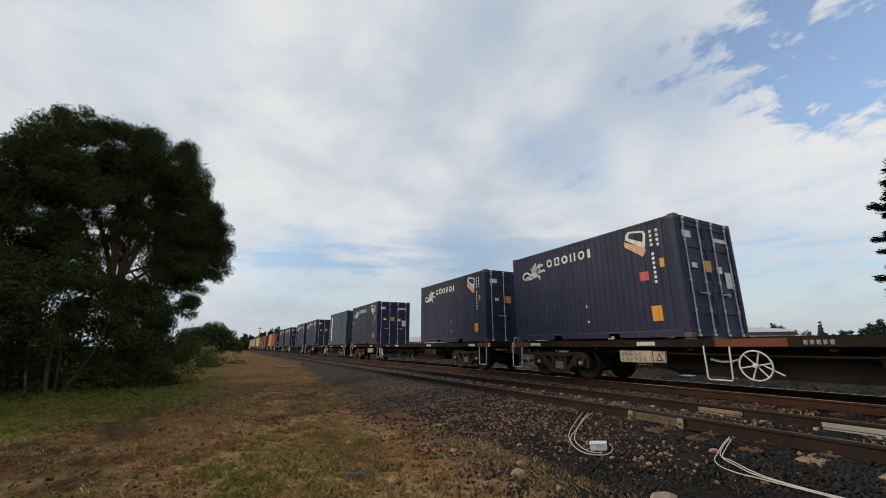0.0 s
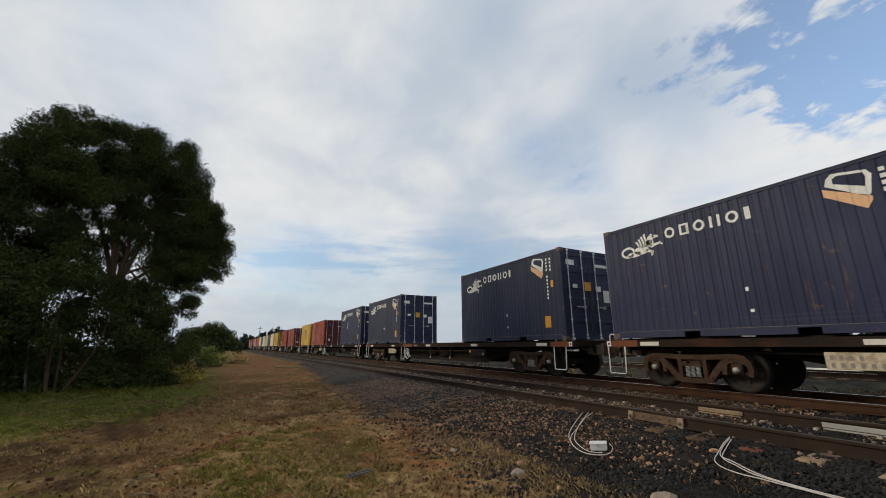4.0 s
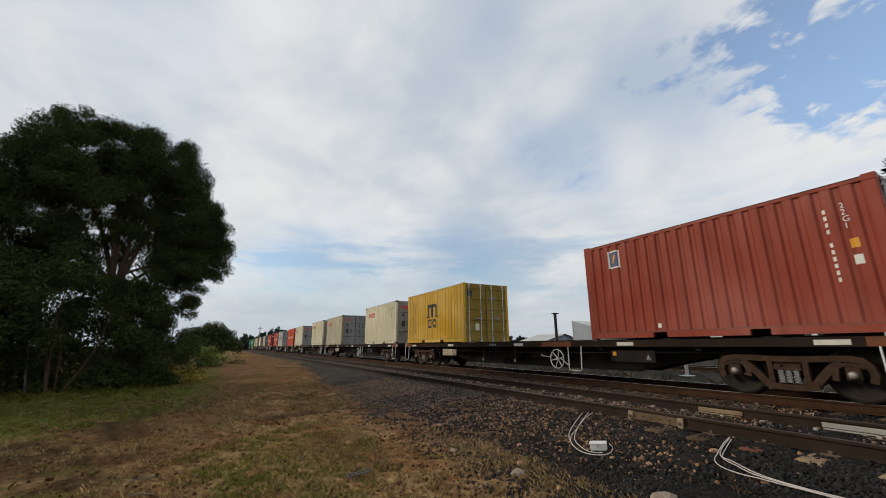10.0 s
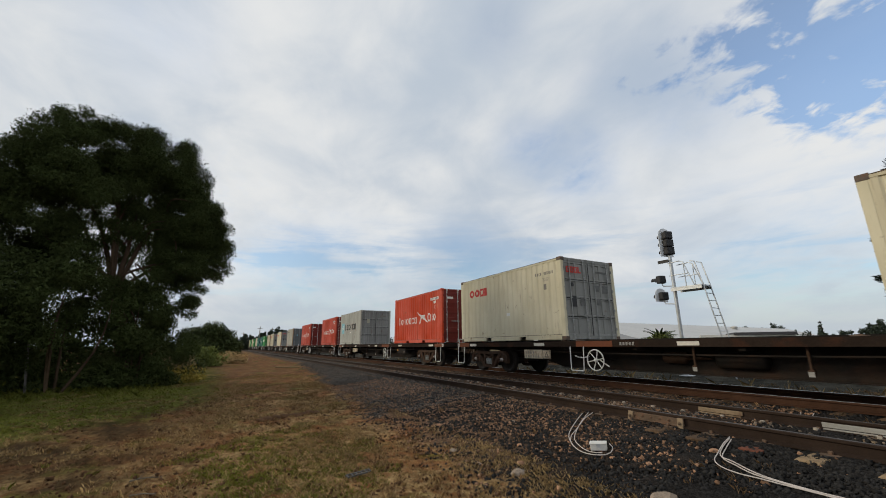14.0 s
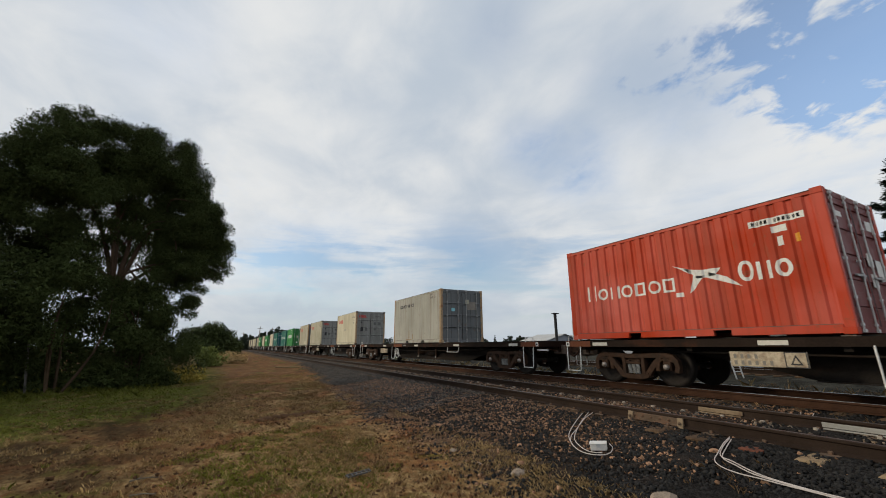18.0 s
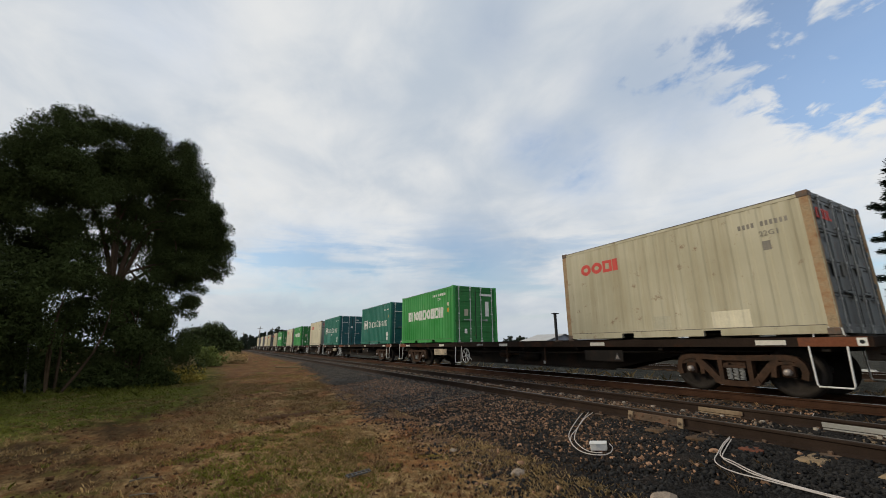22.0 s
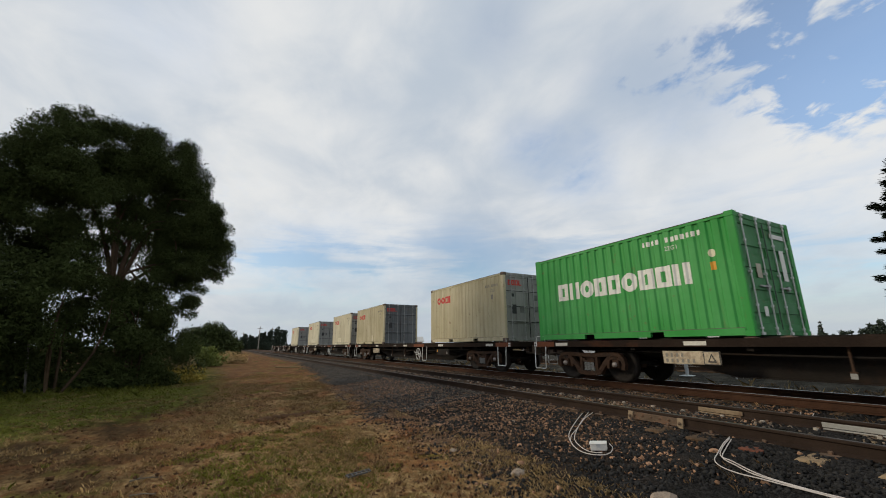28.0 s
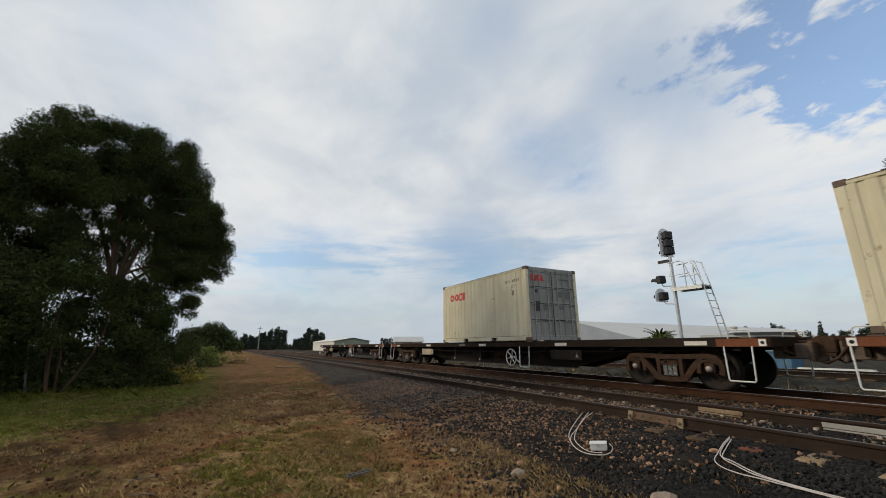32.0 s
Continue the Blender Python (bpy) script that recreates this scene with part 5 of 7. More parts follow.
    bolster = once(("bogie",), lambda: Geo().box(-.20, .20, -1.0, 1.0, .50, .70, .02).box(-.3, .3, -.3, .3, .66, .82, .02).box(-.98, .98, -.10, .10, .36, .46), M["bogie"])
    axle_box = once(("axle_box",), lambda: Geo().box(-.10, .10, -.06, .06, -.09, .13, .02), M["bogie"])
    beam = once(("brake_beam",), lambda: Geo().box(-.05, .05, -.7, .7, -.04, .04).box(-.06, .06, -.82, -.68, -.16, .16, .02).box(-.06, .06, .68, .82, -.16, .16, .02), M["steel_dark"])
    for e in (-1, 1):
        bg_ = part("bogie", bolster, None, w, "brown cast-steel bogie", m=pose(e * 7.70, 0, 0))
        for s in (-1, 1):
            part("side_frame", frame_me, None, bg_, m=pose(0, s * 1.0, 0))
            part("spring_nest", spring_me, None, bg_, "pale coil springs", m=pose(0, s * 1.03, 0))
            part("bolster_end", bol_me, None, bg_, m=pose(0, s * 1.03, 0, 0, 0, 0 if s < 0 else 180))
            for ax in (-.875, .875):
                part("axle_box", axle_box, None, bg_, m=pose(ax, s * 1.0, .46))
                part("axle_cap", cap_me, None, bg_, "pale axle end cap", m=pose(ax, s * 1.09, .46, 0, 0, 0 if s < 0 else 180))
        for ax in (-.875, .875):
            turning.append((part("wheelset", set_me, None, bg_, "steel wheels on their axle", m=pose(ax, 0, .46)), ax))
            part("brake_beam", beam, None, bg_, m=pose(ax * .38, 0, .40))
    # fittings on both sides
    step, hand = once(("step",), step_geo, M["white_tube"]), once(("handbrake_wheel",), handwheel_geo, M["white_tube"])
    rail_me = once(("grab_rail",), lambda: Geo().tube([(-.20, 0, TOP), (-.19, 0, TOP + .13), (-.15, 0, TOP + .16), (.15, 0, TOP + .16), (.19, 0, TOP + .13), (.20, 0, TOP)], .014, 6), M["white_tube"])
    strip = once(("reflector",), lambda: Geo().box(-.24, .24, -.004, .004, TOP - .135, TOP - .045), M["reflector"])
    board = once(("number_board",), lambda: Geo().box(-.62, .62, -.012, .012, .55, .83, .004), M["board"])
    board_dim = once(("dirty_board",), lambda: Geo().box(-.62, .62, -.012, .012, .55, .83, .004), M["steel_dark"])
    tri_dim = once(("triangle_field",), lambda: Geo().prism([(.40, .625), (.50, .625), (.45, .73)], -.021, -.018), M["hub"])
    tag = once(("yellow_tag",), lambda: Geo().box(-.05, .05, -.018, -.013, .70, .80), M["amber"])
    figure = once(("sill_figure",), lambda: Geo().box(0, .055, -.003, .003, TOP - .125, TOP - .045), M["mark_pale"])
    long_step = once(("long_step",), lambda: Geo().tube([(-.5, .03, .93), (-.5, -.01, .74), (-.47, -.02, .70), (.47, -.02, .70), (.5, -.01, .74), (.5, .03, .93)], .0155, 7), M["white_tube"])
    lever = once(("brake_lever",), lambda: Geo().tube([(.10, .0, .02), (.42, -.01, -.16)], .014, 6), M["white_tube"])
    link = once(("chain_link",), lambda: Geo().tube([(.030 * math.cos(a), 0, .016 * math.sin(a)) for a in [i * math.pi / 4 for i in range(9)]], .006, 5), M["rod"])
    tri = once(("triangle_mark",), lambda: Geo().prism([(.36, .60), (.54, .60), (.45, .78)], -.017, -.013), M["mark_black"])
    tri_in = once(("triangle_field",), lambda: Geo().prism([(.40, .625), (.50, .625), (.45, .73)], -.021, -.018), M["board"])
    bar = once(("number_bar",), lambda: Geo().box(0, .05, -.017, -.013, 0, .08), M["mark_grey"])
    frame_l = once(("board_frame",), lambda: Geo().box(.285, .30, -.018, -.013, .55, .83).box(.60, .615, -.018, -.013, .55, .83).box(.30, .60, -.018, -.013, .815, .83).box(.30, .60, -.018, -.013, .55, .565), M["mark_black"])
    for s in (-1, 1):
        yaw_ = 0 if s < 0 else 180
        part("handbrake_wheel", hand, None, w, "white spoked handbrake wheel", m=pose(flip * 2.2 - .13 + slip, s * 1.27, .57, 0, 0, yaw_))
        part("handbrake_shaft", once(("handbrake_shaft",), lambda: Geo().tube([(0, 0, 0), (0, .8, 0)], .02, 7), M["steel_dark"]), None, w, m=pose(flip * 2.2 - .13 + slip, s * 1.25, .57, 0, 0, yaw_))
        for x in (-9.48, 9.26, flip * 2.88 - .13 + slip):
            part("step", step, None, w, "white tubular step", m=pose(x, s * 1.225, 0, 0, 0, yaw_))
        for x in (-9.48, 9.30):
            part("grab_rail", rail_me, None, w, "white grab rail", m=pose(x, s * 1.2, 0, 0, 0, yaw_))
        for x in (-8.55, -4.6, 0.2, 4.45, 8.45):
            part("reflector", strip, None, w, "white reflective strip", m=pose(x, s * 1.217, 0, 0, 0, yaw_))
        bd = part("number_board", board, None, w, "off-white board with black bars", m=pose(-4.75, s * 1.19, 0, 0, 0, yaw_))
        if s < 0:
            for i in range(10):
                part("number_bar", bar, None, bd, m=pose(-.55 + .12 * (i % 6), 0, .58 if i < 6 else .70))
        for nm, me in (("triangle_mark", tri), ("triangle_field", tri_in), ("board_frame", frame_l)):
            part(nm, me, None, bd)
        if lone:
            part("long_step", long_step, None, w, "wide shallow white tubular step", m=pose(4.15, s * 1.225, 0, 0, 0, yaw_))
        else:
            bd = part("dirty_board", board_dim, None, w, "blackened board with a small triangle", m=pose(4.6, s * 1.19, 0, 0, 0, yaw_))
            for nm, me in (("triangle_mark", tri), ("triangle_field", tri_dim)):
                part(nm, me, None, bd)
            if oxide:
                part("yellow_tag", tag, None, bd, "yellow tag", m=pose(-.50, 0, 0))
        for i in range(5):
            part("sill_figure", figure, None, w, m=pose(s * 1.55 + .09 * i, s * 1.2185, 0))
        part("brake_lever", lever, None, w, "white lever beside the wheel", m=pose(flip * 2.2 - .13 + slip, s * 1.24, .57, 0, 0, yaw_))
        for i in range(11 if oxide and s < 0 else 0):
            part("chain_link", link, None, w, m=pose(flip * 2.2 - .52 + slip - .048 * i, s * 1.08, .66 - .04 * math.sin(i * math.pi / 10), 90 * (i % 2), 0, 0))
    if oxide:
        part("oxide_panel", once(("oxide_panel",), lambda: Geo().box(-.62, .62, -.005, .005, TOP - .16, TOP - .006), M["sill_red"]), None, w, "red oxide panel", m=pose(flip * 2.2 - .2 + slip, -1.22, 0))
    part("air_tank", once(("air_tank",), lambda: Geo().lathe([(0, -.5), (.12, -.48), (.17, -.42), (.17, .42), (.12, .48), (0, .5)], 14, "x"), M["steel_dark"]), None, w, m=pose(-flip * .9, -.55, .62))
    part("brake_cylinder", once(("brake_cylinder",), lambda: Geo().lathe([(0, -.3), (.13, -.28), (.15, .2), (.05, .3), (.03, .8)], 14, "x"), M["bogie"]), None, w, m=pose(flip * .5, -.55, .66))
    hanger = once(("pipe_bracket",), lambda: Geo().box(-.018, .018, -.02, .02, .34, .84).box(-.05, .05, -.04, .02, .30, .40, .01), M["bogie"])
    for x in (flip * -2.2, flip * -.2):
        pb = part("pipe_bracket", hanger, None, w, m=pose(x, -1.05, .12))
        part("tag", once(("tag",), lambda: Geo().box(-.045, .045, -.046, -.041, .28, .37), M["mark_pale"]), None, pb, "small white tag")
    pipe = once(("brake_pipe",), lambda: Geo().tube([(-9.4, -.7, .86), (-6, -.95, .80), (-2, -1.0, .74), (2, -1.0, .74), (6, -.95, .80), (9.4, -.7, .86)], .022, 7), M["steel_dark"])
    part("brake_pipe", pipe, None, w)
    return w


turning = []
flips = [-1, -1, 1, -1, -1, 1, 1, 1, -1, 1, -1, -1, 1, -1, -1, 1, 1, 1, 1, 1, 1]
centres = [LOAD[0][0] + CL / 2 + 6.48]
for i in range(1, 20):
    if i == 11:
        centres.append(LOAD[21][0] + CL / 2)
    elif i == 19:
        centres.append(LOAD[36][0] + CL / 2)
    else:
        f = 2 * i - 1 if i < 11 else 2 * i - 2
        centres.append((LOAD[f][0] + LOAD[f + 1][0]) / 2 + CL / 2)
centres.append(centres[-1] - 20.85)
for i, (c, fl) in enumerate(zip(centres, flips)):
    moving.append((wagon(fl, i % 3 != 1, i == 11, .17 if i == 18 else 0), c, RAIL))


def motions():
    for ob, u, z in moving:
        walk(ob, [(t, pose(u + s, LINE, z)) for t, s in zip(SEC, RUN)])
    first = {}
    for ob, ax in turning:      # all wheels roll alike, so they share the keys of the first pair
        if ax not in first:
            walk(ob, [(k / 30, pose(ax, 0, .46, 0, math.degrees((run_at(k / 30) - RUN[0]) / .46) % 360, 0)) for k in range(961)])
            first[ax] = ob.animation_data
        else:
            ob.rotation_mode = "QUATERNION"
            ob.animation_data_create()
            ob.animation_data.action = first[ax].action
            ob.animation_data.action_slot = first[ax].action_slot


# ---------- beside the line: the signal ----------
def signal_head(n, w, lit=False):
    """A block of lamps with hoods that face the way the trains come from (-x)."""
    body = Geo()
    for i in range(n):
        body.box(-.13, .13, -w / 2, w / 2, .36 * i + .01, .36 * i + .35, .03)
    return body


def hood(r=.115):
    g = Geo()
    a = [math.pi * (-.15 + 1.3 * i / 10) for i in range(11)]
    vs = [(x, r * math.cos(t), r * math.sin(t)) for x in (0, -.34) for t in a] + [(x, (r - .012) * math.cos(t), (r - .012) * math.sin(t)) for x in (0, -.34) for t in a]
    fs = [(i, i + 1, 12 + i, 11 + i) for i in range(10)] + [(22 + i, 33 + i, 34 + i, 23 + i) for i in range(10)] + [(11 + i, 12 + i, 34 + i, 33 + i) for i in range(10)]
    return g.add(vs, fs, True)


def signal_post():
    sig = thing("railway_signal", "galvanised railway signal with black lamp heads, platform and ladder", "signal", m=pose(-10.08, 17.0, ht(-10.08, 17.0)))
    z = -ht(-10.08, 17.0)
    part("pole", Geo().tube([(0, 0, 0), (0, 0, z + 5.35)], .072, 14), M["galv"], sig)
    part("base_plate", Geo().box(-.22, .22, -.22, .22, 0, .04, .008), M["galv"], sig)

    def head(x, y, zz, n, w, back):
        h = part("lamp_head", signal_head(n, w), M["black"], sig, "black lamp housing", m=pose(x, y, z + zz, 0, 0, -14))
        for i in range(n):
            part("hood", once(("hood",), hood, M["black"]), None, h, m=pose(-.13, 0, .36 * i + .175))
            part("lens", once(("lens",), lambda: Geo().lathe([(0, -.15), (.08, -.145), (.10, -.13)], 16, "x"), M["lens"]), None, h, m=pose(0, 0, .36 * i + .175))
        if back:
            top = .36 * n + .02
            R = w / 2 + .15
            pts = [(-R, -.06), (R, -.06), (R, top - R + .16)] + [(R * math.cos(t), top - R + .16 + R * math.sin(t)) for t in [math.pi * i / 12 for i in range(1, 12)]] + [(-R, top - R + .16)]
            g = Geo().add([(-.15, a, b) for a, b in pts] + [(-.138, a, b) for a, b in pts],
                          [tuple(range(len(pts)))[::-1], tuple(range(len(pts), 2 * len(pts)))] + [(i, (i + 1) % len(pts), len(pts) + (i + 1) % len(pts), len(pts) + i) for i in range(len(pts))])
            part("backing_board", g, M["signal_grey"], h, "light grey rounded backing board")
    head(.02, -.02, 5.36, 3, .40, True)
    head(-.52, -.05, 4.14, 1, .34, False)
    head(-.50, -.05, 3.40, 1, .34, True)
    part("number_plate", Geo().box(-.52, -.02, -.12, -.10, z + 5.02, z + 5.16, .004), M["black"], sig)
    for zz in (4.02, 3.24):
        part("bracket", Geo().tube([(-.5, -.05, z + zz + .1), (-.46, -.04, z + zz), (0, 0, z + zz - .05)], .025, 7), M["galv"], sig)
    # platform and its rails
    part("platform", Geo().box(.05, 1.32, -.36, .36, z + 3.80, z + 3.86, .006).box(.05, 1.32, -.36, -.32, z + 3.70, z + 3.80).box(.05, 1.32, .32, .36, z + 3.70, z + 3.80), M["galv"], sig)
    for s in (-.34, .34):
        part("handrail", Geo().tube([(.05, s, z + 4.92), (.55, s, z + 4.95), (.72, s, z + 4.88), (.80, s, z + 4.60), (1.05, s, z + 3.86)], .022, 7), M["galv"], sig)
        part("mid_rail", Geo().tube([(.05, s, z + 4.38), (.88, s, z + 4.38)], .018, 7), M["galv"], sig)
        part("stanchion", Geo().tube([(.72, s, z + 3.86), (.72, s, z + 4.88)], .02, 7), M["galv"], sig)
        part("ladder_rail", Geo().tube([(.95, s * .75, z + 4.90), (1.13, s * .75, z + 4.84), (1.33, s * .75, z + 3.9), (1.95, s * .75, .02)], .026, 7), M["galv"], sig)
    rung = Geo().tube([(0, -.255, 0), (0, .255, 0)], .016, 7).mesh("rung", M["galv"])
    for i in range(12):
        zz = .28 + .30 * i
        f = (z + 3.9 - zz) / (z + 3.9 - .02)
        part("rung", rung, None, sig, m=pose(1.33 + .62 * f, 0, zz))
    return sig


signal_post()


# ---------- buildings behind the line ----------
def wall_block(name, parent, corners, material, thick=.12):
    """An upright wall from its plan corners, each with a height; it goes down to the ground."""
    g = Geo()
    for (xa, ya, za), (xb, yb, zb) in zip(corners, corners[1:]):
        d = Vector((xb - xa, yb - ya, 0)).normalized()
        n = Vector((-d.y, d.x, 0)) * thick
        vs = [(xa, ya, 0), (xb, yb, 0), (xb, yb, zb), (xa, ya, za), (xa + n.x, ya + n.y, 0), (xb + n.x, yb + n.y, 0), (xb + n.x, yb + n.y, zb), (xa + n.x, ya + n.y, za)]
        g.add(vs, [(0, 1, 2, 3), (7, 6, 5, 4), (0, 4, 5, 1), (3, 2, 6, 7), (0, 3, 7, 4), (1, 5, 6, 2)])
    return part(name, g, material, parent)


def sheet_roof(parent, a, b, c, d, material, ribs=40, thick=.1):
    """A ribbed sheet between four corners: a to b along the low edge, d to c along the high edge."""
    A, B, C_, D_ = (Vector(p) for p in (a, b, c, d))
    g = Geo()
    vs, fs = [], []
    for i in range(2 * ribs + 1):
        f = i / (2 * ribs)
        lift = Vector((0, 0, .06 if i % 2 else 0))
        vs += [A.lerp(B, f) + lift, D_.lerp(C_, f) + lift, A.lerp(B, f) - Vector((0, 0, thick)), D_.lerp(C_, f) - Vector((0, 0, thick))]
        if i:
            p, q = 4 * i - 4, 4 * i
            fs += [(p, q, q + 1, p + 1), (p + 3, q + 3, q + 2, p + 2), (p, p + 2, q + 2, q), (p + 1, q + 1, q + 3, p + 3)]
    return part("roof", g.add(vs, fs), material, parent)


def warehouse():
    w = thing("warehouse", "long grey metal warehouse with a pale sheet roof", "building")
    P0, P1, R0, R1 = (-46.7, 49.4, 5.25), (-31.9, 44.8, 2.2), (-46.1, 121.6, 5.0), (-35.0, 112.0, 2.6)
    wall_block("end_wall", w, [P0, P1], M["shed_grey"])
    wall_block("side_wall", w, [P1, R1], M["shed_dark"])
    wall_block("back_wall", w, [R1, R0, P0], M["shed_grey"])
    sheet_roof(w, P1, R1, R0, P0, M["shed_roof"], 60)
    part("corner_flashing", Geo().tube([P0, (P0[0], P0[1], 0)], .12, 6), M["shed_roof"], w)
    part("roof_vent", Geo().lathe([(.5, 0), (.5, .7), (.7, .8), (.3, 1.1), (0, 1.1)], 12, "z"), M["shed_roof"], w, m=pose(-42.5, 90, 3.9))
    s = thing("small_shed", "small pale gabled metal shed", "building")
    wall_block("wall", s, [(-54.8, 51.2, 2.3), (-54.9, 55.6, 3.4), (-55.3, 59.8, 2.3), (-62, 59.8, 2.3), (-62, 51.2, 2.3), (-54.8, 51.2, 2.3)], M["shed_grey"])
    sheet_roof(s, (-54.6, 51.0, 2.3), (-62.2, 51.0, 2.3), (-62.2, 55.6, 3.5), (-54.6, 55.6, 3.5), M["shed_roof"], 12)
    sheet_roof(s, (-62.2, 60.1, 2.3), (-54.6, 60.1, 2.3), (-54.6, 55.6, 3.5), (-62.2, 55.6, 3.5), M["shed_roof"], 12)
    o = thing("office_block", "low off-white building with a dark flat roof", "building")
    wall_block("wall", o, [(-28.9, 52.6, 2.6), (-26.0, 55.2, 2.6), (-21.2, 58.0, 2.5), (-25, 66, 2.5), (-33, 62, 2.6), (-28.9, 52.6, 2.6)], M["shed_white"])
    part("roof", Geo().add([(-26.1, 54.9, 2.55), (-20.9, 57.8, 2.55), (-25, 66.4, 2.55), (-31, 63, 2.55), (-26.1, 54.9, 2.85), (-20.9, 57.8, 2.85), (-25, 66.4, 2.85), (-31, 63, 2.85)],
                           [(3, 2, 1, 0), (4, 5, 6, 7), (0, 1, 5, 4), (1, 2, 6, 5), (2, 3, 7, 6), (3, 0, 4, 7)]), M["shed_dark"], o, "dark overhanging roof")
    part("window", Geo().box(-.7, .7, -.03, .03, .9, 1.9), M["lens"], o, m=pose(-23.6, 56.55, 0, 0, 0, 30))
    k = thing("distant_shed", "pale green metal shed with a light roof", "building")
    # sunlight on the long wall is painted in: off-white beside the green gable
    wall_block("side_wall", k, [(-136, 25.5, 2.9), (-107, 25.5, 2.9)], M["shed_white"])
    part("gable_wall", Geo().add([(-107, 25.5, 0), (-107, 35.0, 0), (-107, 35.0, 2.9), (-107, 30.3, 3.6), (-107, 25.5, 2.9), (-107.2, 25.5, 0), (-107.2, 35.0, 0), (-107.2, 35.0, 2.9), (-107.2, 30.3, 3.6), (-107.2, 25.5, 2.9)],
                                 [(0, 1, 2, 3, 4), (9, 8, 7, 6, 5)] + [(i, 5 + i, 5 + (i + 1) % 5, (i + 1) % 5) for i in range(5)]), M["shed_green"], k)
    sheet_roof(k, (-106.7, 25.2, 2.9), (-136.3, 25.2, 2.9), (-136.3, 30.3, 3.75), (-106.7, 30.3, 3.75), M["shed_white"], 20)
    sheet_roof(k, (-136.3, 35.3, 2.9), (-106.7, 35.3, 2.9), (-106.7, 30.3, 3.75), (-136.3, 30.3, 3.75), M["shed_roof"], 20)
    n = thing("distant_house", "far low house with a pinkish roof", "building")
    wall_block("wall", n, [(-102.5, 40.4, 2.6), (-99.4, 47.6, 2.6), (-108, 51, 2.6), (-111, 44, 2.6), (-102.5, 40.4, 2.6)], M["shed_pink"])
    sheet_roof(n, (-102.0, 40.0, 2.6), (-98.9, 47.9, 2.6), (-103.4, 49.6, 4.0), (-106.6, 41.8, 4.0), M["shed_roof"], 12)
    sheet_roof(n, (-108.3, 51.6, 2.6), (-111.4, 43.6, 2.6), (-106.6, 41.8, 4.0), (-103.4, 49.6, 4.0), M["shed_roof"], 12)


warehouse()
pipe = thing("vent_pipe", "black upright vent pipe with a flat cap", "pipe", m=pose(-22.9, 22.4, ht(-22.9, 22.4)))
part("shaft", Geo().tube([(0, 0, 0), (0, 0, 3.6)], .11, 12), M["black"], pipe)
part("cap", Geo().lathe([(0, 3.72), (.30, 3.66), (.30, 3.62), (0, 3.60)], 14, "z"), M["black"], pipe)
M["pole_grey"] = mat("silvered_timber", (0.34, 0.31, 0.27), .85, 0, .2, 2, 20, .2, spec=.12)
for x, y, h, lean in ((-199.9, 7.0, 8.0, 0.0), (-179.6, 12.1, 9.7, 0.0), (-179.2, 17.0, 9.3, 1.5)):
    pl = thing("utility_pole", "grey timber utility pole beside the line", "pole", "poles along the line", m=pose(x, y, -.1, lean, 0, 0))
    part("shaft", Geo().tube([(0, 0, 0), (0, 0, h)], .2, 8, .14), M["pole_grey"], pl)
    part("crossarm", Geo().box(-.08, .08, -1.0, 1.0, h - .8, h - .65), M["pole_grey"], pl)
M["weathered"] = mat("weathered_steel", (0.13, 0.12, 0.11), .8, .1, .3, 3, 40, .2, (0.12, 0.07, 0.04), .3, 5, spec=.12)
post = thing("fence_post", "leaning grey steel fence post in long grass", "post", m=pose(-18.2, -5.5, ht(-18.2, -5.5) - .05, 6, 3, 0))
part("shaft", Geo().box(-.03, .03, -.03, .03, 0, 1.75, .006), M["weathered"], post)
part("post_cap", Geo().box(-.036, .036, -.036, .036, 1.75, 1.77), M["galv"], post)
crate = thing("blue_bin", "blue steel bin beside the far siding", "bin", m=pose(-9.6, 23.2, ht(-9.6, 23.2)))
M["blue"] = mat("blue_steel", (0.05, 0.13, 0.22), .5, 0, .2, 2, 30, .1)
part("body", Geo().prism([(-.9, 0), (.9, 0), (1.05, .95), (-1.05, .95)], -.6, .6), M["blue"], crate)
part("rim", Geo().box(-1.1, 1.1, -.65, .65, .95, 1.0, .01), M["blue"], crate)
for i, (x, y, r) in enumerate(((-7.2, 22.6, 4), (-4.6, 23.4, -6), (-2.9, 22.7, 3))):
    bl = thing("timber_stack", "pale sawn timbers lying beside the far siding", "timber", "timber beside the siding", m=pose(x, y, ht(x, y), 0, 0, r))
    for j in range(3):
        part("beam", Geo().box(-1.2, 1.2, .25 * j - .35, .25 * j - .15, 0, .2 + .05 * (j % 2), .01), M["shed_white"], bl)


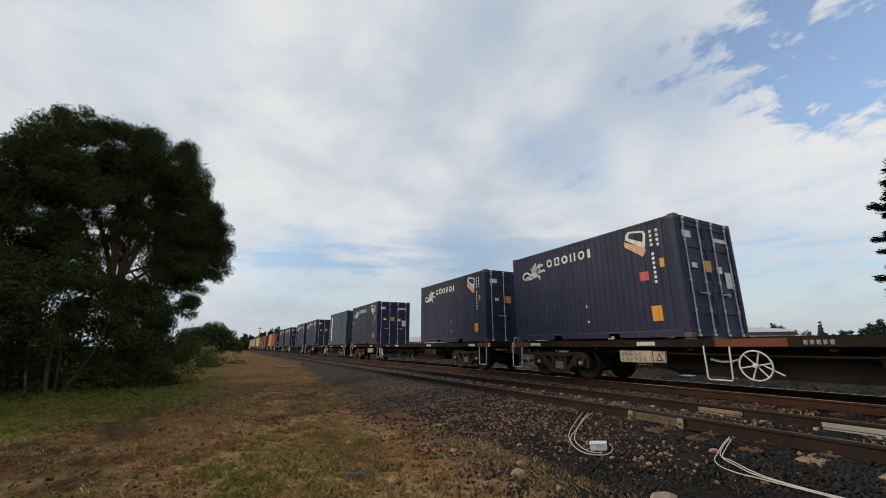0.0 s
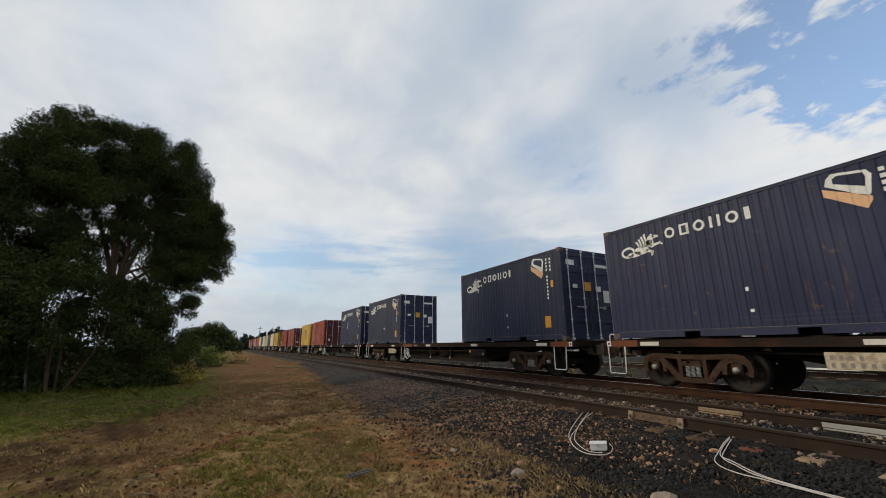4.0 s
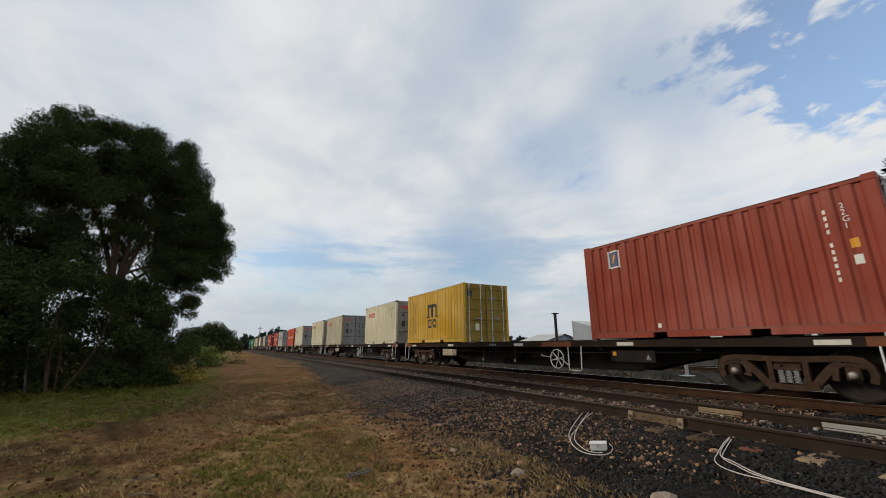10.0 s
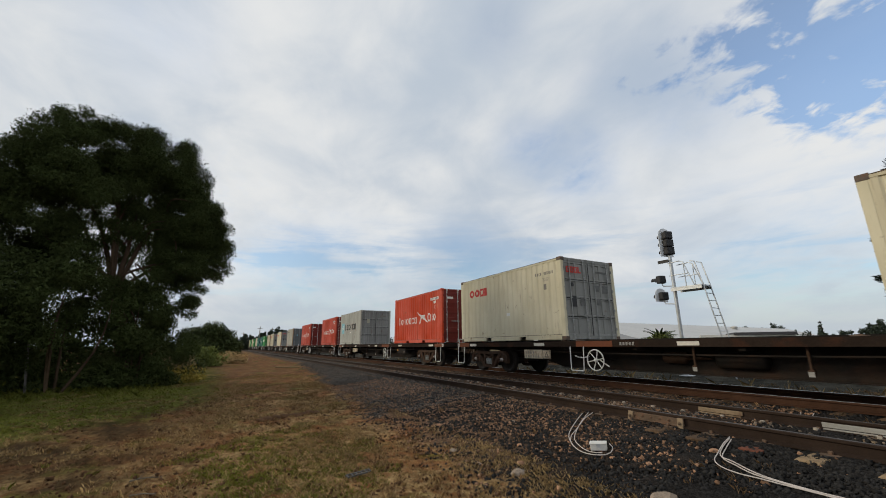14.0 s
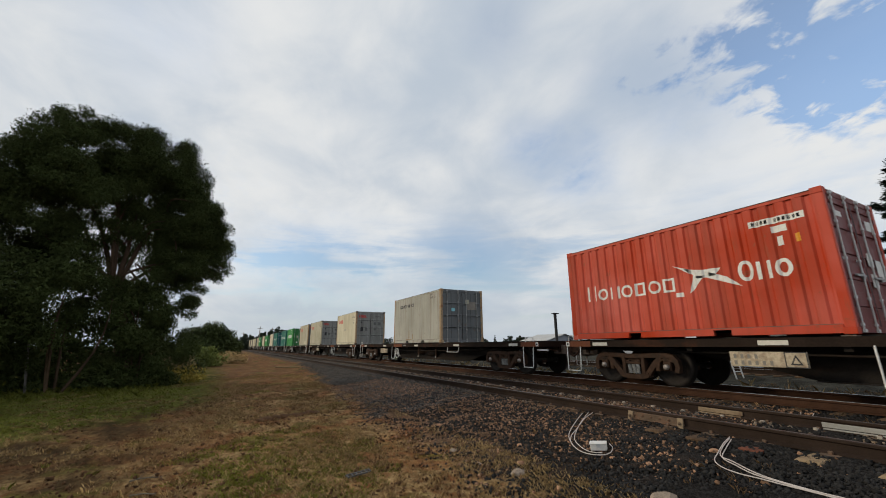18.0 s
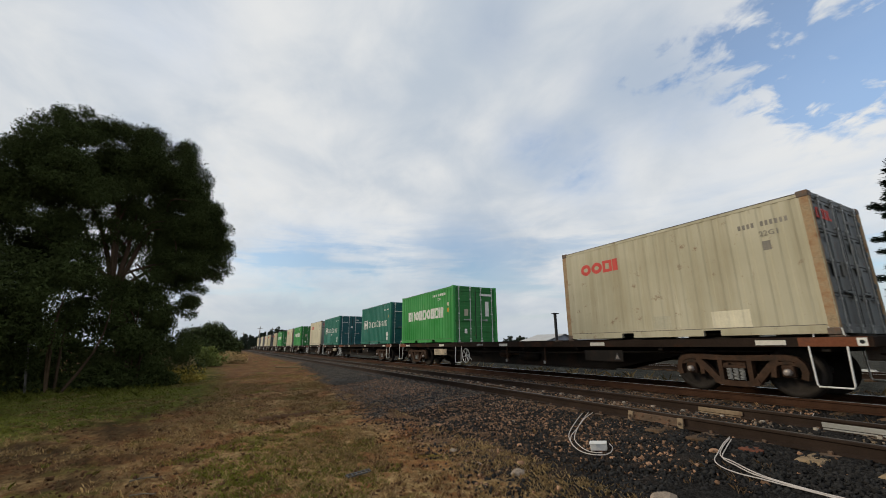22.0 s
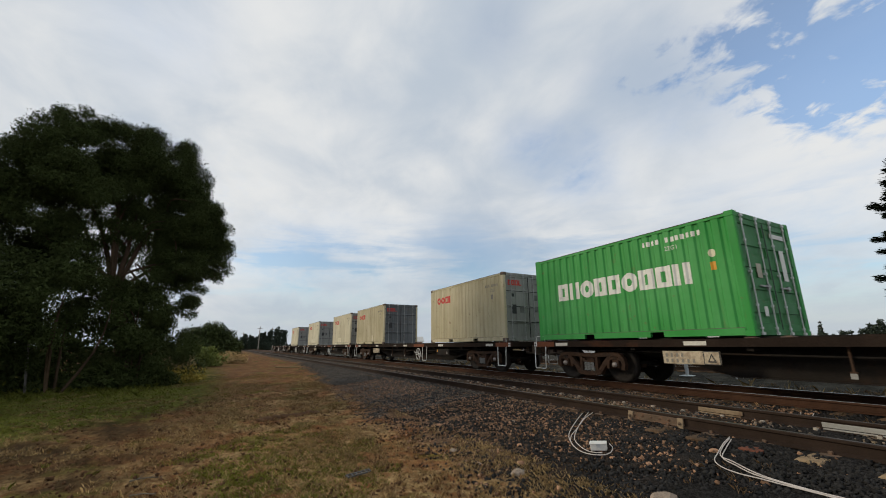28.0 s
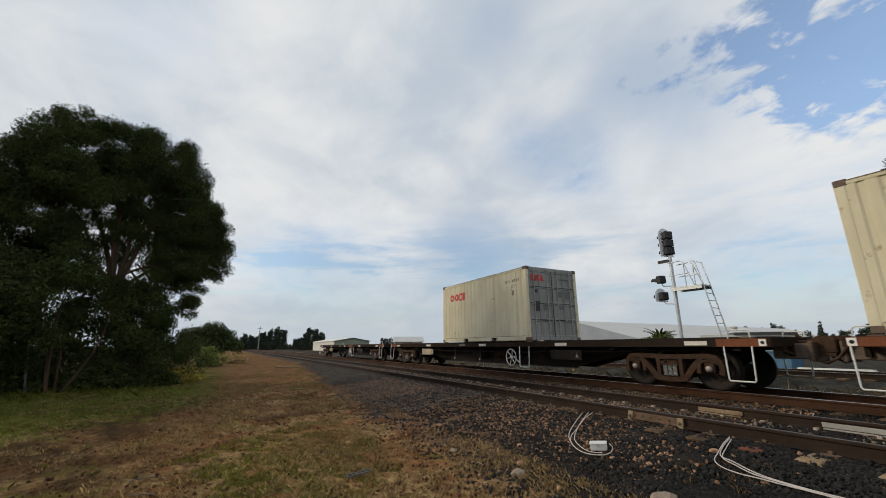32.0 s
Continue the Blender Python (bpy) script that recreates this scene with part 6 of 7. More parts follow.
# ---------- trees and bushes ----------
def leaf_cloud(name, lobes, per_lobe, size, seed, material, squash=.85, clump=.42, each=34, droop=.6, hollow=.35):
    """Many small leaves in clumps, the clumps gathered in lobes: (x, y, z, radius)."""
    r = np.random.RandomState(seed)
    cs, sc = [], []
    for x, y, z, rad in lobes:
        n = max(4, int(per_lobe * rad * rad / 4.0))
        d = r.normal(0, 1, (n, 3))
        d /= np.linalg.norm(d, axis=1)[:, None]
        f = rad * (hollow + (1 - hollow) * r.rand(n) ** .5)
        p = d * f[:, None] * (1, 1, squash) + (x, y, z)
        cs.append(p)
        sc.append(np.full(n, 1.0))
    cs = np.concatenate(cs)
    n = len(cs)
    off = r.normal(0, 1, (n, each, 3))
    off *= (clump * (.45 + .8 * r.rand(n, each, 1)) / np.maximum(np.linalg.norm(off, axis=2, keepdims=True), 1e-6)) * np.array((1.15, 1.15, .75))
    c = (cs[:, None, :] + off).reshape(-1, 3)
    m = len(c)
    a = r.normal(0, 1, (m, 3))
    a[:, 2] -= droop * 1.6
    a /= np.linalg.norm(a, axis=1)[:, None]
    b = np.cross(a, r.normal(0, 1, (m, 3)))
    b /= np.maximum(np.linalg.norm(b, axis=1), 1e-6)[:, None]
    L = size * (.6 + .8 * r.rand(m, 1))
    w = L * .32
    v = np.stack([c - a * L * .5, c + b * w * .5, c + a * L * .5, c - b * w * .5], 1).reshape(-1, 3)
    f = np.arange(m * 4).reshape(m, 4)
    return from_arrays(name, v, f, material)


def puffy_crown(name, lobes, puffs, per_puff, size, seed, material, droop=.5):
    """A crown of leafy puffs: each lobe carries smaller ragged heads of close leaves."""
    r, r2 = np.random.RandomState(seed), np.random.RandomState(seed + 900)
    out, mids = [], []
    for x, y, z, rad in lobes:
        n = max(4, int(puffs * rad * rad))
        d = r.normal(0, 1, (n, 3))
        d /= np.linalg.norm(d, axis=1)[:, None]
        c = d * rad * (.30 + .62 * r.rand(n, 1) ** .5) * (1, 1, .9) + (x, y, z)
        pr = (.16 + .20 * rad) * r.uniform(.7, 1.3, n)
        for k in range(n):
            m = int(per_puff * (pr[k] / .5) ** 2)
            q = r2.normal(0, 1, (m, 3))
            q /= np.linalg.norm(q, axis=1)[:, None]
            q *= pr[k] * (r2.rand(m, 1) ** .45) * (1 + .30 * np.sin(q[:, :1] * 7 + k) * np.sin(q[:, 1:2] * 6 + 2 * k)) * np.array((1.1, 1.1, .9))
            out.append(c[k] + q)
            mids.append(np.tile(c[k], (m, 1)))
    c, mid = np.concatenate(out), np.concatenate(mids)
    m = len(c)
    a = r.normal(0, 1, (m, 3)) + (c - mid) * 1.6      # leaves stand out from their head and hang a little
    a[:, 2] -= droop * 1.6
    a /= np.linalg.norm(a, axis=1)[:, None]
    b = np.cross(a, r.normal(0, 1, (m, 3)))
    b /= np.maximum(np.linalg.norm(b, axis=1), 1e-6)[:, None]
    L = size * (.6 + .8 * r.rand(m, 1))
    w = L * .36
    v = np.stack([c - a * L * .4 + b * w * .55, c + a * L * .6, c - a * L * .4 - b * w * .55], 1).reshape(-1, 3)
    return from_arrays(name, v, np.arange(m * 3).reshape(m, 3), material)


def limb(g, start, end, r0, r1, seed, bend=.5):
    r = random.Random(seed)
    a, b = Vector(start), Vector(end)
    k = Vector((r.uniform(-bend, bend), r.uniform(-bend, bend), r.uniform(0, bend)))
    pts = [a.lerp(b, t) + k * math.sin(t * math.pi) for t in (0, .2, .4, .6, .8, 1)]
    return g.tube(pts, r0, 8, r1)


gum_lobes = [(-19.0, -6.15, 9.15, 1.35), (-18.7, -7.6, 7.7, 1.4), (-19.6, -4.8, 9.0, 1.45), (-19.9, -3.4, 9.3, 1.3), (-20.4, -4.2, 7.7, 1.6), (-20.0, -2.5, 8.4, 1.2), (-19.9, -1.9, 7.2, 1.2), (-20.1, -1.45, 6.0, 1.05),
             (-19.9, -2.1, 4.9, 1.0), (-20.8, -3.2, 6.3, 1.1), (-18.6, -5.9, 7.1, 1.6), (-19.2, -7.3, 6.0, 1.9), (-18.3, -9.4, 6.5, 2.1), (-18.6, -9.4, 4.4, 2.6), (-20.0, -6.0, 5.0, 1.3), (-20.0, -1.55, 4.2, .65), (-19.4, -4.7, 5.9, .7),
             (-20.3, -1.25, 6.1, .85), (-20.3, -.95, 5.2, .8), (-19.0, -6.15, 9.8, 1.0), (-19.0, -6.8, 8.9, .9), (-20.2, -3.3, 10.0, 1.1), (-20.0, -4.3, 9.9, 1.0), (-20.2, -2.35, 9.2, 1.05), (-20.3, -3.3, 5.5, 1.2), (-20.3, -2.6, 4.2, .7), (-19.9, -4.3, 3.0, 1.3), (-20.3, -1.65, 7.6, .95), (-20.2, -3.6, 6.6, 1.0), (-20.3, -1.05, 4.3, .5), (-20.3, -1.5, 3.7, .4), (-20.2, -1.25, 7.3, .75), (-20.3, -.95, 6.5, .7), (-20.1, -2.0, 8.9, .8), (-20.3, -2.45, 4.7, .65), (-20.3, -2.9, 3.8, .7), (-20.4, -1.9, 5.0, .7), (-20.3, -1.3, 5.7, .75), (-20.4, -.8, 5.6, .5), (-20.3, -.7, 6.6, .5), (-20.3, -1.7, 3.3, .6), (-20.3, -2.3, 2.8, .8), (-20.3, -1.9, 1.6, .8), (-20.2, -.75, 4.9, .4)]
gum = thing("gum_tree", "tall dark eucalyptus with a broad drooping crown", "tree", m=pose(-19.9, -3.4, ht(-19.9, -3.4) - .1))
base = Vector((-19.9, -3.4, ht(-19.9, -3.4) - .1))
g = Geo()
limb(g, (0, 0, 0), (.2, -.75, 4.2), .27, .19, 1, .2)
part("trunk", g, M["bark"], gum)
for i, (tip, r0) in enumerate((((-.3, .9, 8.4), .15), ((.5, -1.3, 8.8), .17), ((.1, -.6, 7.0), .16), ((-.2, 1.5, 5.6), .11), ((.8, -3.0, 8.6), .15), ((-.5, .2, 9.0), .10), ((.9, -4.6, 7.0), .13), ((-.1, 1.3, 4.6), .08))):
    g = Geo()
    limb(g, (.2, -.75, 3.2 + .15 * i), tip, r0 * .68, .03, 10 + i, .6)
    for j in range(3):
        s = Vector((.2, -.75, 3.6)).lerp(Vector(tip), .45 + .17 * j)
        rj = random.Random(100 * i + j)
        limb(g, s, s + Vector((rj.uniform(-1.1, 1.1), rj.uniform(-1.1, 1.1), rj.uniform(.2, 1.1))), .05, .015, 50 + i * 4 + j, .3)
    part("limb", g, M["bark"], gum)
part("crown", puffy_crown("crown", [(x - base.x, y - base.y, z - base.z, r + .12) for x, y, z, r in gum_lobes], 10.5, 1300, .085, 5, M["leaf"]), None, gum, "dark drooping leaves")
for seed, lobes, foot, lab in (
        (7, [(-17.8, -5.0, 3.1, 1.5), (-17.5, -6.4, 3.0, 1.9), (-17.2, -8.0, 2.7, 2.4), (-17.8, -4.7, 4.1, 1.0), (-18.6, -5.7, 1.5, 1.2), (-18.4, -7.4, 1.5, 1.5), (-18.6, -9.2, 1.4, 1.6)], (-18.0, -4.75), "dark bushy young tree under the eucalyptus"),
        (8, [(-19.2, -3.2, 2.5, 1.45), (-19.4, -2.45, 2.1, 1.0), (-19.3, -3.7, 1.3, 1.1), (-19.5, -2.6, 1.0, .9), (-19.2, -3.0, 3.5, 1.1)], (-19.4, -3.0), "dense dark shrub beside the eucalyptus trunk")):
    b = Vector((foot[0], foot[1], ht(*foot) - .05))
    sh = thing("young_tree", lab, "tree", m=pose(*b))
    for j in range(4):
        g = Geo()
        rj = random.Random(seed * 9 + j)
        limb(g, (rj.uniform(-.3, .3), rj.uniform(-.5, .5), 0), (rj.uniform(-.8, .8), rj.uniform(-1.2, 1.2), 3.2), .05, .015, seed + j, .3)
        part("stem", g, M["bark"], sh)
    part("crown", puffy_crown("crown", [(x - b.x, y - b.y, z - b.z, r) for x, y, z, r in lobes], 9, 620, .11, seed, M["leaf"], .2), None, sh)


def bush(name, label, category, at, lobes, per, size, seed, material, group="", stem=True):
    b = Vector((at[0], at[1], ht(*at) - .05))
    o = thing(name, label, category, group, m=pose(*b))
    part("leaves", leaf_cloud("leaves", lobes, per * 4, size * 1.25, seed, material, .9, size * 2.0, 30, .1), None, o)
    g = Geo()
    top = max(z for x, y, z, r in lobes)
    for j in range(3):
        rj = random.Random(seed * 3 + j)
        limb(g, (rj.uniform(-.2, .2), rj.uniform(-.2, .2), 0), (rj.uniform(-.6, .6), rj.uniform(-.6, .6), top), .02 * top, .006 * top, seed + j, .2)
    part("stems", g, M["bark"], o)
    return o


for k, (x, y) in enumerate(((-25, -6.2), (-25.5, -8.6), (-24.5, -11.0), (-26, -4.2), (-23.5, -13.5))):
    bush("dark_shrub", "dark straggling shrub behind the eucalyptus", "bush", (x, y), [(0, -.6, 1.2, 1.2), (0, .7, 1.3, 1.1), (0, 0, 2.2, 1.0), (.4, 0, .6, 1.2)], 18, .22, 60 + k, M["leaf"], "shrubs behind the tree")
bush("roadside_bush", "rounded dark green bush beside the track", "bush", (-58, -1.6), [(0, 0, 2.6, 2.0), (0, -1.8, 2.3, 1.7), (0, 1.4, 2.2, 1.6), (0, .4, 3.4, 1.2), (.3, -.6, 1.2, 2.0), (.2, 2.0, 1.3, 1.4)], 44, .30, 21, M["leaf_bush"])
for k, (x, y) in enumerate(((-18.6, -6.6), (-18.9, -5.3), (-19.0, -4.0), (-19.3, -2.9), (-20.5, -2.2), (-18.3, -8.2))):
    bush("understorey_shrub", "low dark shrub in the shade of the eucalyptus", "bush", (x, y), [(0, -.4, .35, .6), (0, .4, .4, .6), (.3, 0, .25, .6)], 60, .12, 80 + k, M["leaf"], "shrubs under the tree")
M["leaf_low"] = mat("bright_shrub_leaf", (0.14, 0.165, 0.045), .7, 0, .3, .5, 6, 0, None, 0, 1, False, .4, spec=.12)
bush("low_shrub", "low green shrub beside the dirt track", "bush", (-38, -1.9), [(0, -1.6, .8, 1.0), (0, -.4, .85, .95), (.3, .7, .75, .8), (0, 1.5, .5, .6)], 50, .20, 22, M["leaf_low"])
bush("low_shrub", "low dull green shrub near the eucalyptus", "bush", (-29, -2.3), [(0, -.8, .6, .9), (0, .3, .6, .7), (.4, .9, .4, .5)], 50, .16, 23, M["leaf_bush"])
M["leaf_pale"] = mat("greyish_twigs", (0.25, 0.19, 0.10), .8, 0, .3, .5, 6, 0, None, 0, 1, False, .4, spec=.12)
bush("pale_shrub", "greyish dry shrub beside the dirt track", "bush", (-24.6, -2.1), [(0, -.25, .55, .55), (0, .30, .75, .45)], 70, .11, 24, M["leaf_pale"])
M["leaf_yellow"] = mat("yellowing_leaf", (0.36, 0.28, 0.06), .8, 0, .3, .5, 6, 0, None, 0, 1, False, .4, spec=.12)
bush("yellow_shrub", "yellow-green shrub beside the dirt track", "bush", (-21.4, -1.35), [(0, -.35, .38, .45), (0, .1, .42, .45), (.1, .5, .28, .35)], 80, .09, 25, M["leaf_yellow"])
bush("grass_clump", "tall dry yellow grass clump beside the track", "grass", (-42.5, .75), [(0, -.7, .45, .55), (0, 0, .55, .6), (.2, .7, .4, .5)], 80, .16, 26, M["grass_dry"])


def far_tree(x, y, h, w, seed, label="distant dark green tree on the skyline", cone=False):
    o = thing("distant_tree", label, "tree", "trees on the skyline", m=pose(x, y, -.2))
    r = random.Random(seed)
    part("trunk", Geo().tube([(0, 0, 0), (0, r.uniform(-.2, .2), h * .8)], .05 * h, 7, .015 * h), M["bark"], o)
    across = Vector((-y, x, 0)).normalized()
    lobes = []
    if cone:
        for k in range(7):
            lobes.append((0, 0, h * (.18 + .125 * k), w * .5 * (1 - k / 6) + .06 * w))
    else:      # several leading stems side by side, each leafy to near the ground
        for k in range(6):
            f = (k + .5) / 6 - .5 + r.uniform(-.06, .06)
            a = across * f * w
            top = h * (1 - .55 * abs(f) ** 1.2 - r.uniform(0, .22))
            z = .12 * h
            while z < top * .96:
                q = w * r.uniform(.11, .17) * (1.15 - .55 * z / h)
                lobes.append((a.x + r.uniform(-.06, .06) * w, a.y, z, q))
                z += q * 1.15
    rad = sum(q for *_, q in lobes) / len(lobes)
    part("crown", leaf_cloud("crown", lobes, 30 / max(.05, rad ** 2 / 4), max(.34, .05 * h + .16), seed, M["leaf_hazed"], 1.0, .05 * w, 9, 0), None, o)


for k, (x, y, h, w) in enumerate(((-179, 18.6, 10.2, 7.5), (-180, 13.8, 8.3, 4.0), (-167, 31.7, 10.4, 7.5), (-168, 26.5, 6.4, 5.5), (-190, 8.4, 7.8, 6.0), (-189, 11.0, 7.0, 3.5), (-169, 22.8, 3.2, 3.0),
                                  (-140, 53.2, 5.2, 6.0), (-139, 57, 4.6, 4.0), (-125, 80, 5.6, 4.5), (-124, 84, 4.8, 4.0), (-118, 92.5, 5.2, 5.5), (-116, 96, 5.4, 4.5), (-108, 104, 4.8, 7), (-61, 137, 7.4, 6.5), (-57, 140, 7.6, 7.0), (-64, 136, 6.2, 5.0),
                                  (-31, 106, 4.3, 5.0), (-26.5, 107, 6.3, 5.0), (-35.5, 104, 4.7, 6.0), (-39, 103, 4.3, 4.0), (-22, 108, 3.0, 4), (-14, 110, 3.3, 5), (-4, 111, 5.0, 5), (-98, 113, 5.0, 7), (-84, 122, 5.5, 8))):
    far_tree(x, y, h, w, 300 + k)
far_tree(-33.9, 104.6, 6.2, 2.4, 340, "distant pointed conifer on the skyline", True)
far_tree(-37.6, 103.4, 4.6, 1.6, 341, "distant pointed conifer on the skyline", True)
far_tree(-121.5, 88.0, 5.6, 1.8, 342, "distant pointed conifer on the skyline", True)


def palm():
    o = thing("palm_shrub", "spiky green palm-like shrub by the warehouse", "bush", m=pose(-24.5, 37.7, -.1))
    part("trunk", Geo().tube([(0, 0, 0), (0, 0, 1.6)], .22, 9, .16), M["bark"], o)
    r = random.Random(4)
    frond = Geo()
    vs, fs = [], []
    for i in range(9):
        t = i / 8
        x, z = 1.9 * t, 1.0 * t - 1.35 * t * t
        w = .26 * (1 - t * .8)
        vs += [(x, -w, z - .05), (x, 0, z), (x, w, z - .05)]
        if i:
            a, b = 3 * i - 3, 3 * i
            fs += [(a, b, b + 1, a + 1), (a + 1, b + 1, b + 2, a + 2)]
    me = frond.add(vs, fs).mesh("frond", M["leaf_bush"])
    for i in range(110):
        part("frond", me, None, o, m=pose(0, 0, 1.5 + r.uniform(-.5, .3), 0, r.uniform(-70, 45), r.uniform(0, 360)))
    part("leaves", leaf_cloud("leaves", [(0, 0, 1.9, 1.0), (.7, -.5, 1.6, .8), (-.7, .5, 1.6, .8)], 160, .30, 31, M["leaf_low"], .9, .4, 26, .1), None, o, "yellow-green leaves")


palm()


def conifer():
    """A tall cedar-like conifer of flat tiers; only its branch tips come into view."""
    o = thing("conifer_tree", "tall dark conifer with spreading tiers of needles", "tree", m=pose(-4.40, 31.75, 0))
    part("trunk", Geo().tube([(0, 0, 0), (0, 0, 13.6)], .40, 10, .04), M["bark"], o)
    r = random.Random(12)
    tiers = []
    for k in range(25):
        z = 2.9 + k * .42
        n = 11
        for j in range(n):
            a = 2 * math.pi * (j + .5 * (k % 2)) / n + r.uniform(-.2, .2)
            reach = float(np.interp(z, (2.8, 4.4, 5.2, 8.0, 9.5, 11.0, 12.6, 13.5), (2.2, 2.9, 3.2, 2.9, 2.3, 1.6, .7, .2))) * r.uniform(.35, 1.08)
            tiers.append((z + r.uniform(-.15, .15), a, reach))
    rr = np.random.RandomState(6)
    V, F = [], []
    for z, a, reach in tiers:
        m = int(210 * reach)
        t = rr.rand(m) ** .6
        half = .26 + .42 * (1 - t) * reach * .35
        side = rr.uniform(-1, 1, m) * half
        ca, sa = math.cos(a), math.sin(a)
        px, py = ca * t * reach - sa * side, sa * t * reach + ca * side
        pz = z + .10 * t * reach + rr.normal(0, .075, m)
        L = .10 + .14 * rr.rand(m)
        da = a + rr.normal(0, .9, m)
        dx, dy, dz = np.cos(da) * L, np.sin(da) * L, L * rr.uniform(-.1, .35, m)
        w = .030
        c = np.stack([px, py, pz], 1)
        d = np.stack([dx, dy, dz], 1)
        s = np.stack([-np.sin(da) * w, np.cos(da) * w, rr.uniform(-w, w, m)], 1)
        v = np.stack([c - d * .4, c + s, c + d, c - s], 1).reshape(-1, 3)
        F.append(np.arange(m * 4).reshape(m, 4) + sum(len(q) for q in V))
        V.append(v)
    part("crown", from_arrays("crown", np.concatenate(V), np.concatenate(F), M["leaf_conifer"]), None, o, "dark needles in tiers")
    g = Geo()
    for z, a, reach in tiers:
        g.tube([(0, 0, z - .1), (math.cos(a) * reach * .9, math.sin(a) * reach * .9, z + .09 * reach)], .05, 5, .012)
    part("boughs", g, M["bark"], o)


conifer()


# ---------- small things by the near track ----------
def cable(label, *runs):
    o = thing("cable", label, "cable", "loose cables by the track")
    for pts in runs:
        P = [Vector(p) for p in pts]
        fine = []
        for i in range(len(P) - 1):     # round the bends
            a, b, c, d = P[max(i - 1, 0)], P[i], P[i + 1], P[min(i + 2, len(P) - 1)]
            for k in range(4):
                h = k / 4
                fine.append(b + .5 * h * (c - a + h * (2 * a - 5 * b + 4 * c - d + h * (3 * (b - c) + d - a))))
        fine.append(P[-1])
        fine = [(p.x, p.y, ht(p.x, p.y) + .040) for p in fine]
        part("strand", Geo().tube(fine, .0062, 7), M["cable"], o)
    return o


loop = [(-5.08, 5.67, 0), (-4.94, 5.3, 0), (-4.67, 4.84, 0), (-4.52, 4.57, 0), (-4.3, 4.33, 0), (-4.02, 4.17, 0), (-3.82, 4.15, 0), (-3.69, 4.23, 0), (-3.68, 4.36, 0), (-3.78, 4.52, 0), (-3.89, 4.6, 0)]
cable("looped white cable lying on the ballast", loop, [(-5.14, 5.63, 0), (-4.88, 5.17, 0), (-4.59, 4.74, 0), (-4.36, 4.46, 0), (-4.08, 4.28, 0), (-3.88, 4.22, 0), (-3.74, 4.28, 0)],
      [(-5.2, 5.55, 0), (-4.95, 5.12, 0), (-4.66, 4.68, 0), (-4.45, 4.45, 0), (-4.2, 4.26, 0)])
lead = [(-2.95, 5.67, 0), (-2.9, 5.41, 0), (-2.8, 5.08, 0), (-2.73, 4.87, 0), (-2.59, 4.73, 0), (-2.4, 4.67, 0), (-2.21, 4.67, 0), (-2.0, 4.66, 0), (-1.6, 4.66, 0), (-0.9, 4.7, 0)]
cable("white cables running along the ballast", lead, [(-2.93, 5.62, 0), (-2.85, 5.29, 0), (-2.74, 5.02, 0), (-2.58, 4.94, 0), (-2.3, 4.78, 0), (-2.02, 4.71, 0), (-1.6, 4.69, 0), (-.9, 4.75, 0)],
      [(-2.90, 5.60, 0), (-2.80, 5.25, 0), (-2.70, 4.98, 0), (-2.52, 4.86, 0), (-2.3, 4.74, 0), (-2.0, 4.69, 0), (-1.6, 4.64, 0)])
cable("two short white leads beside the rail", [(-3.3, 8.6, 0), (-3.12, 8.1, 0), (-3.0, 7.6, 0)], [(-3.16, 8.7, 0), (-3.0, 8.1, 0), (-2.94, 7.6, 0)])
jb = thing("junction_box", "white plastic junction box on the ballast", "box", m=pose(-3.88, 4.39, ht(-3.88, 4.39) + .02, 4, -5, 38))
part("body", Geo().box(-.10, .10, -.055, .055, 0, .075, .01), M["box_white"], jb)
part("lid", Geo().box(-.106, .106, -.061, .061, .075, .095, .006), M["box_white"], jb)
part("clip", Geo().box(-.02, .02, -.072, -.060, .05, .09), M["galv"], jb)
M["joint_pale"] = mat("dirty_pale_joint", (0.27, 0.20, 0.13), .8, 0, .3, 4, 40, .2, (0.09, 0.05, 0.03), .5, 5, spec=.12)
M["rail_white"] = mat("white_painted_web", (0.30, 0.29, 0.265), .6, 0, .15, 5, 50, .1, (0.22, 0.15, 0.10), .3, 9)
for name, lab, x0, x1, y, mt in (("fishplate", "long brown rail joint plate bolted to the near rail", -4.49, -3.64, NEAR - .75, "plate"),
                                 ("fishplate", "pale dirty rail joint plate on the inner rail", -4.27, -3.59, NEAR + .75, "joint_pale"),
                                 ("insulated_joint", "white painted insulated joint on the inner rail", -2.62, -1.95, NEAR + .75, "rail_white")):
    o = thing(name, lab, "rail fitting", "rail joints", m=pose((x0 + x1) / 2, y, RAIL - .183))
    h = (x1 - x0) / 2
    part("bar", Geo().box(-h, h, -.042, -.012, *((.030, .122) if mt == "plate" else (.040, .105)), .006), M[mt], o)
    part("foot_strip", Geo().box(-h * .96, h * .96, -.075, -.030, .016, .034, .004), M[mt], o)
    for k in range(6 if mt == "plate" else 0):
        part("bolt", Geo().lathe([(0, -.058), (.015, -.058), (.015, -.042)], 6, "y"), M["plate"] if mt != "rail_white" else M[mt], o, m=pose(h * (-.83 + .332 * k), 0, .078))
for x in (-4.47, -3.67):
    o = thing("rail_clamp", "pale rusty clamp on the near rail", "rail fitting", "rail joints", m=pose(x, NEAR - .75, RAIL - .183, 0, 0, 90))
    part("jaw", Geo().prism([(-.09, 0), (-.05, 0), (-.045, .13), (-.062, .13)], -.04, .04), M["joint_pale"], o)
    part("bolt", Geo().lathe([(0, -.10), (.02, -.10), (.02, -.06)], 6, "x"), M["plate"], o, m=pose(0, 0, .06))
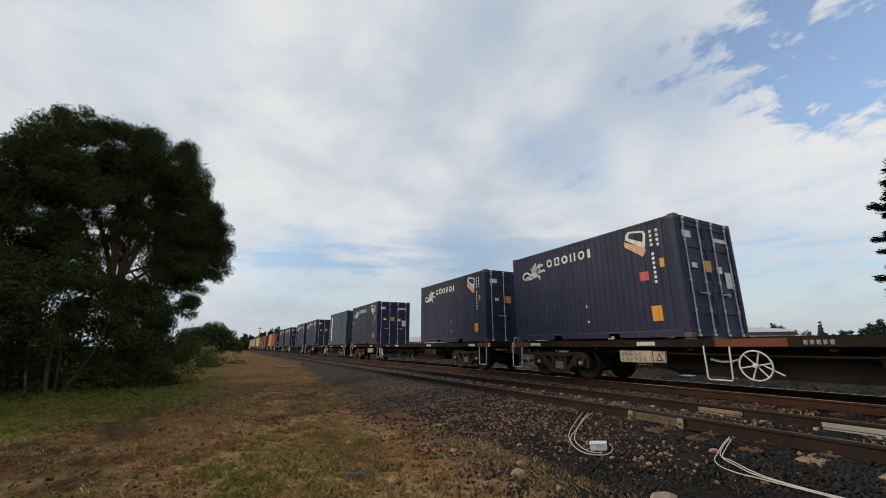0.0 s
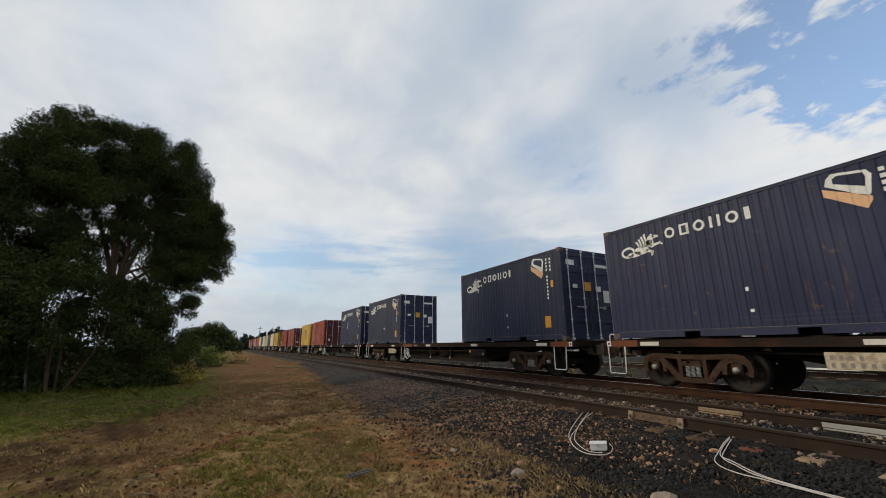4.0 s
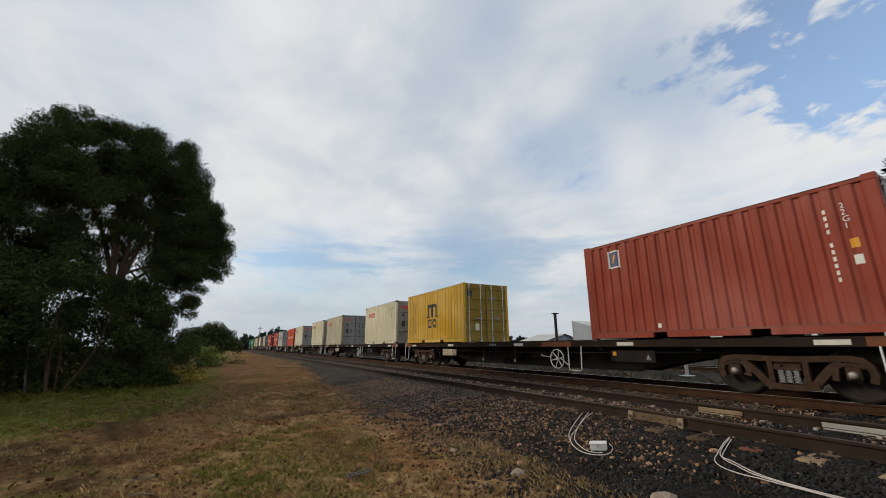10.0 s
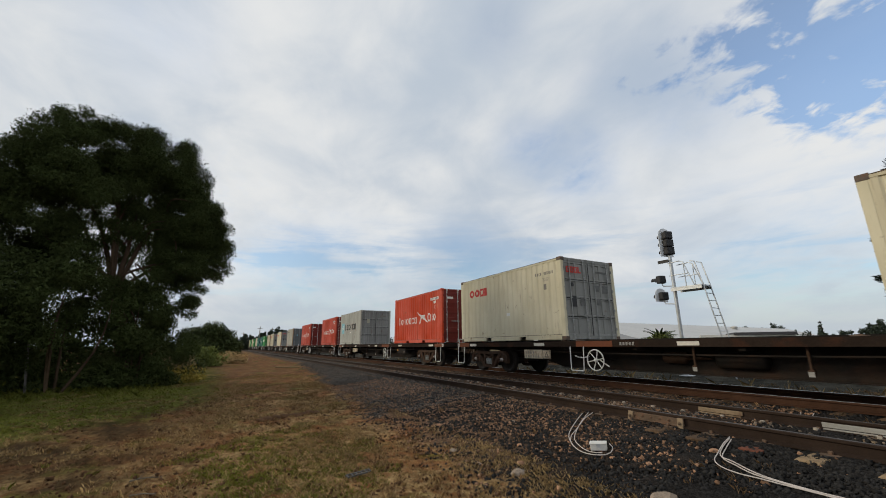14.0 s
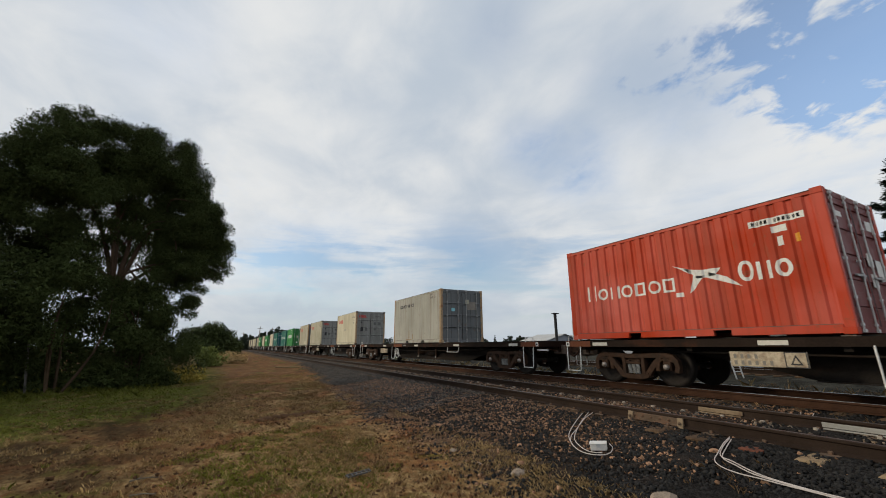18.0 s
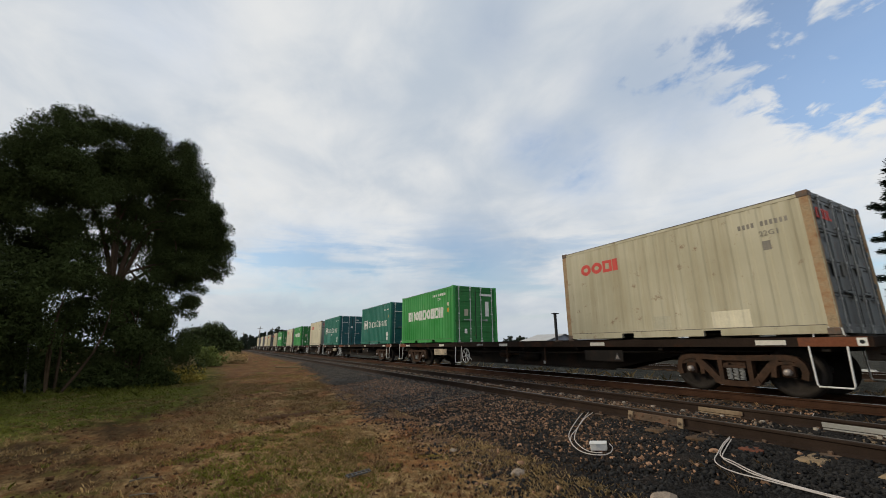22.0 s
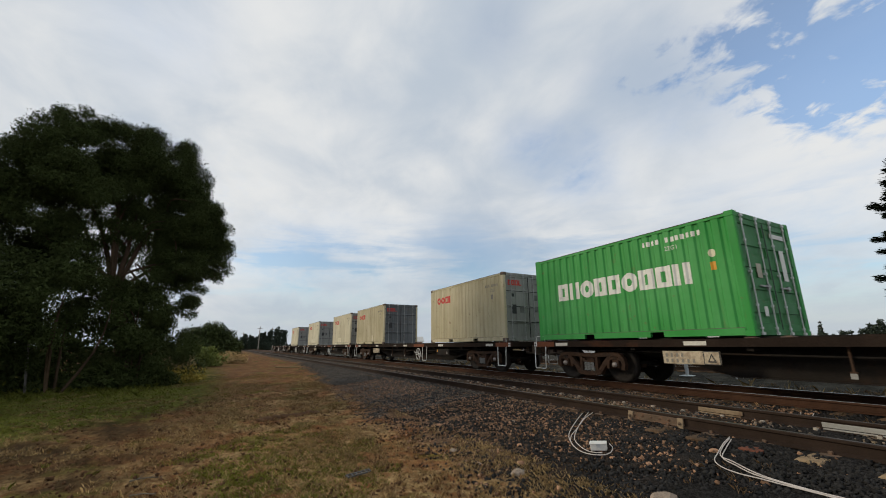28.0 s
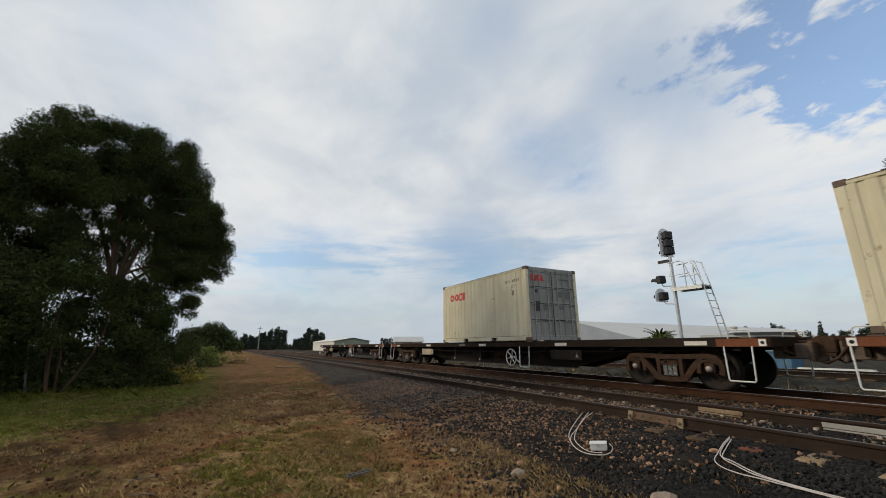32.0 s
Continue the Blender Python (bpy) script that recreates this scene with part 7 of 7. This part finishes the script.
for x, y, lx, lab in ((-6.3, 6.2, .5, "pale wooden board lying between the rails"), (-9.6, 6.9, .4, "pale wooden board lying between the rails")):
    o = thing("loose_board", lab, "board", m=pose(x, y, ht(x, y) + .03, 0, 0, random.Random(int(-x * 10)).uniform(-6, 6)))
    part("plank", Geo().box(-lx, lx, -.05, .05, 0, .04, .008), M["plate"], o)


def boulder(x, y, r, seed, material, label):
    rr = random.Random(seed)
    bm = bmesh.new()
    bmesh.ops.create_icosphere(bm, subdivisions=2, radius=r)
    for v in bm.verts:
        n = noise.noise(v.co * (2.2 / r) + Vector((seed, 0, 0)))
        n += .6 * noise.noise(v.co * (5.5 / r) + Vector((0, seed, 0)))
        v.co = Vector((v.co.x * 1.25, v.co.y * .9, v.co.z * .62)) * (1 + .32 * n)
    me = bpy.data.meshes.new("rock")
    bm.to_mesh(me)
    bm.free()
    me.materials.append(material)
    ob = new("rock", me)
    ob.matrix_basis = pose(x, y, ht(x, y) + r * .22, 0, 0, rr.uniform(0, 360))
    tagged(ob, label, "rock", "loose rocks")


for k, (x, y, r, mt) in enumerate(((-2.58, 3.70, .11, "stone_pale"), (-4.0, 3.16, .08, "stone_pale"), (-5.3, 3.04, .05, "stone_pale"), (-4.25, 3.4, .05, "stone_brown"), (-3.2, 4.4, .04, "stone_brown"), (-2.9, 5.2, .05, "stone_brown"),
                                   (-5.9, 4.6, .035, "stone_pale"), (-4.6, 3.0, .04, "stone_pale"), (-2.2, 4.1, .035, "stone_brown"), (-6.8, 3.6, .045, "stone_brown"))):
    boulder(x, y, r, k + 3, M[mt], "pale broken rock on the ballast" if mt == "stone_pale" else "brown broken rock on the ballast")
M["dead_wood"] = mat("dead_wood", (0.17, 0.145, 0.11), .9, 0, .3, 8, 60, .4, None, 0, 1, spec=.08)
stick = thing("dead_branch", "dry grey broken branch lying on the grass", "branch", m=pose(-5.93, -.62, ht(-5.93, -.62) + .03, 0, 0, 75))
part("wood", Geo().tube([(-.16, 0, 0), (-.07, .03, .015), (.05, -.01, .03), (.15, .05, .01)], .010, 6, .005), M["dead_wood"], stick)
for k in range(4):
    part("twig", Geo().tube([(-.08 + .06 * k, .02, .015), (-.05 + .06 * k, .07 * (-1) ** k, .05)], .005, 5, .002), M["dead_wood"], stick)
br = thing("plastic_bracket", "grey slotted plastic strip lying on dry grass", "debris", m=pose(-4.97, 1.56, ht(-4.97, 1.56) + .03, 8, 0, 108))
M["grey_plastic"] = mat("grey_plastic", (0.09, 0.085, 0.08), .6, 0, .2, 6, 40, .1)
part("edge", Geo().box(-.17, .17, .022, .034, 0, .02, .003), M["grey_plastic"], br)
part("edge", Geo().box(-.17, .13, -.034, -.022, 0, .02, .003), M["grey_plastic"], br)
for k in range(6):
    part("bar", Geo().box(-.165 + .062 * k, -.150 + .062 * k, -.023, .023, .003, .018, .002), M["grey_plastic"], br)
sk = thing("stick", "pale bare stick lying on the grass", "stick", m=pose(-5.33, -.56, ht(-5.33, -.56) + .03, 0, 0, 68))
part("wood", Geo().tube([(-.12, 0, 0), (0, .01, .01), (.12, 0, .005)], .009, 6, .005), M["dead_wood"], sk)
M["dark_earth"] = mat("dark_broken_earth", (0.10, 0.055, 0.030), .95, 0, .35, 9, 40, .8, None, 0, 1, False, .4, spec=.05)
ridge = thing("earth_ridge", "low broken ridge of dark brown earth", "earth", m=pose(-9.88, 1.45, ht(-9.88, 1.45) - .02, 0, 0, 107))
for k in range(9):
    part("clod", Geo().lathe([(.02, -.07), (.12 + .03 * (k % 3), -.05), (.10 + .03 * (k % 2), .0), (.05 + .02 * (k % 3), .02 + .012 * (k % 4)), (0, .03 + .012 * (k % 4))], 9, "z"), M["dark_earth"], ridge, m=pose(-.62 + .155 * k, .03 * math.sin(k * 2.1), .04, 10 * math.sin(k), 8 * math.cos(k * 1.7), 40 * k))
board = thing("plank", "weathered pale plank lying on the dirt", "board", m=pose(-28.4, 4.0, ht(-28.4, 4.0) + .02, 0, 0, 50))
part("wood", Geo().box(-1.1, 1.1, -.1, .1, 0, .07, .01), M["leaf_pale"], board)


# ---------- gravel and grass ----------
def scatter_stones(name, label, n, xr, yr, smin, smax, seed, material, near=1.0):
    r = np.random.RandomState(seed)
    x = xr[1] - (xr[1] - xr[0]) * r.rand(n) ** near
    y = yr[0] + (yr[1] - yr[0]) * r.rand(n) ** (.7 if yr[0] < 3 else 1)
    y = y + .35 * np.sin(x * 1.7) * (y < 3.6) * (yr[0] < 3)
    s = smin + (smax - smin) * r.rand(n) ** 2
    if "dark grey" in label and yr[0] < 3.2:      # the foot of the bank is mostly brown
        ok = (r.rand(n) < .65) | (y > 3.6 + .5 * np.sin(x * 1.9)) | (x > -4.2)
        x, y, s = x[ok], y[ok], s[ok]
        n = len(x)
    if "brown stones mixed" in label:      # they thin out toward the dark new ballast
        ok = r.rand(n) < np.clip((-x - 2.6 + .9 * np.sin(y * 3) + .6 * np.sin(x * 5 + y)) / 4.0, 0, 1)
        x, y, s = x[ok], y[ok], s[ok]
        n = len(x)
    if 2 < yr[0] < 3.2:      # the bank's foot draws back with distance
        ok = y > 2.65 + .1 * np.clip(-x - 6, 0, 24) + r.normal(0, .25, n)
        x, y, s = x[ok], y[ok], s[ok]
        n = len(x)
    cube = np.array([(a, b, c) for a in (-1, 1) for b in (-1, 1) for c in (-1, 1)], float)
    v = cube[None] * (1 + .45 * r.uniform(-1, 1, (n, 8, 3)))
    q = r.normal(0, 1, (n, 4))
    q /= np.linalg.norm(q, axis=1)[:, None]
    w, i, j, k = q.T
    R = np.stack([1 - 2 * (j * j + k * k), 2 * (i * j - k * w), 2 * (i * k + j * w), 2 * (i * j + k * w), 1 - 2 * (i * i + k * k), 2 * (j * k - i * w),
                  2 * (i * k - j * w), 2 * (j * k + i * w), 1 - 2 * (i * i + j * j)], 1).reshape(n, 3, 3)
    v = np.einsum("nij,nkj->nki", R, v * (1, .8, .65)) * s[:, None, None]
    v += np.stack([x, y, height(x, y) + s * .35], 1)[:, None, :]
    f = np.array([(0, 1, 3, 2), (4, 6, 7, 5), (0, 4, 5, 1), (2, 3, 7, 6), (0, 2, 6, 4), (1, 5, 7, 3)])
    F = (f[None] + (np.arange(n) * 8)[:, None, None]).reshape(-1, 4)
    ob = new(name, from_arrays(name, v.reshape(-1, 3), F, material))
    tagged(ob, label, "gravel", kind="stuff")


scatter_stones("ballast_gravel", "dark grey crushed-stone ballast beside the track", 27000, (-10.5, 0.5), (2.5, 5.6), .008, .021, 1, M["stone"], 1.15)
scatter_stones("ballast_gravel", "weathered grey crushed-stone ballast beside the track", 15000, (-32, -8.5), (2.5, 5.8), .010, .024, 9, M["stone_old"], 1.4)
scatter_stones("ballast_gravel", "dark grey crushed-stone ballast between the rails", 16000, (-26, 0.5), (5.6, 9.4), .008, .021, 2, M["stone"], 1.3)
scatter_stones("brown_gravel", "brown stones mixed into the ballast bank", 17000, (-15, -2.2), (2.2, 5.6), .006, .020, 3, M["stone_brown"], 1.2)
scatter_stones("pale_gravel", "pale stones scattered over the ballast", 3400, (-24, -6.5), (2.6, 9.0), .006, .020, 4, M["stone_pale"], 1.3)
scatter_stones("brown_gravel", "brown and grey stones between the rails", 5000, (-24, -3.2), (5.9, 9.3), .008, .022, 41, M["stone_brown"], 1.2)
scatter_stones("ballast_gravel", "weathered grey ballast between the rails", 5000, (-26, -4.0), (5.9, 9.3), .008, .022, 42, M["stone_old"], 1.2)
scatter_stones("pale_gravel", "pale stones and litter between the near rails", 800, (-22, -1.5), (5.95, 7.36), .008, .026, 6, M["stone_pale"], 1.2)
scatter_stones("brown_gravel", "rust-brown stones scattered over the dark ballast", 140, (-6, 0), (3.0, 5.8), .008, .028, 5, M["stone_brown"], 1.0)


scatter_stones("earth_clods", "small brown clods of loose earth among the grass", 5200, (-15, -2.8), (-4.5, 2.7), .006, .022, 8, M["dark_earth"], 1.5)


def scatter_grass(name, label, n, xr, yr, hmin, hmax, seed, material, near=1.3, blades=7, keep=None, wide=.0027):
    r = np.random.RandomState(seed)
    x = xr[1] - (xr[1] - xr[0]) * r.rand(n) ** near
    y = yr[0] + (yr[1] - yr[0]) * r.rand(n)
    if keep is not None:
        ok = keep(x, y, r.rand(n))
        x, y = x[ok], y[ok]
        n = len(x)
    x = np.repeat(x, blades) + r.normal(0, .035, n * blades)
    y = np.repeat(y, blades) + r.normal(0, .035, n * blades)
    m = len(x)
    h = hmin + (hmax - hmin) * r.rand(m) ** 2
    a = r.uniform(0, 2 * np.pi, m)
    lean = h * r.uniform(.3, 1.3, m)
    p = np.stack([x, y, height(x, y) - .01], 1)
    side = np.stack([-np.sin(a), np.cos(a), np.zeros(m)], 1) * wide
    tip = p + np.stack([np.cos(a) * lean, np.sin(a) * lean, h], 1)
    mid = p + np.stack([np.cos(a) * lean * .35, np.sin(a) * lean * .35, h * .65], 1)
    v = np.stack([p - side, p + side, mid + side * .8, tip, mid - side * .8], 1).reshape(-1, 3)
    F = np.arange(m * 5).reshape(m, 5)
    ob = new(name, from_arrays(name, v, F, material))
    tagged(ob, label, "grass", kind="stuff")


def patchy(x, y, q):
    return np.sin(x * 1.1 + 2 * np.sin(y * .9)) + np.sin(y * 2.7 + x * .4) + .7 * np.sin(x * 4.1 + y * 3.0) + 1.4 * q > 1.0 + np.clip(-y * .9, 0, 1.2)


scatter_grass("dry_grass", "short dry yellow grass on the earth", 42000, (-26, -2.5), (-5, 3.6), .008, .065, 11, M["grass_dry"], 1.7, 9, patchy)
scatter_grass("brown_grass", "dead brown grass and litter on the earth", 13000, (-20, -2.5), (-5, 3.8), .006, .05, 19, M["grass_dead"], 1.7, 8, lambda x, y, q: q > np.clip(-y * .6 - .1, 0, .7))
scatter_grass("green_grass", "short green grass on the earth", 13000, (-28, -3.5), (-8, -1.0), .01, .06, 12, M["grass_green"], 1.3, 8, lambda x, y, q: -x - 1.3 * y - 13.2 + 1.6 * np.sin(x * 1.3 + y) + .8 * np.sin(y * 2.7 - x) > 2.2 * q)
scatter_grass("green_grass", "patches of green grass among the dry", 8000, (-9, -3.0), (-1.0, 2.2), .008, .045, 13, M["grass_green"], 1.4, 9, lambda x, y, q: np.sin(x * .9 + 1) + np.sin(y * 1.6) + .5 * np.sin(x * 5 + y * 4) > .6)
scatter_grass("long_grass", "long rank grass under the trees", 500, (-21, -15.5), (-10, -2.2), .05, .22, 14, M["grass_green"], .8, 9, None, .004)
scatter_grass("weeds", "dry weeds beside the rails", 150, (-22, -1.5), (7.9, 9.2), .03, .10, 15, M["grass_dead"], 1.2, 6, None, .0025)
scatter_grass("weeds", "dry brown weeds on the ballast bank", 300, (-14, -2.2), (2.4, 5.4), .02, .09, 16, M["grass_dead"], 1.3, 10, lambda x, y, q: np.sin(x * 2.3) + np.sin(y * 3.1) > .5)
scatter_grass("grass_tufts", "tufts of taller dry grass on the earth", 1500, (-16, -3.0), (-4, 2.9), .02, .07, 17, M["grass_dry"], 1.4, 26, lambda x, y, q: np.sin(x * 1.9 + y) + np.sin(y * 2.3 - x * .7) + q > .9)
scatter_grass("grass_tufts", "tufts of taller green grass on the earth", 800, (-18, -3.5), (-7, 1.5), .02, .07, 18, M["grass_green"], 1.3, 26, lambda x, y, q: (-x - 1.3 * y - 12.6 > 1.5 * q) | (q < .12))
scatter_grass("verge_weeds", "rank weeds and dry grass behind the main line", 900, (-34, 3), (12.2, 16.4), .03, .10, 21, M["grass_dead"], 1.2, 8, lambda x, y, q: np.sin(x * .8) + np.sin(y * 2 + x) + 1.5 * q > .2, .004)
scatter_grass("verge_weeds", "dry yellow stalks behind the main line", 160, (-34, 3), (11.8, 15.5), .08, .36, 22, M["grass_dry"], 1.2, 7, None, .003)
scatter_grass("green_grass", "a patch of thicker green grass in the dry ground", 3200, (-6.6, -3.6), (-.5, 1.6), .008, .045, 24, M["grass_green"], 1.0, 8, lambda x, y, q: ((x + 5.0) / 1.4) ** 2 + ((y - .6) / .9) ** 2 + .5 * np.sin(x * 5) * np.sin(y * 6) < 1.2 * q)


motions()
